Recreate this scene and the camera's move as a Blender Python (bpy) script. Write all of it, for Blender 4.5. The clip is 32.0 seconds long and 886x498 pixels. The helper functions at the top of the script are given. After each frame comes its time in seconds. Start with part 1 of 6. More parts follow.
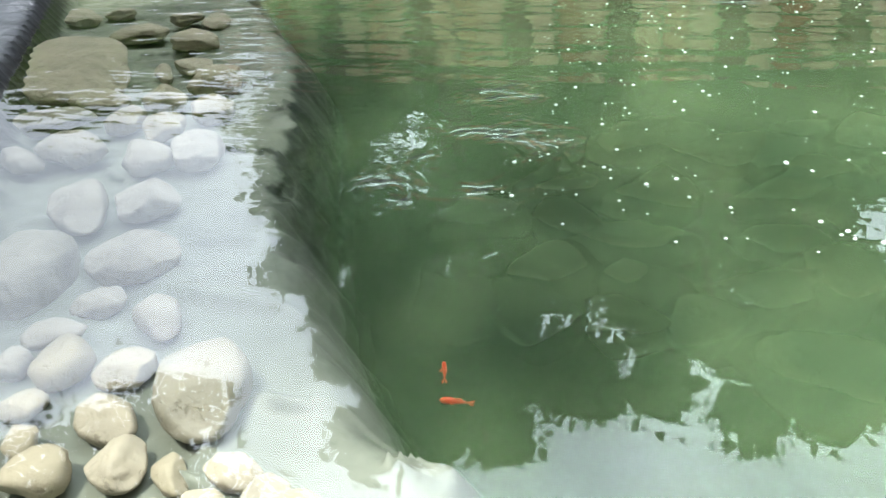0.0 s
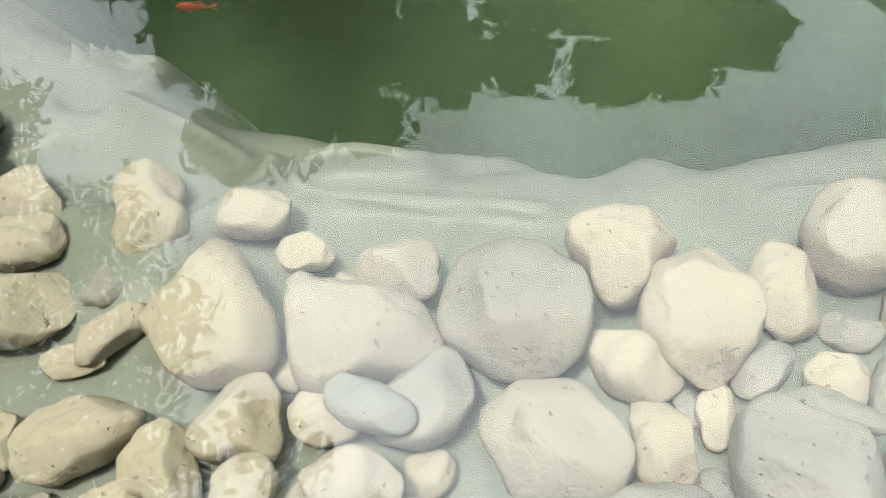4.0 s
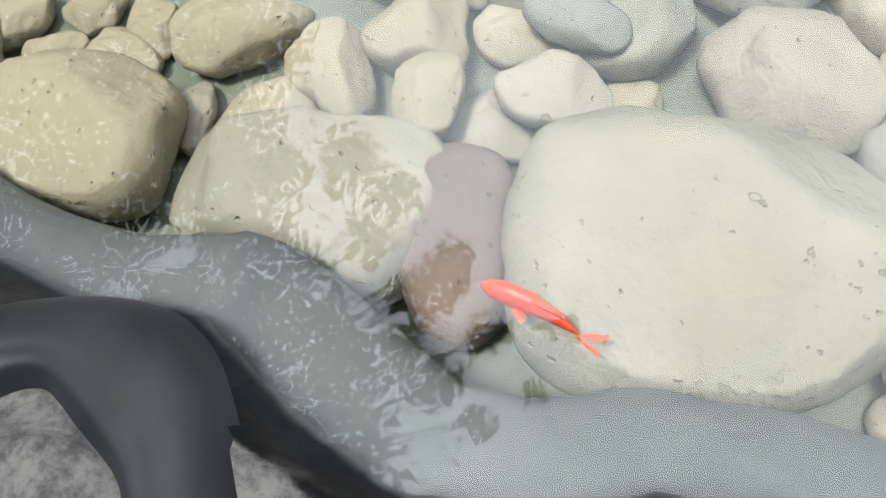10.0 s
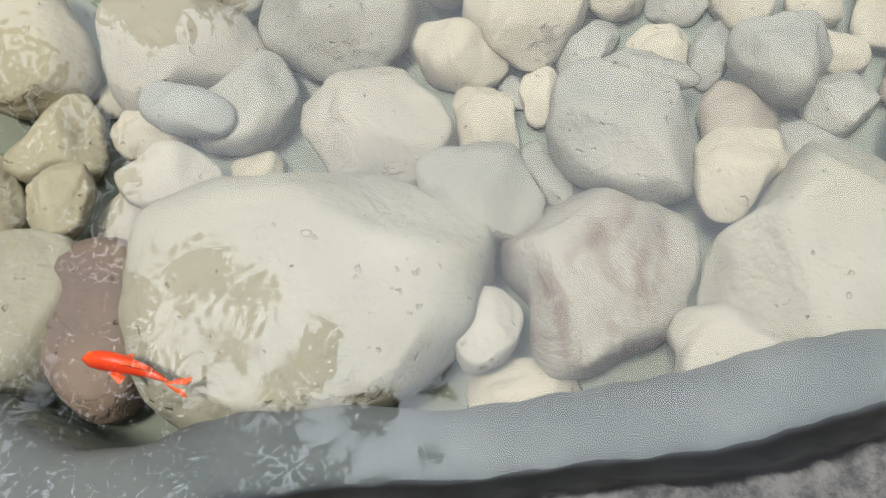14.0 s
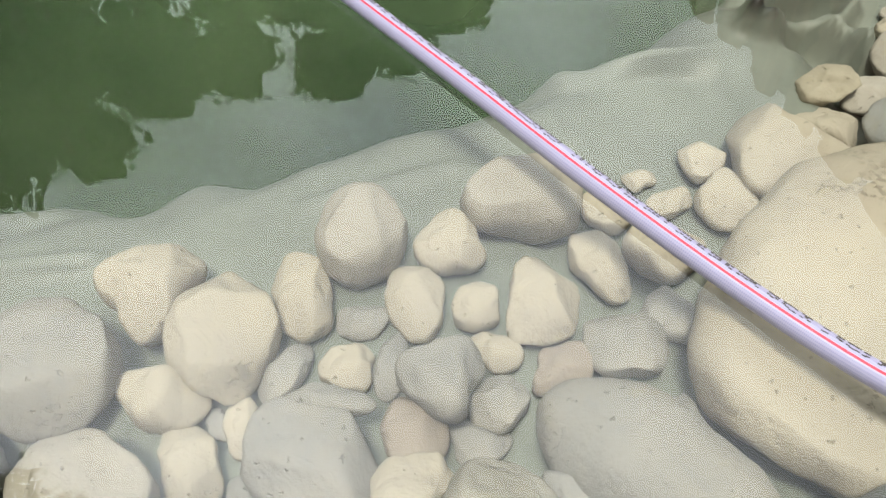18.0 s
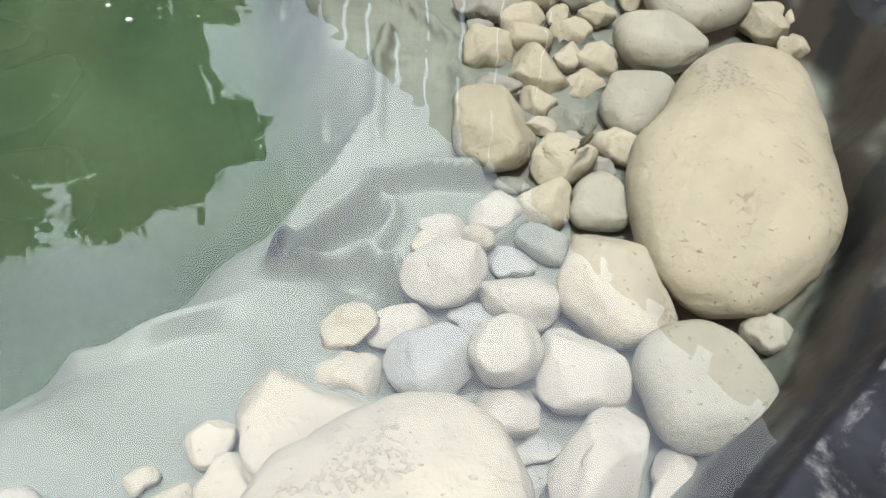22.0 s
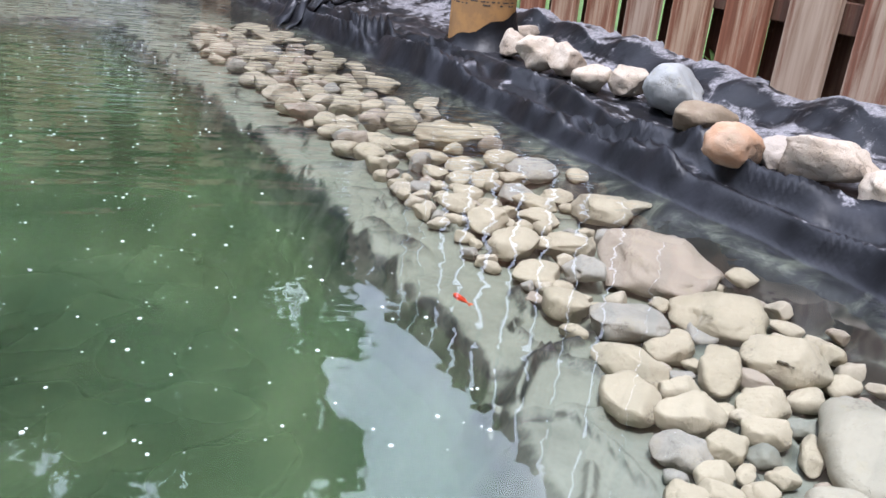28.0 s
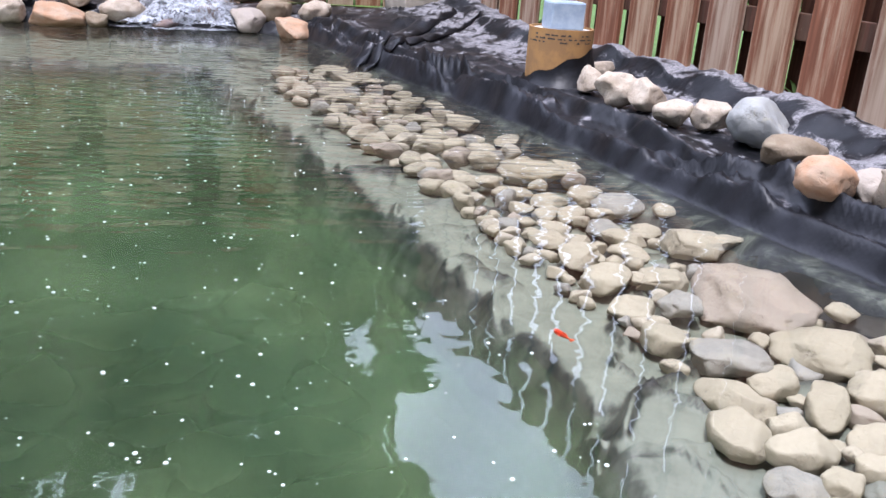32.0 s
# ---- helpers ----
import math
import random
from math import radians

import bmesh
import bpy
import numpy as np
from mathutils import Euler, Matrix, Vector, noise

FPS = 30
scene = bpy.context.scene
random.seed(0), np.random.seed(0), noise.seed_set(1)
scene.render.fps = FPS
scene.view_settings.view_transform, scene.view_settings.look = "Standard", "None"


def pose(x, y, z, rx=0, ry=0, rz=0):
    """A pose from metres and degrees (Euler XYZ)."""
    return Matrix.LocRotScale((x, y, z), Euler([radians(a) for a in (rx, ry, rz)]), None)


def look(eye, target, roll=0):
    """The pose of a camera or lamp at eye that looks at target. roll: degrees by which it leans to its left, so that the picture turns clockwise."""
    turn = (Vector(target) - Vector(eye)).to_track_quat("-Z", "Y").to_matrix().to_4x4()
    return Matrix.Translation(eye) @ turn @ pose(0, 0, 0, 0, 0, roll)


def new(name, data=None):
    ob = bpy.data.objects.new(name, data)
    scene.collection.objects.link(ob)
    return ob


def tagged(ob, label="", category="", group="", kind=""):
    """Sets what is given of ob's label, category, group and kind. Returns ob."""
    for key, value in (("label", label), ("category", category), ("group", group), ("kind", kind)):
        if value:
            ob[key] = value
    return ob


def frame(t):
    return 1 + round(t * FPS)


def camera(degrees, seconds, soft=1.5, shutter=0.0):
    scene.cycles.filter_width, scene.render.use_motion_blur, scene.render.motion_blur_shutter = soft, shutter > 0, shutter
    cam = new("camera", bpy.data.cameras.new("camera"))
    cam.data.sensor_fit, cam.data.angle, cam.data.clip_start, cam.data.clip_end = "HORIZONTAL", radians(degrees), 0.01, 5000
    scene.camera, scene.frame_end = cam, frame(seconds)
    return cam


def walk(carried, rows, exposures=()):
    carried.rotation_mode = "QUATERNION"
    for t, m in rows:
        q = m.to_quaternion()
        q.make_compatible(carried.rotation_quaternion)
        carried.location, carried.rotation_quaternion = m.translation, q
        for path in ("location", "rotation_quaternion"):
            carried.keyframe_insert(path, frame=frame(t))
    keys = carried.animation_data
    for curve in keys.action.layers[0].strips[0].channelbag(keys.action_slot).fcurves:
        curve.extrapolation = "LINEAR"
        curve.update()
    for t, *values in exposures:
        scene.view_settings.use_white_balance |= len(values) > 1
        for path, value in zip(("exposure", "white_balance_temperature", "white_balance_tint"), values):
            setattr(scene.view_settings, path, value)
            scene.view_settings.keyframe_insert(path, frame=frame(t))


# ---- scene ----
cam = camera(55.63, 32.0)
PATH = [
    (0.0, (-0.0722, -0.0474, 0.5278), (-0.4612, 0.7400, 0.0496), -6.36),
    (0.5, (-0.0943, 0.0166, 0.4250), (-0.4884, 0.7949, -0.0638), -10.43),
    (1.0, (-0.0850, 0.0014, 0.4279), (-0.4431, 0.7812, -0.0856), -9.30),
    (1.5, (-0.0728, -0.0029, 0.3866), (-0.3965, 0.7540, -0.1811), -11.30),
    (2.0, (-0.0271, 0.0159, 0.3950), (-0.3304, 0.7198, -0.2473), -4.52),
    (2.5, (-0.0098, 0.0397, 0.3878), (-0.3107, 0.7012, -0.2991), -5.13),
    (4.5, (0.0388, -0.0012, 0.3172), (-0.0976, 0.6117, -0.4612), -3.46),
    (5.0, (0.0344, -0.0269, 0.3006), (-0.0402, 0.5843, -0.4874), 1.16),
    (5.5, (0.0569, -0.0309, 0.2981), (-0.0250, 0.5108, -0.5384), -2.30),
    (6.0, (0.0452, -0.0343, 0.2873), (-0.0211, 0.4243, -0.5988), -1.12),
    (6.5, (0.0426, -0.0379, 0.2905), (-0.0718, 0.3837, -0.6090), -6.43),
    (7.0, (0.0225, -0.0567, 0.2646), (-0.1174, 0.4033, -0.6121), -3.39),
    (7.5, (-0.0175, -0.0347, 0.2813), (-0.1726, 0.3737, -0.6183), -3.95),
    (8.0, (-0.0331, -0.0343, 0.2748), (-0.2282, 0.3790, -0.6147), -5.29),
    (8.5, (-0.0374, -0.0315, 0.2628), (-0.2678, 0.3815, -0.6183), -7.79),
    (9.0, (-0.0390, -0.0240, 0.2650), (-0.2756, 0.3552, -0.6296), -10.62),
    (9.5, (-0.0526, -0.0350, 0.2655), (-0.2482, 0.3509, -0.6361), -5.39),
    (10.0, (-0.0194, -0.0297, 0.2566), (-0.2597, 0.3281, -0.6458), -13.63),
    (10.5, (-0.0194, -0.0318, 0.2645), (-0.2269, 0.3291, -0.6447), -10.57),
    (11.0, (-0.0036, -0.0413, 0.2567), (-0.2179, 0.3735, -0.6277), -8.57),
    (11.5, (0.0139, -0.0436, 0.2635), (-0.1756, 0.3655, -0.6291), -8.69),
    (12.0, (0.0240, -0.0424, 0.2721), (-0.1188, 0.3626, -0.6310), -4.81),
    (12.5, (0.0466, -0.0425, 0.2655), (-0.0982, 0.3898, -0.6245), -6.04),
    (13.0, (0.0518, -0.0376, 0.2759), (-0.0476, 0.3979, -0.6188), -2.04),
    (13.5, (0.0750, -0.0286, 0.2761), (-0.0293, 0.4193, -0.6118), -4.94),
    (15.5, (0.1680, -0.0452, 0.3181), (-0.0348, 0.4797, -0.5085), -19.09),
    (16.0, (0.1435, -0.0054, 0.2900), (0.0628, 0.4746, -0.5835), -8.34),
    (16.5, (0.1652, -0.0154, 0.2931), (0.0993, 0.4931, -0.5654), -7.29),
    (17.0, (0.1629, -0.0053, 0.3053), (0.1688, 0.5129, -0.5499), -0.85),
    (17.5, (0.1723, 0.0060, 0.3224), (0.1817, 0.5696, -0.5036), -0.81),
    (18.0, (0.1880, 0.0294, 0.3770), (0.2502, 0.6446, -0.4089), 0.76),
    (18.5, (0.2362, 0.0487, 0.4238), (0.3473, 0.7169, -0.3118), -1.35),
    (19.0, (0.3045, 0.0640, 0.4509), (0.4588, 0.7587, -0.2516), -2.90),
    (19.5, (0.3631, 0.1001, 0.4353), (0.5688, 0.7893, -0.2595), -1.29),
    (20.0, (0.3996, 0.1282, 0.4176), (0.6119, 0.8001, -0.2919), -0.52),
    (20.5, (0.4219, 0.1283, 0.4205), (0.6338, 0.7976, -0.2916), -0.79),
    (21.0, (0.4322, 0.1180, 0.4348), (0.6496, 0.7784, -0.2839), 0.14),
    (21.5, (0.4433, 0.1037, 0.4235), (0.6781, 0.7558, -0.2973), 1.28),
    (22.0, (0.4453, 0.1022, 0.4355), (0.7213, 0.7604, -0.2649), 3.54),
    (22.5, (0.4576, 0.1021, 0.4629), (0.7698, 0.7699, -0.2129), 5.37),
    (23.0, (0.4616, 0.1010, 0.4806), (0.8045, 0.7867, -0.1614), 6.25),
    (23.5, (0.4577, 0.0943, 0.4950), (0.8134, 0.7986, -0.1193), 6.26),
    (24.0, (0.4288, 0.0899, 0.4954), (0.7811, 0.8138, -0.0978), 7.20),
    (24.5, (0.3891, 0.0939, 0.5150), (0.6761, 0.8762, -0.0379), 6.94),
    (25.0, (0.3509, 0.0950, 0.5470), (0.5779, 0.9273, 0.0413), 7.18),
    (25.5, (0.3310, 0.0947, 0.5484), (0.5133, 0.9627, 0.0865), 6.32),
    (27.5, (0.2565, 0.1103, 0.5755), (0.4304, 1.0104, 0.1760), 7.09),
    (28.0, (0.2776, 0.0995, 0.5926), (0.4906, 1.0005, 0.2147), 6.01),
    (28.5, (0.3024, 0.0743, 0.6194), (0.5762, 0.9665, 0.2603), 5.06),
    (29.0, (0.3209, 0.0532, 0.6227), (0.6463, 0.9303, 0.2692), 4.69),
    (29.5, (0.3215, 0.0571, 0.6197), (0.6560, 0.9300, 0.2643), 4.51),
    (30.0, (0.2945, 0.0734, 0.6046), (0.5978, 0.9619, 0.2603), 4.81),
    (30.5, (0.2611, 0.1025, 0.6017), (0.4982, 1.0158, 0.2706), 5.11),
    (31.0, (0.2312, 0.0882, 0.6194), (0.4209, 1.0159, 0.2981), 4.69),
    (31.5, (0.2212, 0.0883, 0.6202), (0.3878, 1.0216, 0.3023), 4.28),
    (32.0, (0.2015, 0.0793, 0.6077), (0.3425, 1.0064, 0.2604), 3.91),
]
walk(cam, [(t, look(e, g, r)) for t, e, g, r in PATH], [(0.0, 1.46, 6350, 6), (2.5, 0.8, 6250, 2), (4.5, 0.38, 6850, 5), (6.0, 0.08, 6850, 5), (7.0, 0.28, 6500, 4), (9.0, 0.38, 6500, 6), (11.0, 0.42, 6350, 7), (13.5, 0.28, 6550, 8), (16.0, 0.12, 6850, 8), (17.5, 0.17, 6850, 8), (20.0, 0.33, 6300, 7), (22.5, 0.55, 6250, 12), (25.0, 0.74, 5900, 14), (28.0, 0.83, 5750, 19), (32.0, 0.84, 5750, 22)])

# ---- sky, sun ----
world = bpy.data.worlds.new("sky")
scene.world = world
world.use_nodes = True
wn, wl = world.node_tree.nodes, world.node_tree.links
wn.clear()
SUN_EL, SUN_ROT = radians(72), radians(-155)
sky = wn.new("ShaderNodeTexSky")
sky.sky_type, sky.sun_disc, sky.sun_elevation, sky.sun_rotation = "NISHITA", False, SUN_EL, SUN_ROT
sky.dust_density = 3.0
coord = wn.new("ShaderNodeTexCoord")
cloud = wn.new("ShaderNodeTexNoise")
cloud.inputs["Scale"].default_value, cloud.inputs["Detail"].default_value = 2.6, 5.0
ramp = wn.new("ShaderNodeMapRange")
ramp.inputs["From Min"].default_value, ramp.inputs["From Max"].default_value = 0.36, 0.66
ramp.inputs["To Min"].default_value, ramp.inputs["To Max"].default_value = 0.5, 0.96
white = wn.new("ShaderNodeRGB")
white.outputs[0].default_value = (38.6, 41.4, 46.4, 1)
mixc = wn.new("ShaderNodeMix")
mixc.data_type = "RGBA"
bg = wn.new("ShaderNodeBackground")
bg.inputs["Strength"].default_value = 0.075
wout = wn.new("ShaderNodeOutputWorld")
wl.new(coord.outputs["Generated"], cloud.inputs["Vector"])
wl.new(cloud.outputs["Fac"], ramp.inputs["Value"])
wl.new(ramp.outputs["Result"], mixc.inputs[0])
wl.new(sky.outputs["Color"], mixc.inputs[6])
wl.new(white.outputs[0], mixc.inputs[7])
# an overcast sky is three times brighter overhead than at the horizon
sepw = wn.new("ShaderNodeSeparateXYZ")
wl.new(coord.outputs["Generated"], sepw.inputs[0])
grad = wn.new("ShaderNodeMapRange")
for key, val in (("From Min", 0.0), ("From Max", 1.0), ("To Min", 0.03), ("To Max", 1.0)):
    grad.inputs[key].default_value = val
wl.new(sepw.outputs[2], grad.inputs["Value"])
dim = wn.new("ShaderNodeMix")
dim.data_type, dim.blend_type = "RGBA", "MULTIPLY"
dim.inputs[0].default_value = 1.0
wl.new(mixc.outputs[2], dim.inputs[6])
wl.new(grad.outputs["Result"], dim.inputs[7])
# the cloud is thinner and brighter over the far end of the garden
glow = wn.new("ShaderNodeVectorMath")
glow.operation = "DOT_PRODUCT"
glow.inputs[1].default_value = (-0.25, 0.7, 0.67)
wl.new(coord.outputs["Generated"], glow.inputs[0])
lift = wn.new("ShaderNodeMapRange")
lift.interpolation_type = "SMOOTHSTEP"
for key, val in (("From Min", 0.2), ("From Max", 1.0), ("To Min", 0.42), ("To Max", 1.6)):
    lift.inputs[key].default_value = val
wl.new(glow.outputs["Value"], lift.inputs["Value"])
dim2 = wn.new("ShaderNodeMix")
dim2.data_type, dim2.blend_type = "RGBA", "MULTIPLY"
dim2.inputs[0].default_value = 1.0
wl.new(dim.outputs[2], dim2.inputs[6])
wl.new(lift.outputs["Result"], dim2.inputs[7])
wl.new(dim2.outputs[2], bg.inputs["Color"])
wl.new(bg.outputs[0], wout.inputs["Surface"])

sun_data = bpy.data.lights.new("sun", "SUN")
sun_data.energy, sun_data.angle, sun_data.color = 3.3, radians(9), (1.0, 0.97, 0.91)
sun = new("sun", sun_data)
az = SUN_ROT
sun.matrix_world = look((math.sin(az) * 5, math.cos(az) * 5, math.tan(SUN_EL) * 5), (0, 0, 0))


# ---- materials ----
class Mat:
    """A node material, and short ways to add nodes to it."""

    def __init__(self, name):
        self.m = bpy.data.materials.new(name)
        self.m.use_nodes = True
        self.n, self.l = self.m.node_tree.nodes, self.m.node_tree.links
        self.b = self.n["Principled BSDF"]
        self.out = self.n["Material Output"]
        self.tc = self.n.new("ShaderNodeTexCoord")

    def put(self, socket, value):
        if isinstance(value, bpy.types.NodeSocket):
            self.l.new(value, socket)
        else:
            socket.default_value = value

    def noise(self, scale, detail=4, rough=0.55, space="Object", dist=0.0):
        x = self.n.new("ShaderNodeTexNoise")
        x.inputs["Scale"].default_value, x.inputs["Detail"].default_value = scale, detail
        x.inputs["Roughness"].default_value, x.inputs["Distortion"].default_value = rough, dist
        self.l.new(self.tc.outputs[space], x.inputs["Vector"])
        return x.outputs["Fac"]

    def ramp(self, v, lo, hi, a=0.0, b=1.0):
        x = self.n.new("ShaderNodeMapRange")
        x.interpolation_type = "SMOOTHSTEP"
        for k, w in (("Value", v), ("From Min", lo), ("From Max", hi), ("To Min", a), ("To Max", b)):
            self.put(x.inputs[k], w)
        return x.outputs["Result"]

    def mix(self, f, a, b, mode="MIX"):
        x = self.n.new("ShaderNodeMix")
        x.data_type, x.blend_type = "RGBA", mode
        self.put(x.inputs[0], f)
        self.put(x.inputs[6], a if not isinstance(a, tuple) else (*a, 1))
        self.put(x.inputs[7], b if not isinstance(b, tuple) else (*b, 1))
        return x.outputs[2]

    def math(self, op, a, b=0.0):
        x = self.n.new("ShaderNodeMath")
        x.operation = op
        self.put(x.inputs[0], a), self.put(x.inputs[1], b)
        return x.outputs[0]

    def axis(self, which, of="Position"):
        g = self.n.new("ShaderNodeNewGeometry")
        s = self.n.new("ShaderNodeSeparateXYZ")
        self.l.new(g.outputs[of], s.inputs[0])
        return s.outputs["XYZ".index(which)]

    def chance(self):
        return self.n.new("ShaderNodeObjectInfo").outputs["Random"]

    def island(self):
        return self.n.new("ShaderNodeNewGeometry").outputs["Random Per Island"]

    def bump(self, v, strength, dist):
        x = self.n.new("ShaderNodeBump")
        x.inputs["Strength"].default_value, x.inputs["Distance"].default_value = strength, dist
        self.l.new(v, x.inputs["Height"])
        self.l.new(x.outputs[0], self.b.inputs["Normal"])
        return x

    def end(self, color, rough=0.7, spec=0.4, metal=0.0):
        self.put(self.b.inputs["Base Color"], color if not isinstance(color, tuple) else (*color, 1))
        self.put(self.b.inputs["Roughness"], rough)
        self.b.inputs["Specular IOR Level"].default_value = spec
        self.b.inputs["Metallic"].default_value = metal
        return self.m


def stone_mat(name, base, other, dark, speck=0.0, veins=0.0):
    k = Mat(name)
    big = k.noise(14, 4, 0.6)
    fine = k.noise(120, 6, 0.7)
    tone = k.mix(k.ramp(big, 0.35, 0.68), base, other)
    tone = k.mix(k.ramp(fine, 0.58, 0.75, 0, 0.5), tone, dark)
    tone = k.mix(k.math("MULTIPLY", k.chance(), 0.25), tone, dark)
    pits = k.noise(260, 3, 0.6)
    tone = k.mix(k.ramp(pits, 0.66, 0.72, 0, 0.35 + speck), tone, (0.08, 0.07, 0.06))
    stain = k.ramp(k.noise(26, 5, 0.7, dist=0.6), 0.56, 0.72, 0, 0.4)
    tone = k.mix(stain, tone, (0.3, 0.27, 0.17))
    # lichen-pitted patches and single dark holes
    patch = k.ramp(k.noise(13, 3, 0.6, dist=0.4), 0.56, 0.64)
    pocks = k.math("MULTIPLY", patch, k.ramp(k.noise(210, 2, 0.5), 0.52, 0.6))
    tone = k.mix(k.math("MULTIPLY", pocks, 0.45), tone, (0.12, 0.105, 0.085))
    if veins:
        v = k.ramp(k.math("ABSOLUTE", k.math("SUBTRACT", k.noise(22, 3, 0.5, dist=1.2), 0.5)), 0.0, 0.02, veins, 0)
        tone = k.mix(v, tone, dark)
    # hairline cracks, chipped hollows and grain
    crack = k.ramp(k.math("ABSOLUTE", k.math("SUBTRACT", k.noise(17, 4, 0.6, dist=0.8), 0.5)), 0.0, 0.014, 0.3, 0)
    crack = k.math("MULTIPLY", crack, k.ramp(k.noise(9, 2), 0.56, 0.66))
    tone = k.mix(crack, tone, dark)
    chips = k.ramp(k.noise(38, 3, 0.5, dist=0.5), 0.3, 0.5, 0.0, 0.16)
    holes = k.ramp(k.noise(170, 2, 0.5), 0.68, 0.76, 0.0, 0.3)
    rel = k.math("ADD", k.math("MULTIPLY", k.noise(30, 5, 0.55), 0.6), k.math("MULTIPLY", fine, 0.1))
    rel = k.math("SUBTRACT", k.math("SUBTRACT", k.math("ADD", rel, chips), holes), k.math("ADD", k.math("MULTIPLY", crack, 0.12), k.math("MULTIPLY", pocks, 0.12)))
    k.bump(rel, 0.8, 0.007)
    return k.end(tone, 0.75, 0.25)


STONE = {
    "w": stone_mat("pale_limestone", (0.36, 0.336, 0.288), (0.295, 0.275, 0.237), (0.205, 0.19, 0.155)),
    "c": stone_mat("cream_limestone", (0.397, 0.360, 0.285), (0.335, 0.304, 0.248), (0.223, 0.198, 0.149)),
    "g": stone_mat("grey_limestone", (0.25, 0.243, 0.218), (0.3, 0.283, 0.245), (0.149, 0.155, 0.155), veins=0.3),
    "t": stone_mat("silted_tan_cobble", (0.375, 0.338, 0.26), (0.32, 0.29, 0.225), (0.19, 0.165, 0.105)),
    "b": stone_mat("blue_grey_cobble", (0.25, 0.256, 0.245), (0.285, 0.287, 0.267), (0.16, 0.165, 0.16)),
    "s": stone_mat("green_grey_slate", (0.180, 0.192, 0.167), (0.223, 0.223, 0.186), (0.105, 0.112, 0.093)),
    "r": stone_mat("rose_grey_stone", (0.29, 0.252, 0.208), (0.33, 0.285, 0.23), (0.155, 0.130, 0.118), 0.2),
    "n": stone_mat("brown_speckled_stone", (0.19, 0.142, 0.09), (0.25, 0.2, 0.14), (0.087, 0.068, 0.050), 0.5),
    "o": stone_mat("orange_tan_stone", (0.34, 0.2, 0.115), (0.36, 0.26, 0.18), (0.205, 0.124, 0.074), 0.2),
    "e": stone_mat("olive_grey_cobble", (0.335, 0.318, 0.262), (0.29, 0.28, 0.235), (0.17, 0.168, 0.14), 0.15),
    "d": stone_mat("dry_tan_stone", (0.42, 0.362, 0.285), (0.335, 0.27, 0.2), (0.13, 0.095, 0.065), 0.5, 0.4),
    "x": stone_mat("pale_green_grey_limestone", (0.32, 0.303, 0.255), (0.268, 0.256, 0.214), (0.18, 0.17, 0.135), 0.1),
    "R": stone_mat("mauve_stone", (0.149, 0.118, 0.115), (0.205, 0.149, 0.124), (0.093, 0.074, 0.074)),
}


def rust_mat():
    k = Mat("rust_stained_limestone")
    tone = k.mix(k.ramp(k.noise(16, 4, 0.6), 0.35, 0.68), (0.32, 0.3, 0.262), (0.25, 0.236, 0.205))
    rust = k.ramp(k.noise(13, 7, 0.78, dist=0.7), 0.46, 0.58, 0, 0.8)
    tone = k.mix(rust, tone, (0.135, 0.092, 0.074))
    tone = k.mix(k.ramp(k.noise(70, 5, 0.8, dist=1.0), 0.57, 0.66, 0, 0.6), tone, (0.42, 0.4, 0.37))
    k.bump(k.noise(34, 6, 0.62, dist=0.6), 0.7, 0.008)
    return k.end(tone, 0.8, 0.2)


STONE["M"] = rust_mat()


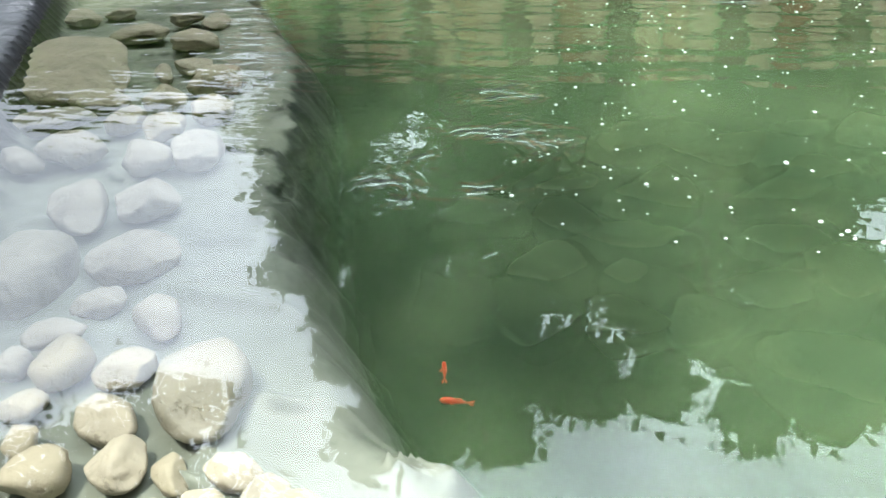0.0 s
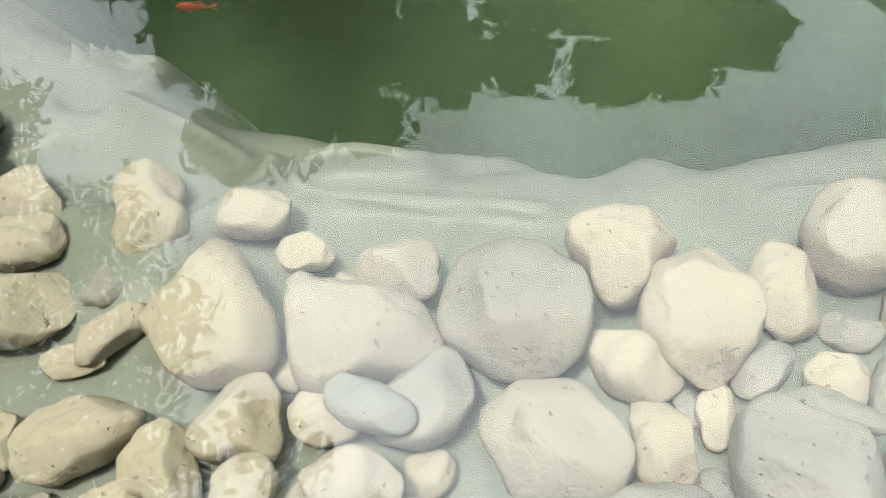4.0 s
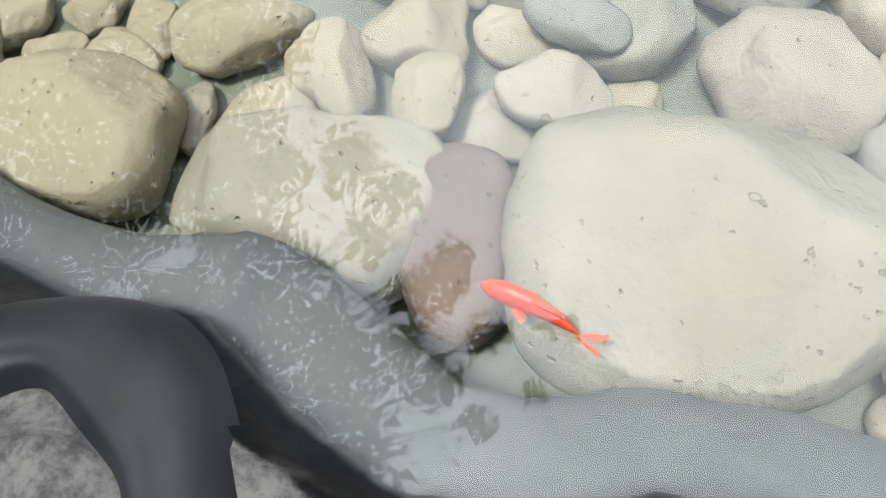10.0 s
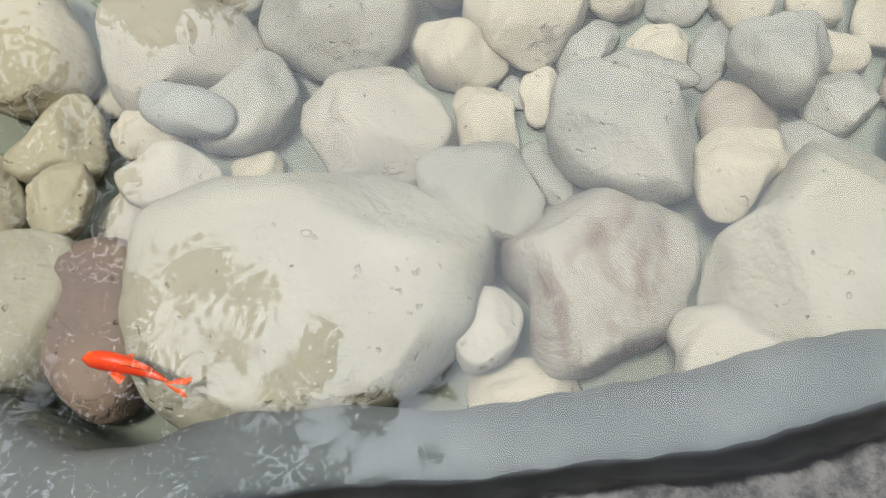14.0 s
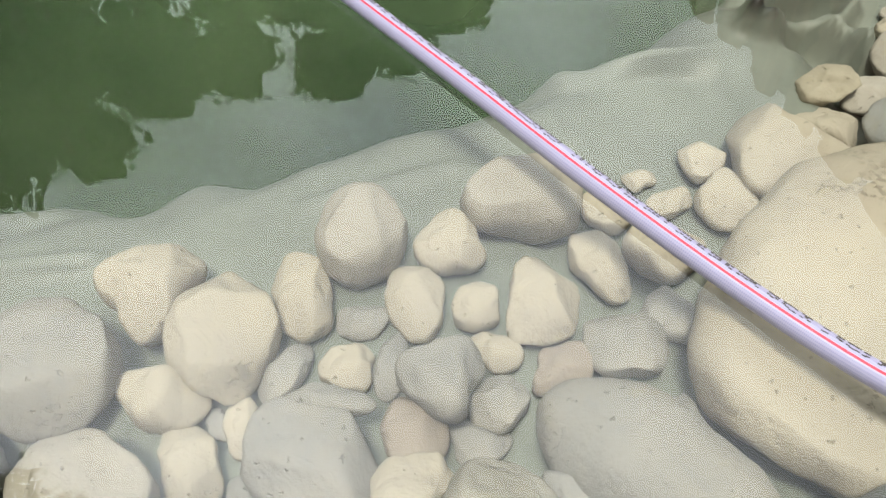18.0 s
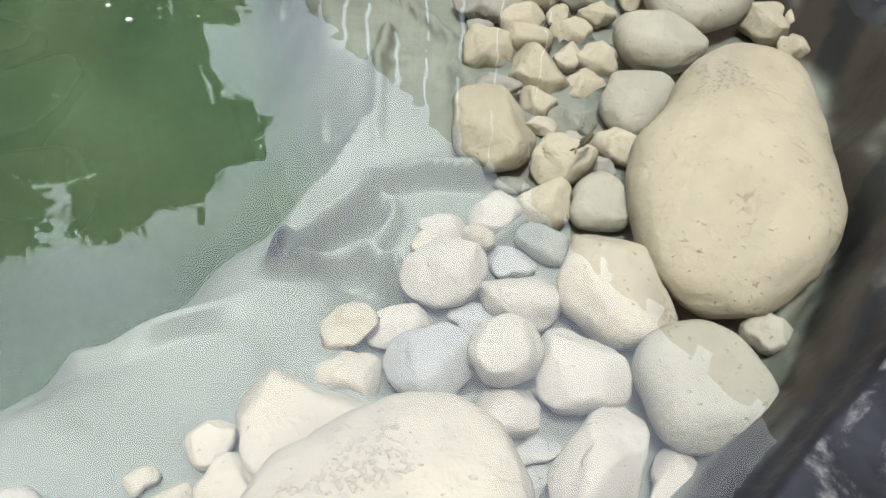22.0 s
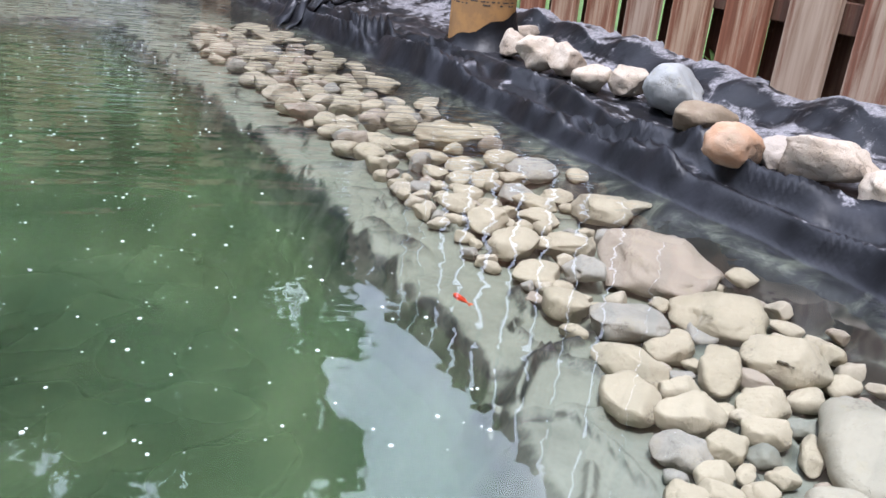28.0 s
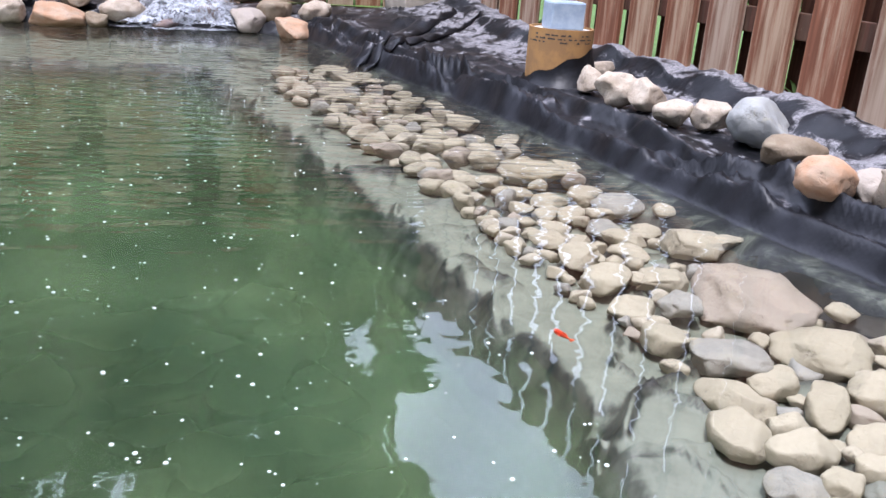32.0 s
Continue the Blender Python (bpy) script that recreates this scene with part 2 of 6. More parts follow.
def liner_mat():
    k = Mat("pond_liner")
    z, x, y = k.axis("Z"), k.axis("X"), k.axis("Y")
    up = k.axis("Z", "Normal")
    rubber = k.mix(k.ramp(k.noise(9, 5), 0.35, 0.7), (0.004, 0.0042, 0.005), (0.012, 0.0125, 0.015))
    # pale dust on the flats, thick on the trodden near edge and behind the row of stones
    trodden = k.ramp(y, 0.22, 0.1, 0.0, 0.16)
    behind = k.math("MULTIPLY", k.ramp(k.math("ADD", x, k.math("MULTIPLY", y, 0.26)), 2.0, 2.15, 0.0, 0.13), k.ramp(y, 0.6, 1.2))
    level = k.math("MULTIPLY", k.noise(10, 8, 0.7, dist=1.1), k.ramp(up, 0.72, 0.97, 0.7, 1.0))
    bankside = k.math("MULTIPLY", k.ramp(x, 0.2, 0.6), k.ramp(y, 1.0, 1.4, 0.0, -0.02))
    folded = k.math("MULTIPLY", k.ramp(x, 0.7, 0.95, 0.0, 0.085), k.ramp(y, 1.5, 1.2))
    level = k.math("ADD", k.math("ADD", k.math("ADD", level, bankside), folded), k.math("ADD", trodden, behind))
    dust = k.ramp(level, 0.51, 0.64, 0, 0.9)
    fine = k.ramp(k.noise(95, 6, 0.78), 0.36, 0.62, 0.25, 1.0)
    scuff = k.ramp(k.noise(30, 7, 0.72, dist=0.9), 0.58, 0.74, 0, 0.5)
    dust = k.math("MAXIMUM", k.math("MULTIPLY", dust, fine), k.math("MULTIPLY", scuff, k.ramp(level, 0.4, 0.56)))
    powder = k.mix(k.ramp(y, 0.2, 0.5), (0.135, 0.128, 0.122), (0.28, 0.27, 0.275))
    dry = k.mix(k.math("MULTIPLY", dust, k.ramp(z, 0.014, 0.026)), rubber, powder)
    silt = k.mix(k.ramp(k.noise(7, 6, 0.65), 0.3, 0.75), (0.195, 0.212, 0.178), (0.145, 0.16, 0.136))
    silt = k.mix(k.ramp(k.noise(60, 5, 0.7), 0.5, 0.75, 0, 0.35), silt, (0.09, 0.1, 0.085))
    silt = k.mix(k.ramp(y, 0.8, 1.5, 0.0, 0.75), silt, k.mix(k.ramp(k.noise(12, 6, 0.7), 0.35, 0.7), (0.19, 0.205, 0.157), (0.125, 0.14, 0.108)))
    bare = k.math("MULTIPLY", k.ramp(k.noise(10, 5, 0.7, dist=0.6), 0.42, 0.62, 1.0, 0.7), k.ramp(y, 0.75, 1.15, 0.1, 1.0))
    bare = k.mix(bare, silt, (0.02, 0.026, 0.024))
    under = k.mix(k.ramp(k.math("ADD", up, k.ramp(k.noise(11, 5, 0.7), 0.35, 0.65, -0.12, 0.12)), 0.7, 0.95), bare, silt)
    edge = k.math("ADD", z, k.math("MULTIPLY", k.math("MULTIPLY", k.noise(18, 4), 0.03), k.ramp(y, 0.15, 0.32, 0.12, 1.0)))
    patch = k.ramp(k.noise(9, 6, 0.68, dist=0.9), 0.46, 0.64, 0.0, 0.8)
    calm = k.ramp(y, 0.3, 0.15, 0.0, 0.9)
    film = k.mix(k.math("MAXIMUM", k.math("MULTIPLY", patch, k.ramp(up, 0.6, 0.95)), calm), (0.02, 0.022, 0.021), silt)
    # silt on the near roll, with the sky's bluish reflection mixed into its colour
    sky_silt_near = k.mix(k.ramp(k.noise(14, 5, 0.6, dist=0.5), 0.3, 0.7), (0.1, 0.113, 0.125), (0.15, 0.162, 0.17))
    film = k.mix(k.ramp(y, 0.22, 0.13), film, sky_silt_near)
    bankward = k.math("ADD", edge, k.ramp(k.math("ADD", x, k.math("MULTIPLY", y, 0.3)), 0.95, 1.15, -0.03, 0.0))
    tone = k.mix(k.ramp(bankward, -0.074, -0.054), under, film)
    tone = k.mix(k.ramp(edge, k.ramp(y, 0.15, 0.32, -0.002, 0.002), k.ramp(y, 0.15, 0.32, 0.006, 0.022)), tone, dry)
    k.bump(k.noise(36, 2), 0.3, 0.005)
    return k.end(tone, k.ramp(dust, 0, 0.8, 0.42, 0.85), 0.21)


def water_mat():
    k = Mat("pond_water")
    x, y = k.axis("X"), k.axis("Y")
    near = k.noise(13, 2, 0.45)
    rip = k.n.new("ShaderNodeTexNoise")
    rip.inputs["Scale"].default_value, rip.inputs["Detail"].default_value = 16, 1
    mp = k.n.new("ShaderNodeMapping")
    mp.inputs["Scale"].default_value = (0.5, 1.6, 1)
    k.l.new(k.tc.outputs["Object"], mp.inputs[0])
    k.l.new(mp.outputs[0], rip.inputs["Vector"])
    far = k.math("ADD", k.ramp(y, 1.4, 3.0, 0.0, 0.5), k.ramp(y, 2.6, 4.8, 0.0, 0.7))
    left = k.ramp(x, -0.5, -1.3, 0.0, 0.08)
    amount = k.math("ADD", k.math("ADD", far, left), 0.015)
    swell = k.math("SINE", k.math("ADD", k.math("MULTIPLY", y, 42.0), k.math("MULTIPLY", k.noise(2.2, 3, 0.5), 16.0)))
    swell = k.math("MULTIPLY", swell, k.ramp(y, 0.9, 2.0, 0.002, 0.03))
    near = k.math("MULTIPLY", near, k.ramp(y, 0.7, 1.3, 1.0, 2.4))
    height = k.math("ADD", k.math("ADD", swell, k.math("MULTIPLY", near, 0.022)), k.math("MULTIPLY", rip.outputs["Fac"], amount))
    # rings spreading where fish have touched the surface
    for cx, cy, radius, tall in ((-0.63, 1.4, 0.1, 0.5), (-0.56, 1.1, 0.18, 0.3), (-0.66, 0.97, 0.08, 0.35), (-0.45, 0.84, 0.05, 0.2)):
        dx, dy = k.math("SUBTRACT", x, cx), k.math("SUBTRACT", y, cy)
        d = k.math("SQRT", k.math("ADD", k.math("MULTIPLY", dx, dx), k.math("MULTIPLY", dy, dy)))
        d = k.math("ADD", d, k.math("MULTIPLY", near, 0.05))
        fade = k.ramp(k.math("ABSOLUTE", k.math("SUBTRACT", d, radius)), 0.0, radius * 0.6, tall, 0.0)
        wave = k.math("MULTIPLY", k.math("SINE", k.math("MULTIPLY", d, 170.0)), k.math("MULTIPLY", fade, k.ramp(k.noise(5, 2), 0.42, 0.6)))
        height = k.math("ADD", height, k.math("MULTIPLY", wave, 0.5))
    bump = k.n.new("ShaderNodeBump")
    bump.inputs["Strength"].default_value, bump.inputs["Distance"].default_value = 0.8, 0.02
    k.l.new(height, bump.inputs["Height"])
    fres = k.n.new("ShaderNodeFresnel")
    fres.inputs["IOR"].default_value = 1.6
    k.l.new(bump.outputs[0], fres.inputs["Normal"])
    gloss = k.n.new("ShaderNodeBsdfGlossy")
    gloss.inputs["Roughness"].default_value = 0.0
    k.l.new(bump.outputs[0], gloss.inputs["Normal"])
    clear = k.n.new("ShaderNodeBsdfTransparent")
    clear.inputs["Color"].default_value = (0.97, 0.97, 0.93, 1)
    mixs = k.n.new("ShaderNodeMixShader")
    k.l.new(fres.outputs[0], mixs.inputs[0])
    k.l.new(clear.outputs[0], mixs.inputs[1])
    k.l.new(gloss.outputs[0], mixs.inputs[2])
    k.l.new(mixs.outputs[0], k.out.inputs["Surface"])
    return k.m


def murk_mat(name, color, cover, patch=0.15):
    k = Mat(name)
    clear = k.n.new("ShaderNodeBsdfTransparent")
    dif = k.n.new("ShaderNodeBsdfDiffuse")
    k.put(dif.inputs["Color"], k.mix(k.ramp(k.noise(3.4, 5, 0.6, dist=0.8), 0.38, 0.66), tuple(c * 0.8 for c in color), (color[0] * 1.5, color[1] * 1.3, color[2] * 1.25)))
    mixs = k.n.new("ShaderNodeMixShader")
    k.l.new(k.ramp(k.noise(2.2, 4), 0.3, 0.7, cover - patch, cover + patch), mixs.inputs[0])
    k.l.new(clear.outputs[0], mixs.inputs[1])
    k.l.new(dif.outputs[0], mixs.inputs[2])
    k.l.new(mixs.outputs[0], k.out.inputs["Surface"])
    return k.m


def wood_mat(name, base, dark, paint, painted):
    k = Mat(name)
    mp = k.n.new("ShaderNodeMapping")
    mp.inputs["Scale"].default_value = (14, 14, 0.9)
    k.l.new(k.tc.outputs["Object"], mp.inputs[0])
    g = k.n.new("ShaderNodeTexNoise")
    g.inputs["Scale"].default_value, g.inputs["Detail"].default_value, g.inputs["Distortion"].default_value = 3.0, 6, 0.7
    k.l.new(mp.outputs[0], g.inputs["Vector"])
    off = k.n.new("ShaderNodeTexNoise")
    off.inputs["Scale"].default_value, off.inputs["Detail"].default_value = 1.6, 8
    off.inputs["Roughness"].default_value = 0.75
    k.l.new(mp.outputs[0], off.inputs["Vector"])
    w = k.mix(k.ramp(g.outputs["Fac"], 0.3, 0.7), base, dark)
    worn = k.ramp(k.math("ADD", off.outputs["Fac"], k.math("MULTIPLY", k.chance(), 0.18)), 0.62 - painted * 0.4, 0.82 - painted * 0.4, 0.0, 0.85)
    tone = k.mix(worn, w, k.mix(k.ramp(g.outputs["Fac"], 0.3, 0.7), paint, tuple(c * 0.55 for c in paint)))
    flake = k.ramp(k.noise(38, 6, 0.8, dist=1.0), 0.62, 0.7, 0, 0.25)
    tone = k.mix(flake, tone, (0.5, 0.42, 0.36))
    knot = k.n.new("ShaderNodeTexVoronoi")
    knot.inputs["Scale"].default_value = 4.5
    k.l.new(k.tc.outputs["Object"], knot.inputs["Vector"])
    tone = k.mix(k.ramp(knot.outputs["Distance"], 0.05, 0.1, 0.75, 0), tone, tuple(c * 0.4 for c in dark))
    k.bump(g.outputs["Fac"], 0.5, 0.004)
    return k.end(tone, 0.8, 0.2)


def leaf_mat(name, a, b):
    k = Mat(name)
    k.put(k.b.inputs["Transmission Weight"], 0.0)
    tone = k.mix(k.island(), a, b)
    k.end(tone, 0.55, 0.3)
    trans = k.n.new("ShaderNodeBsdfTranslucent")
    k.put(trans.inputs["Color"], k.mix(0.5, tone, (0.2, 0.3, 0.03)))
    mixs = k.n.new("ShaderNodeMixShader")
    mixs.inputs[0].default_value = 0.25
    k.l.new(k.b.outputs[0], mixs.inputs[1])
    k.l.new(trans.outputs[0], mixs.inputs[2])
    k.l.new(mixs.outputs[0], k.out.inputs["Surface"])
    return k.m


def plain_mat(name, a, b, scale=20, rough=0.6, spec=0.4, bump=0.2, dist=0.004):
    k = Mat(name)
    n = k.noise(scale, 5, 0.6)
    k.bump(n, bump, dist)
    return k.end(k.mix(k.ramp(n, 0.3, 0.7), a, b), rough, spec)


LINER = liner_mat()
WATER = water_mat()
LEAF = leaf_mat("tree_leaves", (0.035, 0.075, 0.016), (0.075, 0.13, 0.03))
LEAF2 = leaf_mat("overhanging_leaves", (0.05, 0.07, 0.025), (0.09, 0.11, 0.04))
BARK = plain_mat("bark", (0.1, 0.075, 0.055), (0.17, 0.13, 0.1), 30, 0.9, 0.1, 0.8, 0.01)
GRASS = plain_mat("grass", (0.05, 0.1, 0.02), (0.1, 0.16, 0.04), 25, 0.8, 0.2, 0.6, 0.02)


# ---- mesh helpers ----
def mesh_of(name, verts, faces, mat, smooth=True):
    me = bpy.data.meshes.new(name)
    me.from_pydata([tuple(v) for v in verts], [], [tuple(f) for f in faces])
    me.materials.append(mat)
    if smooth:
        me.polygons.foreach_set("use_smooth", [True] * len(me.polygons))
    me.update()
    return me


def part(name, bm, material, parent=None, label="", smooth=False):
    me = bpy.data.meshes.new(name)
    bm.to_mesh(me)
    bm.free()
    me.materials.append(material)
    if smooth:
        me.polygons.foreach_set("use_smooth", [True] * len(me.polygons))
    ob = new(name, me)
    ob.parent = parent
    return tagged(ob, label)


def box(bm, x0, x1, y0, y1, z0, z1, bevel=0.0):
    r = bmesh.ops.create_cube(bm, size=1.0)
    vs = r["verts"]
    for v in vs:
        v.co = Vector(((x0 + x1) / 2 + v.co.x * (x1 - x0), (y0 + y1) / 2 + v.co.y * (y1 - y0), (z0 + z1) / 2 + v.co.z * (z1 - z0)))
    if bevel:
        es = list({e for v in vs for e in v.link_edges})
        bmesh.ops.bevel(bm, geom=es, offset=bevel, segments=2, affect="EDGES", profile=0.5)
    return bm


def tube(pts, radii, sides=12, caps=True):
    """Rings along a line of points: vertices and faces."""
    pts = [Vector(p) for p in pts]
    vs, fs = [], []
    side = None
    for i, p in enumerate(pts):
        t = (pts[min(i + 1, len(pts) - 1)] - pts[max(i - 1, 0)]).normalized()
        if side is None:
            side = t.cross(Vector((0, 0, 1)))
            side = side if side.length > 0.1 else t.cross(Vector((1, 0, 0)))
        side = (side - t * side.dot(t)).normalized()
        up = t.cross(side)
        for k in range(sides):
            a = 2 * math.pi * k / sides
            vs.append(p + (side * math.cos(a) + up * math.sin(a)) * radii[i])
    for i in range(len(pts) - 1):
        for k in range(sides):
            a, b = i * sides + k, i * sides + (k + 1) % sides
            fs.append((a, b, b + sides, a + sides))
    if caps:
        fs.append(tuple(range(sides - 1, -1, -1)))
        fs.append(tuple(range((len(pts) - 1) * sides, len(pts) * sides)))
    return vs, fs


def smooth_line(pts, n):
    """A Catmull-Rom line through the points."""
    p = [Vector(q) for q in pts]
    p = [p[0] * 2 - p[1]] + p + [p[-1] * 2 - p[-2]]
    out = []
    for i in range(1, len(p) - 2):
        for k in range(n):
            t = k / n
            a, b, c, d = p[i - 1:i + 3]
            out.append(0.5 * (2 * b + (c - a) * t + (2 * a - 5 * b + 4 * c - d) * t * t + (3 * b - a - 3 * c + d) * t ** 3))
    return out + [p[-2]]


def value_noise(x, y, seed):
    """Smooth noise on a grid of 1, from -1 to 1, for numpy arrays."""
    xi, yi = np.floor(x).astype(np.int64), np.floor(y).astype(np.int64)
    fx, fy = x - xi, y - yi
    fx, fy = fx * fx * (3 - 2 * fx), fy * fy * (3 - 2 * fy)

    def h(a, b):
        k = (a * 374761393 + b * 668265263 + seed * 974711) & 0x7FFFFFFF
        k = ((k ^ (k >> 13)) * 1274126177) & 0x7FFFFFFF
        return (k % 10007) / 5003.5 - 1
    return (h(xi, yi) * (1 - fx) + h(xi + 1, yi) * fx) * (1 - fy) + (h(xi, yi + 1) * (1 - fx) + h(xi + 1, yi + 1) * fx) * fy


def polygon_distance(px, py, poly):
    """Signed distance to a closed polygon, positive inside."""
    best = np.full(px.shape, 1e9)
    inside = np.zeros(px.shape, bool)
    for (ax, ay), (bx, by) in zip(poly, poly[1:] + poly[:1]):
        dx, dy = bx - ax, by - ay
        t = np.clip(((px - ax) * dx + (py - ay) * dy) / (dx * dx + dy * dy), 0, 1)
        best = np.minimum(best, np.hypot(px - ax - t * dx, py - ay - t * dy))
        cross = ((ay > py) != (by > py)) & (px < (bx - ax) * (py - ay) / (by - ay + 1e-12) + ax)
        inside ^= cross
    return np.where(inside, best, -best)


def line_distance(px, py, pts):
    best = np.full(px.shape, 1e9)
    for (ax, ay), (bx, by) in zip(pts, pts[1:]):
        dx, dy = bx - ax, by - ay
        t = np.clip(((px - ax) * dx + (py - ay) * dy) / (dx * dx + dy * dy), 0, 1)
        best = np.minimum(best, np.hypot(px - ax - t * dx, py - ay - t * dy))
    return best


def step(v, a, b):
    t = np.clip((v - a) / (b - a), 0, 1)
    return t * t * (3 - 2 * t)


# ---- the pond basin ----
SHELF = -0.088
LIP = [(-2.1, 2.6), (-1.5, 1.95), (-1.26, 1.6), (-1.02, 1.14), (-0.83, 0.88), (-0.68, 0.7), (-0.5, 0.53), (-0.4, 0.5),
       (-0.29, 0.45), (-0.19, 0.44), (-0.09, 0.42), (0.01, 0.43), (0.1, 0.465), (0.2, 0.5), (0.34, 0.53), (0.46, 0.59),
       (0.54, 0.65), (0.62, 0.71), (0.67, 0.82), (0.66, 0.97), (0.67, 1.1), (0.68, 1.22), (0.63, 1.4), (0.53, 1.75),
       (0.44, 2.1), (0.31, 2.5), (0.18, 2.9), (0.0, 3.4), (-0.2, 4.0), (-0.4, 4.6), (-1.6, 4.6), (-2.5, 4.0), (-2.6, 3.2)]
SHORE = [(-0.32, 0.03), (-0.25, 0.02), (-0.2, 0.015), (-0.16, 0.025), (-0.11, 0.004), (-0.07, -0.006), (-0.03, 0.002), (0.0, 0.02),
         (0.04, 0.03), (0.08, 0.035), (0.12, 0.045), (0.17, 0.055), (0.23, 0.08), (0.31, 0.1), (0.45, 0.15), (0.6, 0.215),
         (0.73, 0.28), (0.847, 0.332), (0.95, 0.405), (1.0, 0.44), (1.044, 0.533), (1.125, 0.597), (1.2, 0.66), (1.235, 0.74), (1.264, 0.87), (1.347, 1.03), (1.4, 1.27), (1.34, 1.5),
         (1.24, 1.8), (1.1, 2.2), (1.0, 2.6), (0.88, 3.0), (0.66, 3.6), (0.42, 4.2), (0.16, 4.95), (0.02, 5.3), (-0.4, 5.42), (-1.3, 5.42),
         (-1.9, 5.3), (-2.8, 4.7), (-3.2, 3.4), (-2.9, 2.5), (-2.2, 1.7), (-1.6, 1.0), (-1.1, 0.5), (-0.7, 0.2), (-0.45, 0.07)]


CREASES = [([(0.505, 0.596), (0.518, 0.62), (0.551, 0.65), (0.606, 0.677), (0.636, 0.687), (0.669, 0.684), (0.71, 0.666)], 0.034, 0.009),
           ([(0.518, 0.589), (0.541, 0.606), (0.562, 0.61), (0.581, 0.607), (0.595, 0.588), (0.602, 0.56)], 0.026, 0.007),
           ([(0.61, 0.669), (0.624, 0.656), (0.617, 0.634), (0.595, 0.608)], 0.022, 0.008),
           ([(-0.372, 0.469), (-0.306, 0.446), (-0.235, 0.414), (-0.178, 0.395), (-0.1, 0.4), (-0.02, 0.406)], 0.013, 0.007),
           ([(0.66, 1.135), (0.719, 1.246), (0.793, 1.292), (0.858, 1.322)], 0.02, 0.009),
           ([(0.741, 1.082), (0.767, 1.013), (0.783, 0.924)], 0.016, 0.007),
           ([(0.64, 0.76), (0.68, 0.88), (0.72, 0.97)], 0.015, 0.008),
           ([(0.13, 0.44), (0.24, 0.47), (0.3, 0.44)], 0.008, 0.006)]
# hollows in the liner beside the corner fold
DENTS = [(0.552, 0.631, 0.02), (0.582, 0.645, 0.02), (0.604, 0.65, 0.016), (0.56, 0.586, 0.02), (0.578, 0.572, 0.02), (0.588, 0.549, 0.018)]
# deep dark folds across the corner of the bank, and the roll along the bank
CRACKS = [[(0.97, 0.53), (1.0, 0.5), (1.04, 0.48), (1.1, 0.46), (1.25, 0.43), (1.5, 0.38)], [(0.88, 0.43), (0.92, 0.38), (0.94, 0.35), (0.97, 0.3), (1.05, 0.2)],
          [(1.14, 0.8), (1.18, 0.78), (1.24, 0.74), (1.35, 0.7), (1.55, 0.66), (1.8, 0.64)], [(1.07, 0.55), (1.1, 0.58), (1.15, 0.61), (1.26, 0.62), (1.45, 0.58), (1.7, 0.55)],
          [(1.22, 0.95), (1.3, 0.92), (1.45, 0.93), (1.7, 0.9)], [(1.32, 1.13), (1.45, 1.1), (1.6, 1.15)]]
F0, F1, FB, FT = Vector((2.28, 0.9)), Vector((1.03, 5.7)), 0.1, 2.0
along = (F1 - F0).normalized()
outw = Vector((along.y, -along.x))


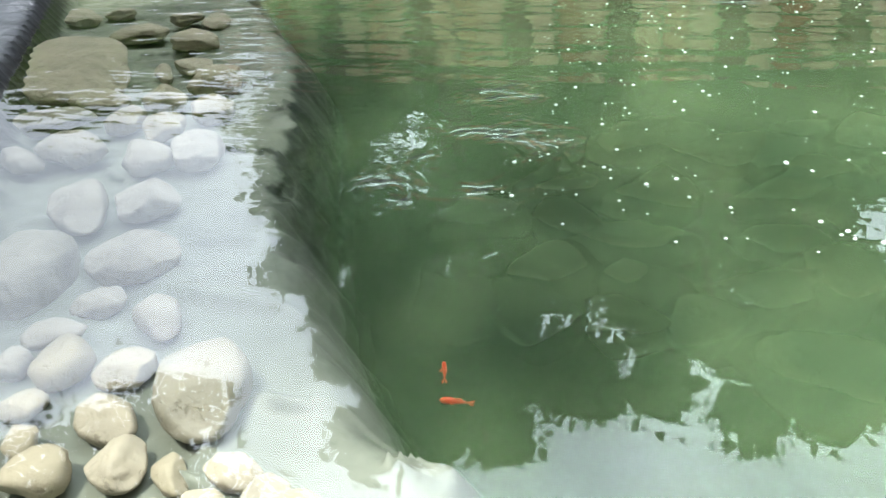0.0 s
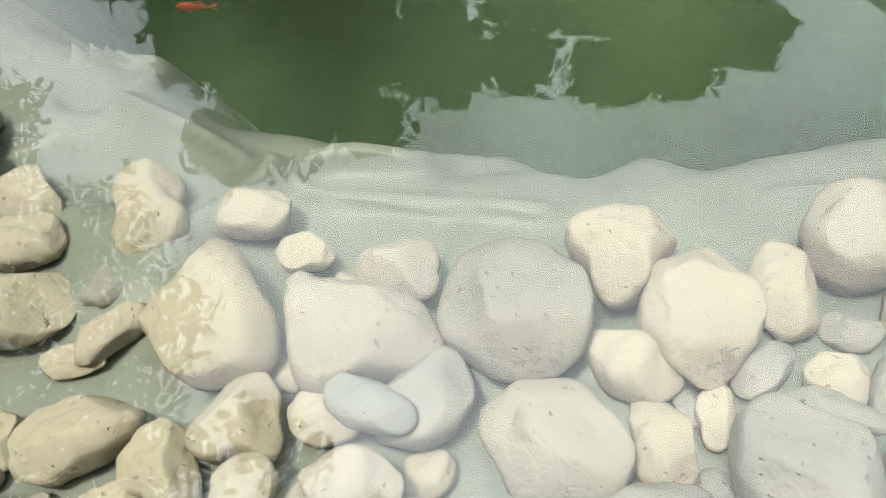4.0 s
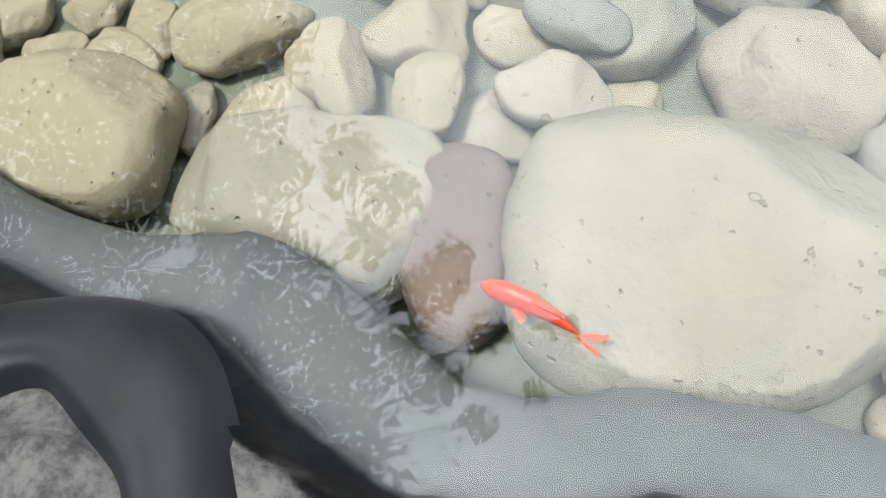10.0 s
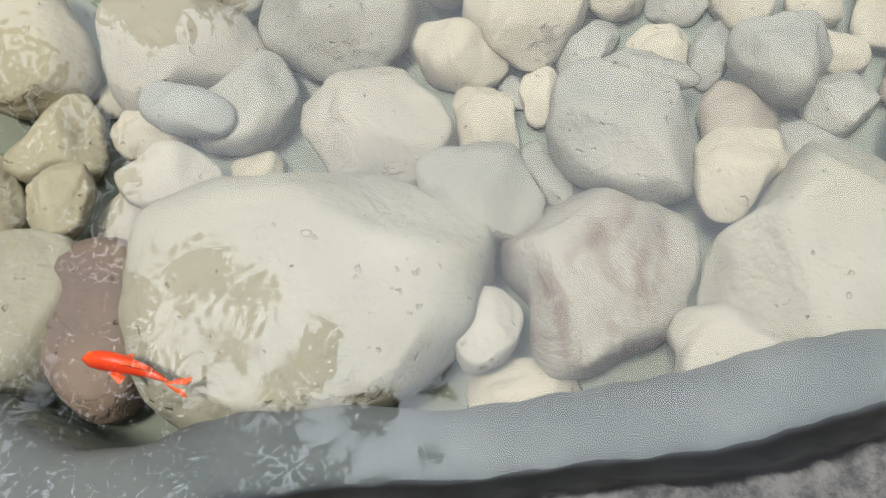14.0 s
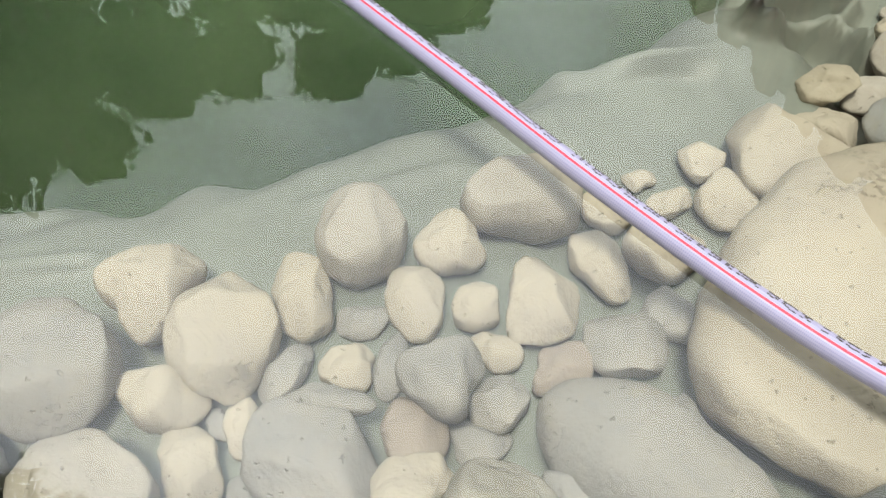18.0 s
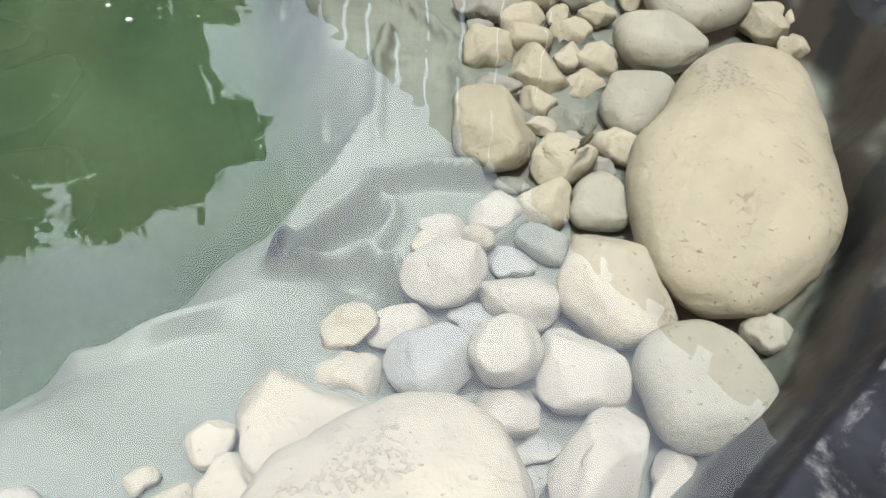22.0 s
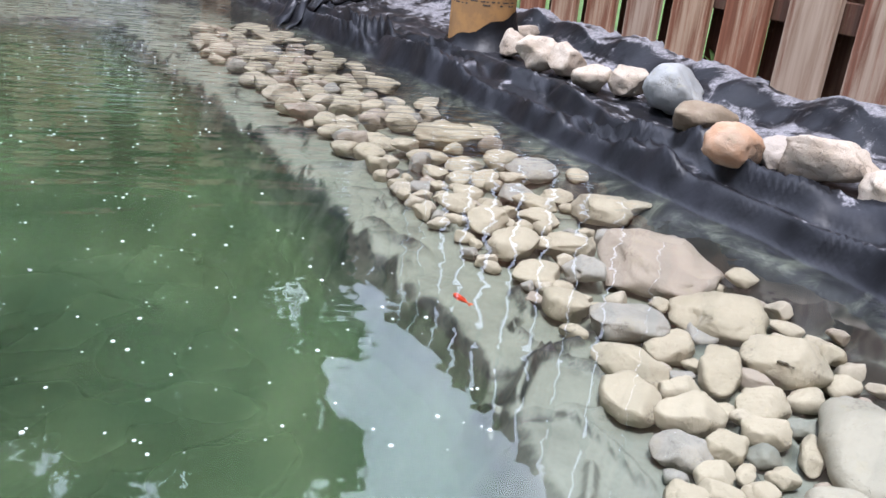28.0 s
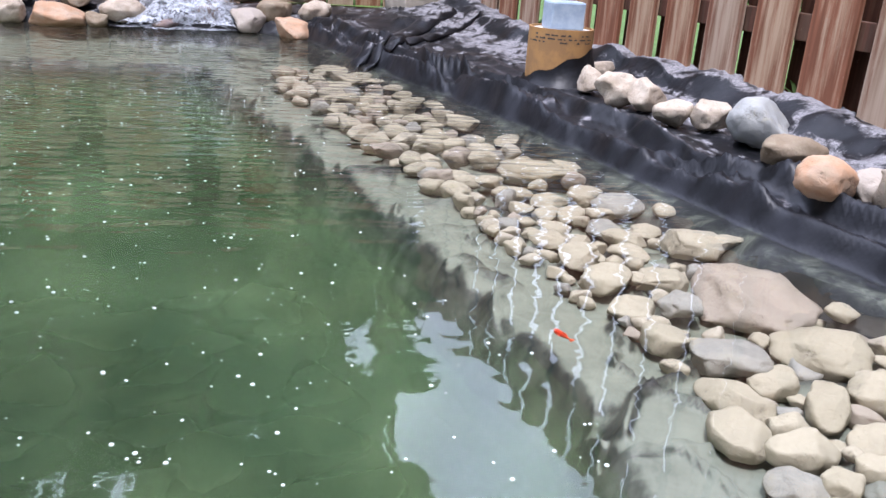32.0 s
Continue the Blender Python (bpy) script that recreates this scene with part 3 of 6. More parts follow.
def basin_height(X, Y):
    wob = value_noise(X * 9, Y * 9, 3) * 0.012 + value_noise(X * 23, Y * 23, 4) * 0.006
    deep = polygon_distance(X, Y, LIP) + wob
    wet = polygon_distance(X, Y, SHORE)
    n1 = value_noise(X * 5, Y * 5, 1) * 0.5 + value_noise(X * 11, Y * 11, 2) * 0.3
    z = SHELF + 0.008 * n1 + 0 * X
    # silty folds on the shelf
    ridge = 1 - np.abs(value_noise(X * 6 + 0.4 * value_noise(X * 14, Y * 14, 9), Y * 6, 7))
    z += 0.02 * np.clip(ridge - 0.86, 0, 1) / 0.14 * step(wet, 0.02, 0.2)
    for ridge_line, tall, wide in CREASES:
        z += tall * np.exp(-(line_distance(X, Y, ridge_line) / wide) ** 2)
    for dx, dy, wide in DENTS:
        z -= 0.02 * np.exp(-((X - dx) ** 2 + (Y - dy) ** 2) / wide ** 2)
    # wall and bottom of the deep part
    z -= 0.30 * step(deep, -0.005, 0.2) + 0.12 * step(deep, 0.1, 0.6)
    fold = 1 - np.abs(value_noise(X * 7, Y * 3, 12))
    z += 0.02 * np.clip(fold - 0.7, 0, 1) / 0.3 * step(deep, 0.0, 0.05) * (1 - step(deep, 0.15, 0.3))
    # shore: the liner climbs out of the water
    right = step(X + Y * 0.25, 0.75, 1.25)
    side = np.maximum(right, step(Y, 4.2, 4.8))
    wet = wet + side * (0.014 * value_noise(X * 8, Y * 8, 51) + 0.006 * value_noise(X * 19, Y * 19, 52))
    warp = value_noise(X * 4, Y * 4, 31) * 0.5
    run = X * 0.25 - Y
    across = X + 0.32 * Y
    # wrinkles under the water by the bank, and sharp folds above it
    line = -wet
    soft = (1 - np.abs(value_noise(line * 9 + warp * 1.5, run * 2.2 + warp, 61))) ** 3 + 0.35 * (1 - np.abs(value_noise(across * 9 - run * 5, run * 6 + warp, 62))) ** 3
    sharp = (1 - np.abs(value_noise(line * 10 + warp * 1.6, run * 1.3 + warp, 63))) ** 5 + 0.5 * (1 - np.abs(value_noise(line * 7 - run * 2.4 + warp * 2, run * 1.6, 64))) ** 8 + 0.25 * (1 - np.abs(value_noise(line * 26 + warp * 4, run * 3.5, 65))) ** 4
    reach = 0.05 + 0.1 * side * step(Y, 0.5, 1.1)
    climb = 1 - step(wet, 0.0, reach)
    z = z * (1 - climb)
    # along the near edge the liner is rolled: a steep inner side, a flat top just under the water
    near = (1 - side) * (1 - step(Y, 0.22, 0.32)) * (1 - step(np.abs(X + 0.02), 0.45, 0.6))
    width = 0.029 + 0.016 * np.exp(-((X + 0.1) / 0.07) ** 2) + 0.006 * value_noise(X * 11, Y * 0 + 3.3, 83)
    roll = np.where(wet < width, -0.004 - 0.012 * np.clip(wet / width, 0, 1) ** 2, SHELF + (-0.016 - SHELF) * (1 - step(wet, width, width + 0.016)))
    z = z * (1 - near) + np.where(wet > 0, np.maximum(roll, SHELF), 0) * near
    z += 0.034 * side * soft * climb * (1 - climb) * 3 * step(wet, 0.0, 0.02)
    out = np.clip(-wet, 0, None)
    to_fence = -((X - F0.x) * outw.x + (Y - F0.y) * outw.y)
    corner = 1 - step(Y, 0.85, 1.25)
    shift = 0.05 * value_noise(run * 3.1, across * 2, 77) + 0.012 * value_noise(run * 8, across * 3, 78)
    # a low roll at the water, a narrow ledge, then a second step up to the flat that carries the stones
    steps = (0.038 + 0.022 * value_noise(run * 2.6, across, 79)) * step(out, 0.0, 0.05) + 0.04 * step(out, 0.11 + shift, 0.16 + shift)
    steps += 0.012 * np.exp(-((out - 0.05) / 0.018) ** 2) + 0.012 * np.exp(-((out - 0.168 - shift) / 0.018) ** 2)
    bank = 0.05 * step(out, 0.0, 0.03) * corner + steps * (1 - corner)
    bank += (0.04 * sharp + 0.015 * soft) * step(out, 0.0, 0.05) * (1 - 0.6 * step(out, 0.17, 0.24)) * (1 - 0.75 * corner)
    bank += value_noise(X * 15, Y * 15, 22) * 0.0035 * step(out, 0.01, 0.05)
    rag = 0.02 * value_noise(run * 7, across * 3, 71) + 0.007 * value_noise(run * 13, across * 5, 72)
    bank += (0.085 + rag) * (1 - step(to_fence, 0.05, 0.2 + 2 * rag)) * step(out, 0.1, 0.3)
    bank += 0.13 * np.exp(-((X - 0.9) / 0.4) ** 2 - ((Y - 5.5) / 0.55) ** 2) * step(out, 0.0, 0.3)
    d = np.full(X.shape, 1e9)
    for crack in CRACKS:
        d = np.minimum(d, line_distance(X, Y, crack))
    by_corner = 1 - step(Y, 1.15, 1.4)
    bank += (0.03 * np.clip(d / 0.07, 0, 1) ** 0.5 - 0.022) * step(out, -0.01, 0.03) * by_corner
    bank -= 0.035 * np.exp(-(d / 0.012) ** 2) * step(out, -0.01, 0.025)
    low = 0.008 * step(out, 0.0, 0.008) + 0.02 * step(out, 0.008, 0.017) + 0.05 * step(out, 0.15, 0.7) + (0.008 * soft + 0.008 * sharp) * step(out, 0.02, 0.08)
    low += value_noise(X * 30, Y * 30, 81) * 0.0022 * step(out, 0.01, 0.03)
    z += np.where(out > 0, side * bank + (1 - side) * low, 0)
    return z


def ladder(stops):
    out = [stops[0][0]]
    for (a, _), (b, d) in zip(stops, stops[1:]):
        n = max(1, round((b - a) / d))
        out += [a + (b - a) * (i + 1) / n for i in range(n)]
    return np.array(out)


gx = ladder([(-4.4, 0), (-1.4, 0.05), (-0.45, 0.016), (0.48, 0.0075), (0.73, 0.0042), (1.6, 0.0078), (1.95, 0.011), (2.3, 0.018), (2.95, 0.1)])
gy = ladder([(-1.6, 0), (-0.3, 0.05), (-0.1, 0.012), (0.5, 0.006), (0.72, 0.004), (1.4, 0.0095), (2.6, 0.016), (5.6, 0.035), (6.4, 0.1)])
GX, GY = np.meshgrid(gx, gy)
GZ = basin_height(GX, GY)
nx, ny = len(gx), len(gy)
idx = np.arange(nx * ny).reshape(ny, nx)
inside = ((GX - F0.x) * outw.x + (GY - F0.y) * outw.y < 0.012)[:-1, :-1].reshape(-1)
reach_out = polygon_distance(GX, GY, SHORE) + 0.12 * value_noise(GX * 3, GY * 3, 91) + 0.05 * value_noise(GX * 9, GY * 9, 92)
by_pond = ((reach_out > -0.62) | (GX + 0.26 * GY > 1.3) & (GY > -0.5) | (GY > 5.0) & (GX > -1.6))[:-1, :-1].reshape(-1)
quads = np.stack([idx[:-1, :-1], idx[:-1, 1:], idx[1:, 1:], idx[1:, :-1]], -1).reshape(-1, 4)
lawn_quads = quads[inside & ~by_pond]
quads = quads[inside & by_pond]
liner = new("pond_liner", mesh_of("pond_liner", np.stack([GX, GY, GZ], -1).reshape(-1, 3).tolist(), quads.tolist(), LINER))
tagged(liner, "black rubber pond liner with folds, silt-covered under water and dusty on the bank", "pond liner", kind="structure")


def floor_at(x, y):
    return float(basin_height(np.array([x], float), np.array([y], float))[0])


def sheet(name, z, mat, x0=-4.3, x1=2.6, y0=-1.5, y1=5.5):
    return new(name, mesh_of(name, [(x0, y0, z), (x1, y0, z), (x1, y1, z), (x0, y1, z)], [(0, 1, 2, 3)], mat, False))


water = tagged(sheet("water", 0.0, WATER, -3.4, 1.6, -0.012, 5.6), "clear greenish pond water reflecting sky and trees", "water", kind="structure")
for depth, cover in ((-0.11, 0.08), (-0.145, 0.11), (-0.18, 0.17), (-0.22, 0.28), (-0.26, 0.42), (-0.31, 0.6)):
    murk = sheet("murky_water", depth, murk_mat("murky_water", (0.11, 0.188, 0.098), cover, 0.08))
    tagged(murk, "murky green depth of the pond water", "water", kind="structure")

# grass round the liner, out to the horizon
used, remap = np.unique(lawn_quads, return_inverse=True)
gv = [(-80, -80, 0), (80, -80, 0), (80, 80, 0), (-80, 80, 0), (-4.4, -1.6, 0.05), (2.9, -1.6, 0.1), (0.84, 6.4, 0.1), (-4.4, 6.4, 0.1)]
flat = np.stack([GX, GY, GZ + 0.012], -1).reshape(-1, 3)
gf = [(0, 1, 5, 4), (1, 2, 6, 5), (2, 3, 7, 6), (3, 0, 4, 7)] + (remap.reshape(-1, 4) + 8).tolist()
ground = new("ground", mesh_of("ground", gv + flat[used].tolist(), gf, GRASS, False))
tagged(ground, "mown green lawn round the pond and behind the fence", "lawn", kind="structure")


# ---- stones ----
def ball(level):
    bm = bmesh.new()
    bmesh.ops.create_icosphere(bm, subdivisions=level, radius=1.0)
    v = np.array([x.co for x in bm.verts])
    f = [[x.index for x in p.verts] for p in bm.faces]
    bm.free()
    return v, f


BALLS = {k: ball(k) for k in (3, 4, 5)}
TONE = {
    "w": "pale grey-white limestone", "c": "cream limestone", "g": "grey limestone", "t": "silt-dusted tan", "b": "blue-grey",
    "s": "green-grey slate", "r": "rosy grey", "n": "brown speckled", "o": "orange-tan", "R": "smooth mauve-brown",
    "W": "large pale rounded", "G": "large smooth grey oval", "P": "large pale pitted", "M": "blocky grey rust-stained",
    "T": "large tan rounded", "F": "large flat pale rose", "C": "large pale tan oval", "E": "smooth olive-grey rounded", "e": "small olive-grey", "d": "dry tan",
}
LOOK = {"E": "e", "W": "x", "G": "g", "P": "x", "T": "t", "F": "c", "C": "t"}
WHERE = {"near": "lying under water on the near shelf", "corner": "under water at the shelf corner", "right": "under water on the fence-side shelf",
         "left": "under water on the far-side shelf", "dry": "in a dry row on the liner bank", "deep": "on the murky pond bottom", "falls": "at the foot of the waterfall"}


def stone_mesh(a, b, c, seed, facets, level, rough=0.05, box=None):
    rnd = np.random.RandomState(seed * 7 + 3)
    v, f = BALLS[level]
    e = box or rnd.uniform(0.62, 0.9)
    p = np.sign(v) * np.abs(v) ** e
    for _ in range(facets):
        n = rnd.normal(size=3) * (1, 1, 0.8)
        n /= np.linalg.norm(n)
        o = rnd.uniform(0.6, 0.88)
        p -= np.clip(p @ n - o, 0, None)[:, None] * n * 0.93
    # uneven egg shape and lumps
    skew = 0.35 if box else 1.0
    p[:, 0] *= 1 + rnd.uniform(-0.18, 0.18) * skew * p[:, 1]
    p[:, 1] *= 1 + rnd.uniform(-0.25, 0.25) * skew * p[:, 0]
    off = rnd.uniform(-50, 50, 3)
    for s, k in ((1.3, rough * 1.5), (3.1, rough), (7.0, rough * 0.4), (16.0, rough * 0.15)):
        d = np.array([noise.noise(Vector(q * s + off)) for q in p])
        p *= (1 + k * d)[:, None]
    ext = np.abs(p).max(axis=0)
    return p / ext * (a, b, c), f


PLACED = []


def stone_shape(where, tone, x, y, a, b, c, ang, seed, z=None):
    PLACED.append((x, y, a, b, radians(ang)))
    smooth = tone in "WGFCE"
    big = max(a, b) > 0.045
    facets = {"W": 1, "G": 0, "F": 4, "C": 0, "E": 1, "P": 6, "M": 8, "T": 4, "R": 2, "b": 5}.get(tone, 8 + seed % 4)
    if seed % 4 == 0 and tone in "wtb" or where == "dry" and tone in "bno":
        facets = 2
    c = max(c, 0.4 * b)
    top = -0.004 if tone in 'CW' else -0.012
    base = floor_at(x, y) if z is None else z
    if where in ("near", "corner", "right", "left"):
        base = min(max(base, SHELF - 0.004), top - 0.03)
        c = min(c, (top - base) / 2)
        if max(a, b) > 0.05 and y < 0.8:
            base, c = top - 0.115, 0.0575
    grow = (1.07 if big else 1.14) + (0.07 if where == 'near' else 0.0)
    p, f = stone_mesh(a * grow, b * grow, c, seed, facets, 5 if max(a, b) > 0.07 and y < 0.7 else 4 if big or where in ("near", "dry", "corner") else 3, 0.09 if tone == 'C' else 0.055 if smooth else 0.085, {'W': 0.68, 'G': 0.95, 'F': 0.75, 'C': 0.8, 'E': 0.92}.get(tone))
    if tone == 'C':
        p[:, 1] *= 1 - 0.28 * p[:, 0] / a
    return p, f, base, c, smooth


def stone(where, tone, x, y, a, b, c, ang, seed, z=None, sink=0.12):
    p, f, base, c, smooth = stone_shape(where, tone, x, y, a, b, c, ang, seed, z)
    ob = new("stone", mesh_of("stone", p.tolist(), f, STONE[LOOK.get(tone, tone)]))
    tilt = 0 if smooth else 1
    ob.matrix_world = pose(x, y, base + c * (1 - sink * 0.4), tilt * ((seed * 37 % 17) - 8), tilt * ((seed * 53 % 17) - 8), ang)
    return tagged(ob, TONE[tone] + " stone " + WHERE[where], "stone", "stones " + WHERE[where])

def cobble_mesh(r, h, lobes, seed, facets, level, rough, box, chip=0.0):
    """A stone whose plan follows a few lobes, with broken faces on its upper side."""
    rnd = np.random.RandomState(seed * 11 + 5)
    v, f = BALLS[level]
    e = box or rnd.uniform(0.6, 0.78)
    flat = np.hypot(v[:, 0], v[:, 1]) + 1e-9
    ang = np.arctan2(v[:, 1], v[:, 0])
    plan = 1 + sum(lobes[2 * k] * np.cos((k + 2) * ang) + lobes[2 * k + 1] * np.sin((k + 2) * ang) for k in range(4))
    oval = math.hypot(lobes[0], lobes[1])
    if oval > 0.3:
        # a long egg, narrower at one end
        turn = ang - math.atan2(lobes[1], lobes[0]) / 2
        plan = (1 - oval * oval) / np.hypot((1 - oval) * np.cos(turn), (1 + oval) * np.sin(turn)) * (1 + 0.06 * np.cos(3 * turn) - 0.04 * np.cos(turn))
    p = np.empty_like(v)
    p[:, :2] = v[:, :2] / flat[:, None] * (r * plan * flat ** e)[:, None]
    p[:, 2] = h * np.sign(v[:, 2]) * np.abs(v[:, 2]) ** (0.5 + 0.5 * e)
    turn = rnd.uniform(0, 6.28)
    for k in range(facets):
        a, lean = turn + k * 2.4 + rnd.uniform(-0.4, 0.4), radians((14, 40, 50, 34, 46)[k % 5] + rnd.uniform(-8, 8))
        n = np.array((math.cos(a) * math.sin(lean), math.sin(a) * math.sin(lean), math.cos(lean)))
        d = p @ n
        p -= np.clip(d - d.max() * rnd.uniform(0.6, 0.84), 0, None)[:, None] * n * 0.95
    off = rnd.uniform(-50, 50, 3)
    q = p / r
    for s, k in ((1.1, rough * 1.3), (2.6, rough), (6.0, rough * 0.45), (14.0, rough * 0.2)):
        d = np.array([noise.noise(Vector(w * s + off)) for w in q])
        p *= (1 + k * d)[:, None]
    # shallow scoops with crisp rims where flakes have broken off
    if chip:
        d = np.array([noise.voronoi(Vector(w * 1.7 + off))[0][0] for w in q])
        p *= (1 + chip * (d - 0.4))[:, None]
    # keep the plan as wide as it was before the breaking
    around = np.arctan2(p[:, 1], p[:, 0])
    wide = np.hypot(p[:, 0], p[:, 1])
    slots = ((around + math.pi) / (2 * math.pi) * 24).astype(int) % 24
    aimed = [np.max(r * plan[((ang + math.pi) / (2 * math.pi) * 24).astype(int) % 24 == k]) for k in range(24)]
    p[:, :2] *= np.mean(aimed) / np.mean([wide[slots == k].max() for k in range(24)])
    return p, f


def cobble(where, tone, x, y, z, r, h, seed, lobes):
    oval = math.hypot(lobes[0], lobes[1])
    PLACED.append((x, y, r * (1 + oval), r * (1 - oval), math.atan2(lobes[1], lobes[0]) / 2))
    smooth = tone in "WGCE"
    facets = {"W": 2, "G": 0, "F": 1, "C": 0, "E": 1, "P": 3, "M": 5, "T": 3, "R": 0, "b": 3}.get(tone, (5, 4, 6, 3)[seed % 4])
    level = 5 if r > 0.05 and y < 0.8 else 4 if r > 0.014 else 3
    chunky = tone == 't' and y > 0.6 and r < 0.04
    if chunky:
        r, z, h, facets = r * 1.1, z + 0.3 * h, h * 1.3, 3
    p, f = cobble_mesh(r * 1.05, h, lobes, seed, facets, level, 0.042 if tone == "C" else 0.035 if smooth else 0.05, {"W": 0.62, "G": 0.9, "F": 0.7, "C": 0.72, "E": 0.85, "R": 0.5}.get(tone), 0.0 if tone in "GERCb" else 0.08 if tone in "WF" else 0.13)
    ob = new("stone", mesh_of("stone", p.tolist(), f, STONE[LOOK.get(tone, tone)]))
    ob.matrix_world = pose(x, y, z)
    return tagged(ob, TONE[tone] + " stone " + WHERE[where], "stone", "stones " + WHERE[where])



def stone_heap(name, rows, label, mat_of):
    """Many small stones in one mesh; each row holds stone_shape's arguments."""
    vs, fs, ms = [], [], []
    mats = []
    for row in rows:
        p, f, base, c, _ = stone_shape(*row)
        m = pose(row[2], row[3], base + c * 0.95, (row[8] * 37 % 17) - 8, (row[8] * 53 % 17) - 8, row[7])
        mat = STONE[mat_of(row[1])]
        if mat not in mats:
            mats.append(mat)
        n0 = len(vs)
        vs += [m @ Vector(q) for q in p]
        fs += [[n0 + j for j in q] for q in f]
        ms += [mats.index(mat)] * len(f)
    me = mesh_of(name, vs, fs, mats[0])
    for mat in mats[1:]:
        me.materials.append(mat)
    me.polygons.foreach_set("material_index", ms)
    return tagged(new(name, me), label, "stones", kind="stuff")


# cobbles on the near shelf
cobble('near', 'W', -0.004, 0.120, -0.049, 0.0681, 0.038, 700, (0.16, 0.07, 0.01, 0.05, -0.02, 0.00, -0.00, 0.03))
cobble('near', 'g', 0.072, 0.178, -0.045, 0.0255, 0.019, 701, (0.08, -0.14, -0.02, -0.03, -0.01, -0.04, -0.01, -0.00))
cobble('near', 'w', 0.011, 0.222, -0.062, 0.0349, 0.026, 702, (0.06, -0.08, 0.01, 0.02, 0.02, -0.03, -0.01, 0.02))
cobble('near', 'c', 0.046, 0.284, -0.072, 0.0235, 0.016, 703, (0.08, -0.18, 0.02, 0.02, -0.02, -0.04, 0.01, 0.02))
cobble('near', 'c', 0.066, 0.241, -0.075, 0.0206, 0.013, 704, (-0.24, -0.16, 0.05, -0.01, -0.03, 0.02, -0.03, 0.01))
cobble('near', 'g', 0.079, 0.268, -0.084, 0.0089, 0.004, 705, (-0.11, -0.25, 0.04, 0.02, -0.04, 0.02, 0.02, 0.04))
cobble('near', 'c', 0.094, 0.262, -0.079, 0.0146, 0.009, 706, (-0.30, -0.04, 0.07, 0.13, 0.05, 0.00, -0.03, -0.04))
cobble('near', 'g', 0.136, 0.228, -0.062, 0.0356, 0.026, 707, (0.04, -0.17, 0.00, -0.01, -0.05, -0.00, -0.02, -0.02))
cobble('near', 'g', 0.147, 0.263, -0.055, 0.0171, 0.009, 708, (0.46, -0.20, -0.03, -0.02, 0.09, -0.12, -0.02, 0.01))
cobble('near', 'g', 0.101, 0.213, -0.081, 0.0152, 0.007, 709, (-0.20, -0.35, 0.03, -0.03, -0.09, 0.11, -0.02, -0.03))
cobble('near', 'M', 0.128, 0.144, -0.056, 0.0403, 0.032, 710, (-0.01, 0.06, 0.04, 0.11, -0.02, -0.05, -0.06, 0.02))
cobble('near', 'w', 0.081, 0.112, -0.052, 0.0159, 0.012, 711, (-0.13, 0.05, 0.04, 0.02, -0.00, -0.03, -0.02, 0.01))
cobble('near', 'c', 0.100, 0.091, -0.075, 0.0196, 0.013, 712, (0.28, 0.02, 0.02, -0.04, 0.07, -0.01, 0.01, -0.01))
cobble('near', 'r', 0.195, 0.249, -0.073, 0.0201, 0.015, 713, (-0.08, -0.01, 0.03, -0.07, -0.00, -0.02, -0.02, 0.02))
cobble('near', 'c', 0.189, 0.202, -0.049, 0.0213, 0.015, 714, (-0.05, 0.19, 0.08, 0.13, -0.00, -0.01, -0.02, 0.01))
cobble('near', 'g', 0.213, 0.269, -0.047, 0.0229, 0.017, 715, (0.03, 0.05, -0.05, 0.16, 0.05, 0.03, 0.03, 0.01))
cobble('near', 'c', 0.250, 0.300, -0.078, 0.0141, 0.010, 716, (0.08, -0.19, 0.05, 0.05, -0.00, -0.04, 0.02, -0.02))
cobble('near', 'g', 0.246, 0.263, -0.074, 0.0172, 0.014, 717, (0.01, 0.03, 0.05, 0.01, 0.02, 0.04, 0.01, -0.01))
cobble('near', 'g', 0.232, 0.242, -0.080, 0.0152, 0.008, 718, (0.13, -0.05, 0.11, 0.02, -0.03, -0.00, 0.05, 0.04))
cobble('near', 'P', 0.228, 0.154, -0.053, 0.0511, 0.035, 719, (0.00, 0.14, 0.04, -0.12, 0.06, -0.01, -0.00, -0.01))
cobble('near', 'g', 0.277, 0.196, -0.054, 0.0148, 0.010, 720, (0.02, -0.17, 0.04, 0.03, 0.01, -0.01, 0.02, -0.01))
cobble('near', 'c', 0.312, 0.175, -0.075, 0.0181, 0.013, 721, (-0.22, 0.09, -0.01, -0.05, 0.03, -0.06, 0.00, 0.00))
cobble('near', 'w', 0.297, 0.150, -0.084, 0.0086, 0.004, 722, (0.10, 0.17, -0.04, -0.04, -0.03, 0.00, 0.05, 0.03))
cobble('near', 'w', 0.177, 0.110, -0.049, 0.0198, 0.015, 723, (0.07, 0.09, 0.16, 0.11, 0.03, 0.00, 0.02, 0.06))
cobble('near', 'G', 0.324, 0.207, -0.055, 0.0524, 0.033, 724, (0.06, -0.31, -0.08, 0.02, -0.05, -0.06, 0.00, 0.03))
cobble('near', 'r', 0.289, 0.284, -0.076, 0.0171, 0.012, 725, (0.08, 0.15, 0.05, -0.05, -0.12, -0.02, 0.03, -0.03))
cobble('near', 'g', 0.331, 0.295, -0.071, 0.0239, 0.017, 726, (0.13, -0.04, 0.03, 0.00, -0.06, 0.04, -0.00, 0.01))
cobble('near', 'g', 0.368, 0.318, -0.078, 0.0191, 0.010, 727, (0.03, -0.12, -0.02, -0.00, 0.02, -0.01, 0.01, 0.04))
cobble('near', 'c', 0.284, 0.332, -0.070, 0.0272, 0.018, 728, (-0.21, 0.07, 0.02, -0.05, 0.00, 0.01, 0.01, 0.02))
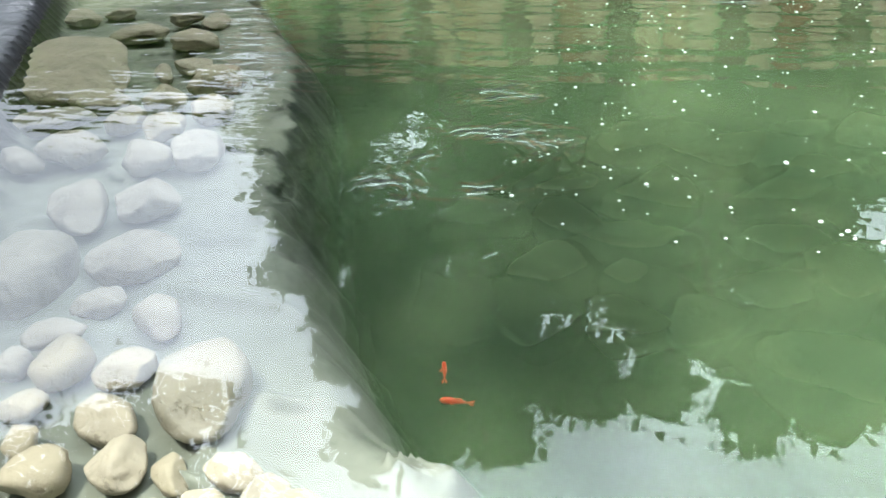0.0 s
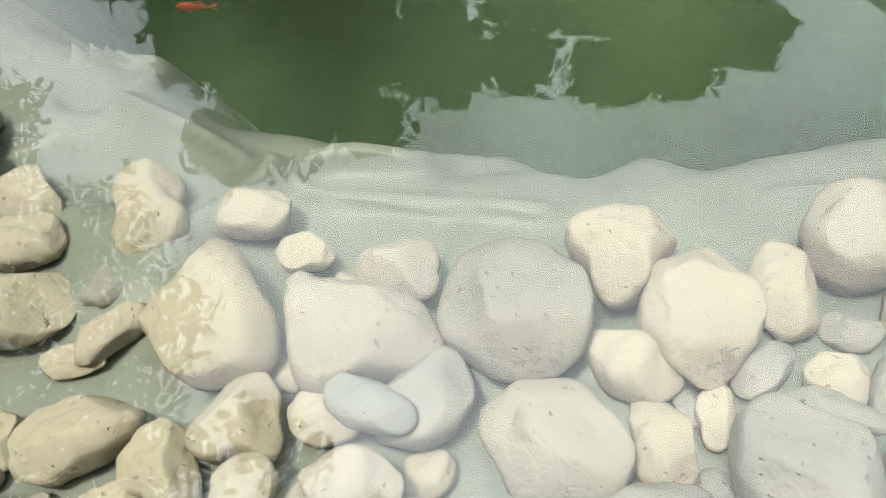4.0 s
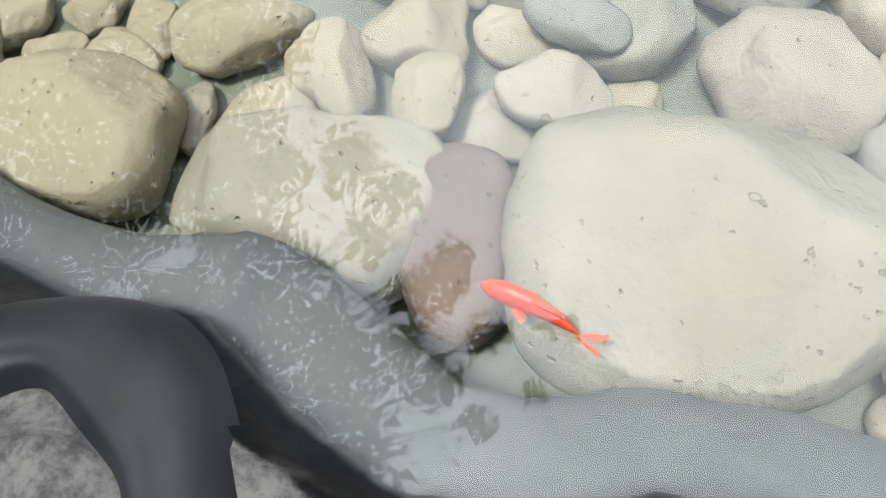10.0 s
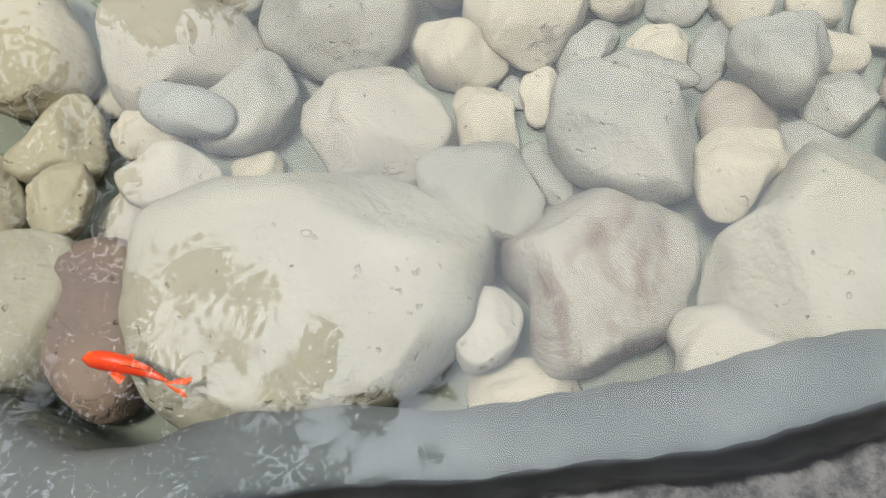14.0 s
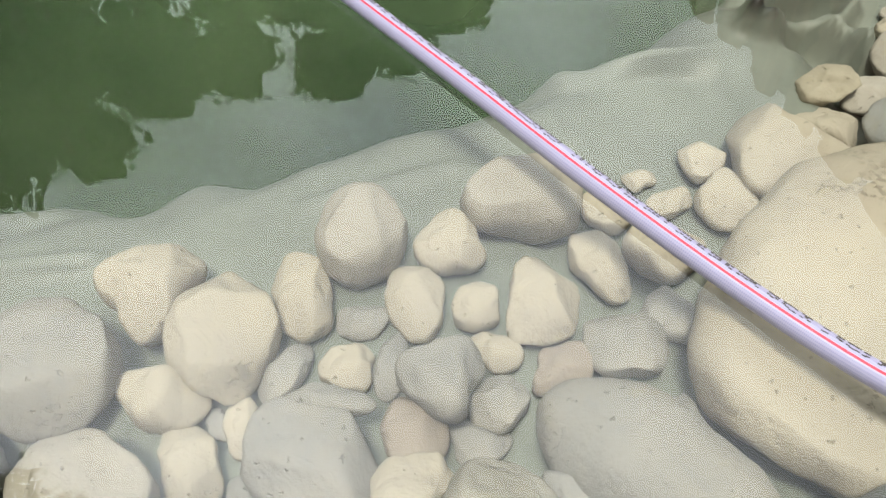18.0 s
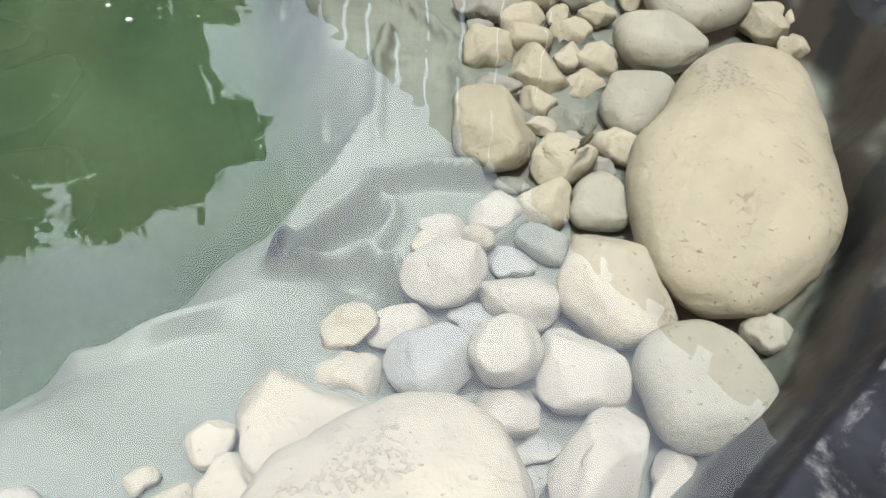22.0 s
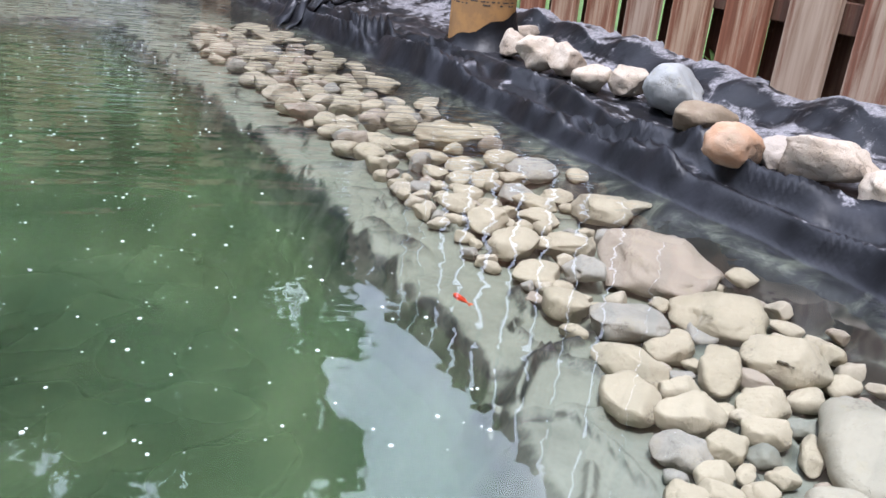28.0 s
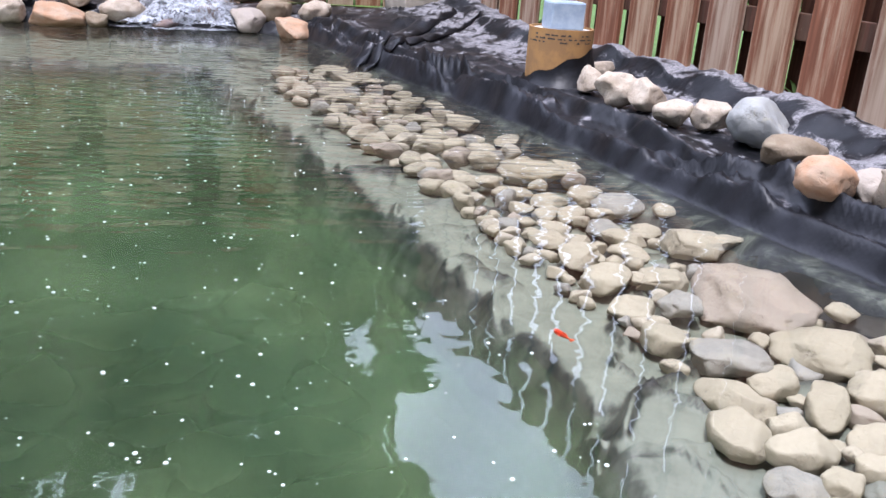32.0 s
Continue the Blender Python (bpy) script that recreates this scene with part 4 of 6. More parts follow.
cobble('near', 'c', 0.241, 0.334, -0.075, 0.0162, 0.013, 729, (-0.05, 0.06, -0.02, -0.01, -0.02, 0.00, -0.02, 0.01))
cobble('near', 'c', 0.202, 0.340, -0.072, 0.0227, 0.016, 730, (-0.20, -0.02, 0.00, 0.04, 0.03, 0.04, -0.01, -0.01))
cobble('near', 'w', 0.169, 0.390, -0.063, 0.0322, 0.025, 731, (-0.10, 0.04, 0.01, -0.00, 0.01, -0.02, -0.00, 0.01))
cobble('near', 'g', 0.166, 0.331, -0.078, 0.0143, 0.010, 732, (0.19, 0.02, -0.01, 0.07, 0.02, 0.01, -0.02, 0.03))
cobble('near', 'c', 0.129, 0.351, -0.073, 0.0243, 0.015, 733, (-0.28, -0.10, -0.01, 0.03, 0.05, 0.01, 0.00, 0.01))
cobble('near', 'c', 0.081, 0.321, -0.061, 0.0365, 0.027, 734, (-0.15, -0.04, 0.03, -0.02, 0.04, 0.05, -0.00, -0.02))
cobble('near', 'g', 0.119, 0.296, -0.078, 0.0170, 0.010, 735, (-0.10, 0.34, 0.05, -0.02, -0.06, -0.05, 0.01, 0.08))
cobble('near', 'c', 0.157, 0.296, -0.076, 0.0158, 0.012, 736, (0.06, -0.00, -0.09, 0.03, -0.06, 0.01, -0.04, -0.00))
cobble('near', 'g', 0.184, 0.297, -0.078, 0.0168, 0.010, 737, (-0.37, 0.16, 0.06, 0.08, 0.05, -0.07, -0.09, -0.05))
cobble('near', 'g', -0.022, 0.300, -0.054, 0.0424, 0.034, 738, (0.02, -0.05, -0.01, 0.01, 0.01, -0.00, -0.01, 0.02))
cobble('near', 'c', 0.033, 0.359, -0.064, 0.0299, 0.024, 739, (-0.05, 0.02, -0.08, 0.18, 0.02, 0.01, -0.02, -0.01))
cobble('near', 'w', -0.112, 0.272, -0.062, 0.0387, 0.026, 740, (0.17, -0.02, 0.14, 0.09, -0.00, -0.01, 0.01, -0.00))
cobble('near', 'w', -0.098, 0.327, -0.071, 0.0226, 0.017, 741, (0.11, 0.01, -0.12, -0.10, -0.02, 0.01, -0.02, -0.01))
cobble('near', 't', -0.170, 0.335, -0.076, 0.0163, 0.012, 742, (0.13, -0.11, 0.12, 0.02, 0.02, -0.02, 0.03, -0.04))
cobble('near', 't', -0.202, 0.267, -0.060, 0.0424, 0.028, 743, (-0.00, -0.19, -0.01, -0.05, 0.03, 0.01, -0.02, -0.01))
cobble('near', 'c', -0.213, 0.361, -0.072, 0.0232, 0.016, 744, (0.14, 0.02, 0.01, 0.01, -0.02, -0.03, 0.01, 0.02))
cobble('near', 't', -0.286, 0.350, -0.070, 0.0320, 0.018, 745, (-0.15, -0.25, 0.05, 0.00, -0.00, -0.03, 0.01, -0.04))
cobble('near', 'b', -0.087, 0.221, -0.052, 0.0199, 0.012, 746, (0.29, -0.13, 0.00, -0.05, 0.04, -0.03, -0.01, -0.03))
cobble('near', 'g', -0.062, 0.239, -0.069, 0.0271, 0.019, 747, (-0.11, 0.10, 0.05, -0.06, 0.01, 0.03, 0.01, 0.01))
cobble('near', 'c', -0.119, 0.220, -0.076, 0.0170, 0.012, 748, (0.13, -0.09, 0.09, -0.03, 0.06, -0.03, 0.03, -0.00))
cobble('near', 'w', -0.084, 0.178, -0.050, 0.0203, 0.014, 749, (0.22, -0.01, 0.03, 0.01, 0.04, -0.03, 0.00, 0.02))
cobble('near', 't', -0.052, 0.201, -0.080, 0.0138, 0.008, 750, (-0.04, 0.07, 0.03, 0.03, -0.02, -0.04, 0.00, 0.02))
cobble('near', 't', -0.160, 0.207, -0.069, 0.0248, 0.019, 751, (-0.02, 0.01, 0.04, -0.14, -0.00, -0.03, -0.03, -0.01))
cobble('near', 't', -0.136, 0.161, -0.051, 0.0185, 0.013, 752, (-0.15, -0.05, -0.01, -0.01, -0.01, 0.02, -0.00, 0.01))
cobble('near', 't', -0.149, 0.246, -0.080, 0.0105, 0.008, 753, (-0.02, -0.08, -0.02, -0.01, 0.01, -0.01, -0.06, 0.06))
cobble('near', 'w', -0.109, 0.165, -0.075, 0.0185, 0.013, 754, (0.12, -0.09, 0.23, 0.00, 0.02, 0.04, 0.02, 0.00))
cobble('near', 't', -0.194, 0.174, -0.073, 0.0233, 0.015, 755, (0.01, -0.24, -0.06, -0.13, -0.04, 0.04, -0.02, 0.03))
cobble('near', 't', -0.217, 0.145, -0.079, 0.0195, 0.009, 756, (0.21, 0.21, 0.10, 0.01, 0.03, 0.02, 0.05, 0.06))
cobble('near', 't', -0.252, 0.182, -0.070, 0.0277, 0.018, 757, (0.10, 0.23, -0.01, 0.06, -0.02, 0.01, -0.03, -0.01))
cobble('near', 't', -0.303, 0.175, -0.080, 0.0164, 0.008, 758, (-0.10, -0.25, -0.04, -0.03, -0.03, 0.00, 0.01, -0.01))
cobble('near', 't', -0.310, 0.154, -0.080, 0.0162, 0.008, 759, (0.22, -0.03, 0.15, -0.06, 0.03, 0.00, 0.04, -0.05))
cobble('near', 't', -0.348, 0.144, -0.079, 0.0140, 0.009, 760, (0.05, 0.30, 0.04, -0.01, -0.03, 0.00, 0.02, 0.02))
cobble('near', 'T', -0.289, 0.094, -0.058, 0.0437, 0.030, 761, (0.15, 0.07, -0.06, -0.08, -0.02, -0.00, -0.01, -0.03))
cobble('near', 'w', -0.254, 0.131, -0.078, 0.0162, 0.010, 762, (-0.23, -0.25, 0.01, 0.08, 0.03, 0.09, 0.07, -0.06))
cobble('near', 'W', -0.165, 0.099, -0.058, 0.0474, 0.030, 763, (0.25, 0.09, -0.07, -0.06, -0.02, 0.02, -0.04, -0.04))
cobble('near', 'R', -0.102, 0.104, -0.066, 0.0340, 0.022, 764, (-0.19, -0.19, -0.05, 0.03, -0.02, 0.01, 0.04, 0.01))
cobble('near', 't', -0.377, 0.156, -0.077, 0.0162, 0.011, 765, (-0.13, 0.14, -0.03, 0.02, 0.04, -0.01, 0.03, -0.04))
cobble('near', 't', -0.339, 0.175, -0.078, 0.0145, 0.010, 766, (-0.04, 0.13, -0.05, -0.03, 0.02, 0.02, 0.01, -0.08))
cobble('near', 'w', 0.286, 0.416, -0.062, 0.0352, 0.026, 767, (0.13, 0.02, -0.09, -0.05, 0.00, 0.04, -0.01, -0.00))
cobble('near', 'c', 0.228, 0.384, -0.070, 0.0229, 0.018, 768, (-0.03, -0.04, -0.06, -0.09, -0.01, -0.02, -0.02, 0.01))
cobble('near', 'c', 0.344, 0.409, -0.074, 0.0180, 0.014, 769, (0.02, -0.04, -0.01, 0.01, 0.02, 0.01, 0.01, -0.00))
cobble('near', 'c', 0.329, 0.360, -0.074, 0.0228, 0.014, 770, (-0.24, -0.22, -0.01, 0.02, 0.02, 0.01, 0.02, -0.00))
cobble('near', 'c', 0.373, 0.367, -0.069, 0.0242, 0.019, 771, (0.06, -0.02, 0.02, 0.04, 0.02, -0.01, -0.01, -0.01))
cobble('near', 'c', 0.376, 0.444, -0.083, 0.0108, 0.005, 772, (0.16, 0.06, 0.02, 0.02, 0.03, -0.12, 0.01, 0.01))
cobble('near', 'c', 0.392, 0.417, -0.081, 0.0141, 0.007, 773, (0.17, 0.20, -0.02, 0.03, 0.00, 0.02, 0.02, -0.05))
stone('near', 't', -0.286, 0.231, 0.019, 0.011, 0.007, 20, 62)
# cobbles round the corner of the shelf
cobble('corner', 'c', 0.426, 0.455, -0.077, 0.0179, 0.011, 774, (-0.05, 0.04, 0.08, 0.03, -0.01, 0.02, -0.02, 0.02))
cobble('corner', 'c', 0.432, 0.408, -0.074, 0.0233, 0.014, 775, (-0.07, -0.03, -0.04, -0.06, 0.03, -0.04, 0.00, 0.03))
cobble('corner', 'c', 0.485, 0.442, -0.064, 0.0403, 0.024, 776, (0.09, -0.14, 0.17, -0.12, 0.01, -0.01, -0.01, -0.04))
cobble('corner', 'c', 0.534, 0.480, -0.076, 0.0222, 0.012, 777, (0.12, -0.21, -0.06, 0.10, -0.01, 0.02, 0.03, 0.06))
cobble('corner', 'b', 0.593, 0.464, -0.068, 0.0317, 0.020, 778, (0.11, 0.01, 0.02, 0.05, 0.00, -0.00, -0.01, -0.01))
cobble('corner', 'w', 0.643, 0.442, -0.046, 0.0269, 0.018, 779, (0.02, 0.00, 0.02, 0.01, -0.01, -0.01, 0.01, 0.01))
cobble('corner', 'w', 0.632, 0.410, -0.074, 0.0234, 0.014, 780, (0.11, -0.03, -0.02, 0.04, -0.00, 0.03, 0.00, 0.03))
cobble('corner', 'w', 0.696, 0.419, -0.065, 0.0353, 0.023, 781, (-0.04, 0.01, -0.03, -0.10, 0.01, 0.03, -0.00, 0.01))
cobble('corner', 'w', 0.636, 0.548, -0.067, 0.0338, 0.021, 782, (0.07, 0.04, -0.03, 0.04, 0.02, -0.00, 0.01, 0.02))
cobble('corner', 'w', 0.584, 0.513, -0.076, 0.0214, 0.012, 783, (0.24, 0.05, 0.06, 0.03, 0.05, 0.05, 0.03, 0.01))
cobble('corner', 'b', 0.645, 0.505, -0.081, 0.0167, 0.007, 784, (0.12, -0.14, 0.06, -0.01, -0.06, -0.05, 0.05, 0.02))
cobble('corner', 'w', 0.687, 0.502, -0.070, 0.0287, 0.018, 785, (0.04, -0.11, 0.05, 0.06, -0.03, 0.00, 0.01, -0.00))
cobble('corner', 'b', 0.698, 0.553, -0.080, 0.0180, 0.008, 786, (0.07, -0.16, 0.03, -0.09, -0.03, 0.02, 0.04, 0.00))
cobble('corner', 'w', 0.709, 0.610, -0.075, 0.0231, 0.013, 787, (0.09, 0.15, -0.04, 0.02, 0.02, 0.00, 0.00, -0.01))
cobble('corner', 'w', 0.661, 0.613, -0.080, 0.0179, 0.008, 788, (0.09, -0.12, -0.03, -0.01, -0.01, -0.01, 0.04, 0.07))
cobble('corner', 'c', 0.758, 0.486, -0.061, 0.0494, 0.027, 789, (-0.21, 0.08, -0.10, 0.01, 0.01, -0.02, 0.01, 0.02))
cobble('corner', 'E', 0.771, 0.373, -0.056, 0.0497, 0.032, 790, (-0.04, 0.02, -0.00, -0.03, -0.04, 0.02, 0.01, 0.01))
cobble('corner', 'w', 0.674, 0.343, -0.068, 0.0395, 0.020, 791, (0.05, 0.30, -0.04, -0.03, -0.01, 0.01, 0.01, -0.03))
cobble('corner', 'w', 0.721, 0.318, -0.076, 0.0227, 0.012, 792, (-0.06, 0.22, 0.00, -0.08, -0.01, 0.04, 0.06, -0.01))
cobble('corner', 'w', 0.615, 0.379, -0.080, 0.0135, 0.008, 793, (-0.17, 0.12, 0.06, 0.00, -0.04, -0.03, -0.04, -0.05))
cobble('corner', 'g', 0.642, 0.378, -0.083, 0.0136, 0.005, 794, (0.29, -0.03, -0.05, -0.03, 0.03, -0.04, 0.02, -0.02))
cobble('corner', 'g', 0.622, 0.351, -0.080, 0.0152, 0.008, 795, (0.26, 0.20, -0.06, 0.07, 0.03, 0.11, 0.00, -0.00))
cobble('corner', 'g', 0.576, 0.425, -0.082, 0.0190, 0.006, 796, (0.47, -0.25, -0.04, 0.01, 0.08, -0.17, -0.03, 0.03))
cobble('corner', 's', 0.735, 0.563, -0.075, 0.0216, 0.013, 797, (-0.11, -0.11, 0.02, 0.06, 0.02, -0.01, 0.05, -0.02))
cobble('corner', 'E', 0.804, 0.590, -0.070, 0.0308, 0.018, 798, (-0.05, 0.11, -0.08, -0.04, -0.01, 0.03, 0.02, -0.02))
cobble('corner', 't', 0.755, 0.605, -0.074, 0.0235, 0.014, 799, (-0.03, 0.14, -0.03, 0.05, -0.02, 0.01, 0.01, 0.02))
cobble('corner', 's', 0.741, 0.651, -0.081, 0.0137, 0.007, 800, (0.14, -0.19, 0.01, 0.02, -0.03, -0.03, 0.04, -0.06))
cobble('corner', 't', 0.796, 0.654, -0.072, 0.0272, 0.016, 801, (0.12, 0.09, 0.02, -0.03, 0.02, 0.03, -0.02, 0.02))
cobble('corner', 't', 0.865, 0.663, -0.076, 0.0197, 0.012, 802, (0.04, -0.05, 0.08, 0.08, 0.04, -0.02, 0.07, -0.02))
cobble('corner', 't', 0.747, 0.716, -0.061, 0.0472, 0.027, 803, (-0.21, 0.07, -0.01, -0.05, 0.05, -0.02, -0.00, -0.01))
cobble('corner', 's', 0.840, 0.719, -0.073, 0.0223, 0.015, 804, (0.03, -0.05, -0.05, -0.02, -0.00, -0.04, 0.06, -0.01))
cobble('corner', 'E', 0.914, 0.719, -0.064, 0.0425, 0.024, 805, (0.03, 0.22, 0.04, 0.01, -0.02, 0.02, -0.02, 0.04))
cobble('corner', 't', 0.839, 0.805, -0.071, 0.0289, 0.017, 806, (-0.11, -0.11, -0.04, 0.02, -0.01, 0.03, 0.01, 0.01))
cobble('corner', 't', 0.802, 0.860, -0.071, 0.0266, 0.017, 807, (-0.03, -0.01, -0.00, -0.03, 0.01, 0.11, 0.02, 0.03))
cobble('corner', 't', 0.918, 0.811, -0.075, 0.0218, 0.013, 808, (-0.14, 0.07, -0.01, 0.03, 0.04, -0.03, 0.07, 0.03))
cobble('corner', 't', 0.892, 0.834, -0.079, 0.0170, 0.009, 809, (-0.10, 0.25, -0.02, 0.07, -0.01, -0.06, 0.02, -0.02))
cobble('corner', 't', 0.860, 0.879, -0.075, 0.0220, 0.013, 810, (-0.00, -0.20, -0.01, -0.06, -0.04, 0.00, 0.03, -0.04))
cobble('corner', 't', 0.916, 0.877, -0.076, 0.0202, 0.012, 811, (0.14, 0.02, -0.06, 0.00, 0.05, 0.01, 0.05, 0.02))
cobble('corner', 't', 0.881, 0.771, -0.077, 0.0187, 0.011, 812, (0.08, 0.12, -0.04, -0.03, -0.00, -0.07, 0.01, -0.06))
cobble('corner', 't', 0.818, 0.759, -0.077, 0.0182, 0.011, 813, (-0.11, 0.03, 0.02, 0.01, -0.04, -0.03, -0.04, -0.06))
cobble('corner', 'C', 0.946, 0.587, -0.052, 0.14, 0.046, 814, (-0.058, 0.38, 0.0, 0.0, 0.0, 0.0, 0.0, 0.0))
cobble('corner', 'E', 0.993, 0.808, -0.058, 0.0473, 0.030, 815, (0.05, -0.07, 0.04, -0.01, -0.00, 0.01, -0.00, -0.03))
cobble('corner', 'e', 0.862, 0.411, -0.072, 0.0185, 0.014, 816, (-0.04, -0.09, -0.03, 0.02, -0.04, -0.02, 0.01, 0.08))
cobble('corner', 'F', 0.491, 0.294, -0.048, 0.1176, 0.042, 871, (-0.03, 0.16, -0.05, -0.00, -0.03, -0.01, -0.01, -0.02))
# cobbles along the shelf by the fence
cobble('right', 'E', 1.110, 0.924, -0.049, 0.0881, 0.038, 817, (-0.18, 0.23, -0.01, -0.08, -0.01, -0.06, 0.04, 0.02))
cobble('right', 't', 1.153, 0.831, -0.071, 0.0275, 0.017, 818, (-0.12, 0.06, 0.00, 0.11, 0.04, -0.02, 0.04, 0.00))
cobble('right', 't', 1.212, 0.884, -0.078, 0.0199, 0.010, 819, (-0.02, -0.26, -0.01, 0.05, -0.02, -0.10, 0.04, -0.02))
cobble('right', 't', 1.206, 0.821, -0.073, 0.0252, 0.015, 820, (0.15, -0.01, -0.07, -0.03, 0.08, -0.01, 0.04, -0.01))
cobble('right', 't', 1.162, 0.774, -0.077, 0.0176, 0.011, 821, (0.03, 0.07, -0.12, 0.07, -0.08, 0.07, 0.01, -0.03))
cobble('right', 't', 1.136, 1.176, -0.049, 0.0637, 0.038, 822, (0.04, -0.09, -0.04, -0.02, -0.00, -0.02, -0.01, 0.04))
cobble('right', 't', 1.018, 1.177, -0.062, 0.0544, 0.026, 823, (-0.18, 0.40, -0.02, -0.00, -0.11, -0.16, -0.00, 0.01))
cobble('right', 't', 1.034, 1.072, -0.064, 0.0408, 0.024, 824, (0.08, 0.12, -0.01, -0.05, 0.02, -0.00, 0.00, -0.01))
cobble('right', 't', 0.965, 1.251, -0.064, 0.0426, 0.024, 825, (0.14, 0.15, -0.06, 0.02, -0.01, 0.01, 0.04, 0.01))
cobble('right', 't', 0.866, 1.195, -0.063, 0.0525, 0.025, 826, (-0.12, -0.29, -0.01, -0.12, 0.02, -0.01, -0.02, 0.00))
cobble('right', 't', 0.821, 1.092, -0.061, 0.0469, 0.027, 827, (-0.19, -0.02, -0.00, -0.03, 0.04, -0.02, 0.01, -0.00))
cobble('right', 't', 0.897, 1.043, -0.065, 0.0390, 0.023, 828, (0.19, 0.02, 0.00, -0.02, 0.08, -0.00, -0.01, -0.01))
cobble('right', 't', 0.919, 1.121, -0.071, 0.0272, 0.017, 829, (0.11, 0.05, -0.02, -0.02, -0.00, -0.02, 0.06, -0.06))
cobble('right', 'g', 0.848, 0.971, -0.066, 0.0383, 0.022, 830, (0.07, -0.13, -0.03, -0.02, 0.06, 0.03, -0.01, -0.01))
cobble('right', 't', 0.920, 0.975, -0.072, 0.0270, 0.016, 831, (0.02, 0.10, -0.08, -0.00, 0.04, -0.03, 0.05, -0.04))
cobble('right', 't', 0.999, 1.002, -0.070, 0.0290, 0.018, 832, (0.11, 0.01, -0.06, -0.01, -0.01, 0.01, 0.05, 0.04))
cobble('right', 's', 0.969, 0.959, -0.073, 0.0239, 0.015, 833, (0.00, -0.02, -0.02, -0.06, -0.01, -0.08, 0.01, -0.03))
cobble('right', 't', 1.042, 0.953, -0.076, 0.0273, 0.012, 834, (-0.24, 0.42, 0.00, 0.04, -0.09, -0.12, -0.01, 0.00))
cobble('right', 's', 1.071, 1.020, -0.073, 0.0237, 0.015, 835, (0.11, 0.08, -0.06, 0.02, 0.03, 0.06, 0.04, 0.02))
cobble('right', 't', 0.873, 0.918, -0.074, 0.0238, 0.014, 836, (0.05, 0.09, -0.08, -0.02, 0.04, 0.00, 0.06, -0.01))
cobble('right', 't', 0.925, 0.926, -0.080, 0.0168, 0.008, 837, (-0.03, 0.35, 0.01, 0.02, -0.02, -0.10, -0.01, 0.02))
cobble('right', 't', 0.969, 0.910, -0.077, 0.0178, 0.011, 838, (0.08, 0.01, -0.09, -0.07, 0.01, -0.12, -0.03, -0.00))
cobble('right', 'r', 1.012, 0.872, -0.076, 0.0205, 0.012, 839, (-0.03, -0.04, -0.12, -0.08, 0.10, -0.02, 0.02, -0.01))
stone('right', 't', 1.130, 1.096, 0.039, 0.028, 0.017, 19, 125)
stone('right', 't', 1.211, 1.127, 0.029, 0.024, 0.013, 8, 128)
stone('right', 'g', 0.954, 1.183, 0.020, 0.017, 0.009, 6, 131)
stone('right', 't', 0.966, 1.072, 0.023, 0.020, 0.011, 44, 136)
stone('right', 'r', 1.074, 1.548, 0.147, 0.129, 0.037, 97, 145)
stone('right', 't', 1.233, 1.495, 0.033, 0.030, 0.019, 39, 146)
stone('right', 't', 1.187, 1.509, 0.023, 0.020, 0.012, 35, 147)
stone('right', 't', 1.100, 1.348, 0.086, 0.074, 0.033, 145, 148)
stone('right', 'g', 0.916, 1.334, 0.078, 0.068, 0.032, 163, 149)
stone('right', 'g', 1.049, 1.315, 0.039, 0.032, 0.017, 91, 150)
stone('right', 't', 1.239, 1.332, 0.036, 0.026, 0.013, 5, 151)
stone('right', 't', 0.831, 1.410, 0.044, 0.039, 0.028, 87, 152)
stone('right', 'g', 0.913, 1.542, 0.049, 0.044, 0.023, 85, 153)
stone('right', 't', 0.821, 1.562, 0.055, 0.049, 0.023, 53, 154)
stone('right', 't', 0.931, 1.688, 0.063, 0.057, 0.027, 70, 155)
stone('right', 't', 0.805, 1.681, 0.062, 0.053, 0.030, 48, 156)
stone('right', 't', 0.875, 1.698, 0.028, 0.025, 0.012, 53, 157)
stone('right', 't', 0.912, 1.839, 0.061, 0.039, 0.018, 110, 158)
stone('right', 't', 0.777, 1.798, 0.060, 0.051, 0.027, 101, 159)
stone('right', 't', 1.077, 1.878, 0.089, 0.081, 0.035, 65, 160)
stone('right', 't', 0.941, 1.935, 0.058, 0.050, 0.019, 40, 161)
stone('right', 'g', 0.912, 2.015, 0.057, 0.049, 0.023, 99, 162)
stone('right', 't', 1.016, 2.030, 0.052, 0.037, 0.014, 30, 163)
stone('right', 't', 1.091, 2.085, 0.038, 0.034, 0.017, 48, 164)
stone('right', 't', 1.142, 1.847, 0.047, 0.039, 0.015, 29, 165)
stone('right', 't', 1.014, 1.802, 0.026, 0.023, 0.013, 54, 166)
stone('right', 't', 0.785, 2.041, 0.047, 0.042, 0.018, 60, 167)
stone('right', 't', 0.729, 1.915, 0.053, 0.044, 0.020, 109, 168)
stone('right', 't', 0.933, 2.149, 0.055, 0.051, 0.017, 139, 169)
stone('right', 't', 0.852, 2.139, 0.042, 0.036, 0.023, 49, 170)
stone('right', 't', 0.790, 2.169, 0.042, 0.037, 0.014, 60, 171)
stone('right', 't', 0.933, 2.303, 0.054, 0.048, 0.027, 60, 172)
stone('right', 'g', 0.990, 2.181, 0.084, 0.058, 0.030, 110, 173)
stone('right', 't', 0.830, 2.285, 0.056, 0.050, 0.018, 54, 174)
stone('right', 't', 0.725, 2.188, 0.037, 0.033, 0.018, 74, 175)
stone('right', 't', 0.735, 2.335, 0.060, 0.054, 0.018, 13, 176)
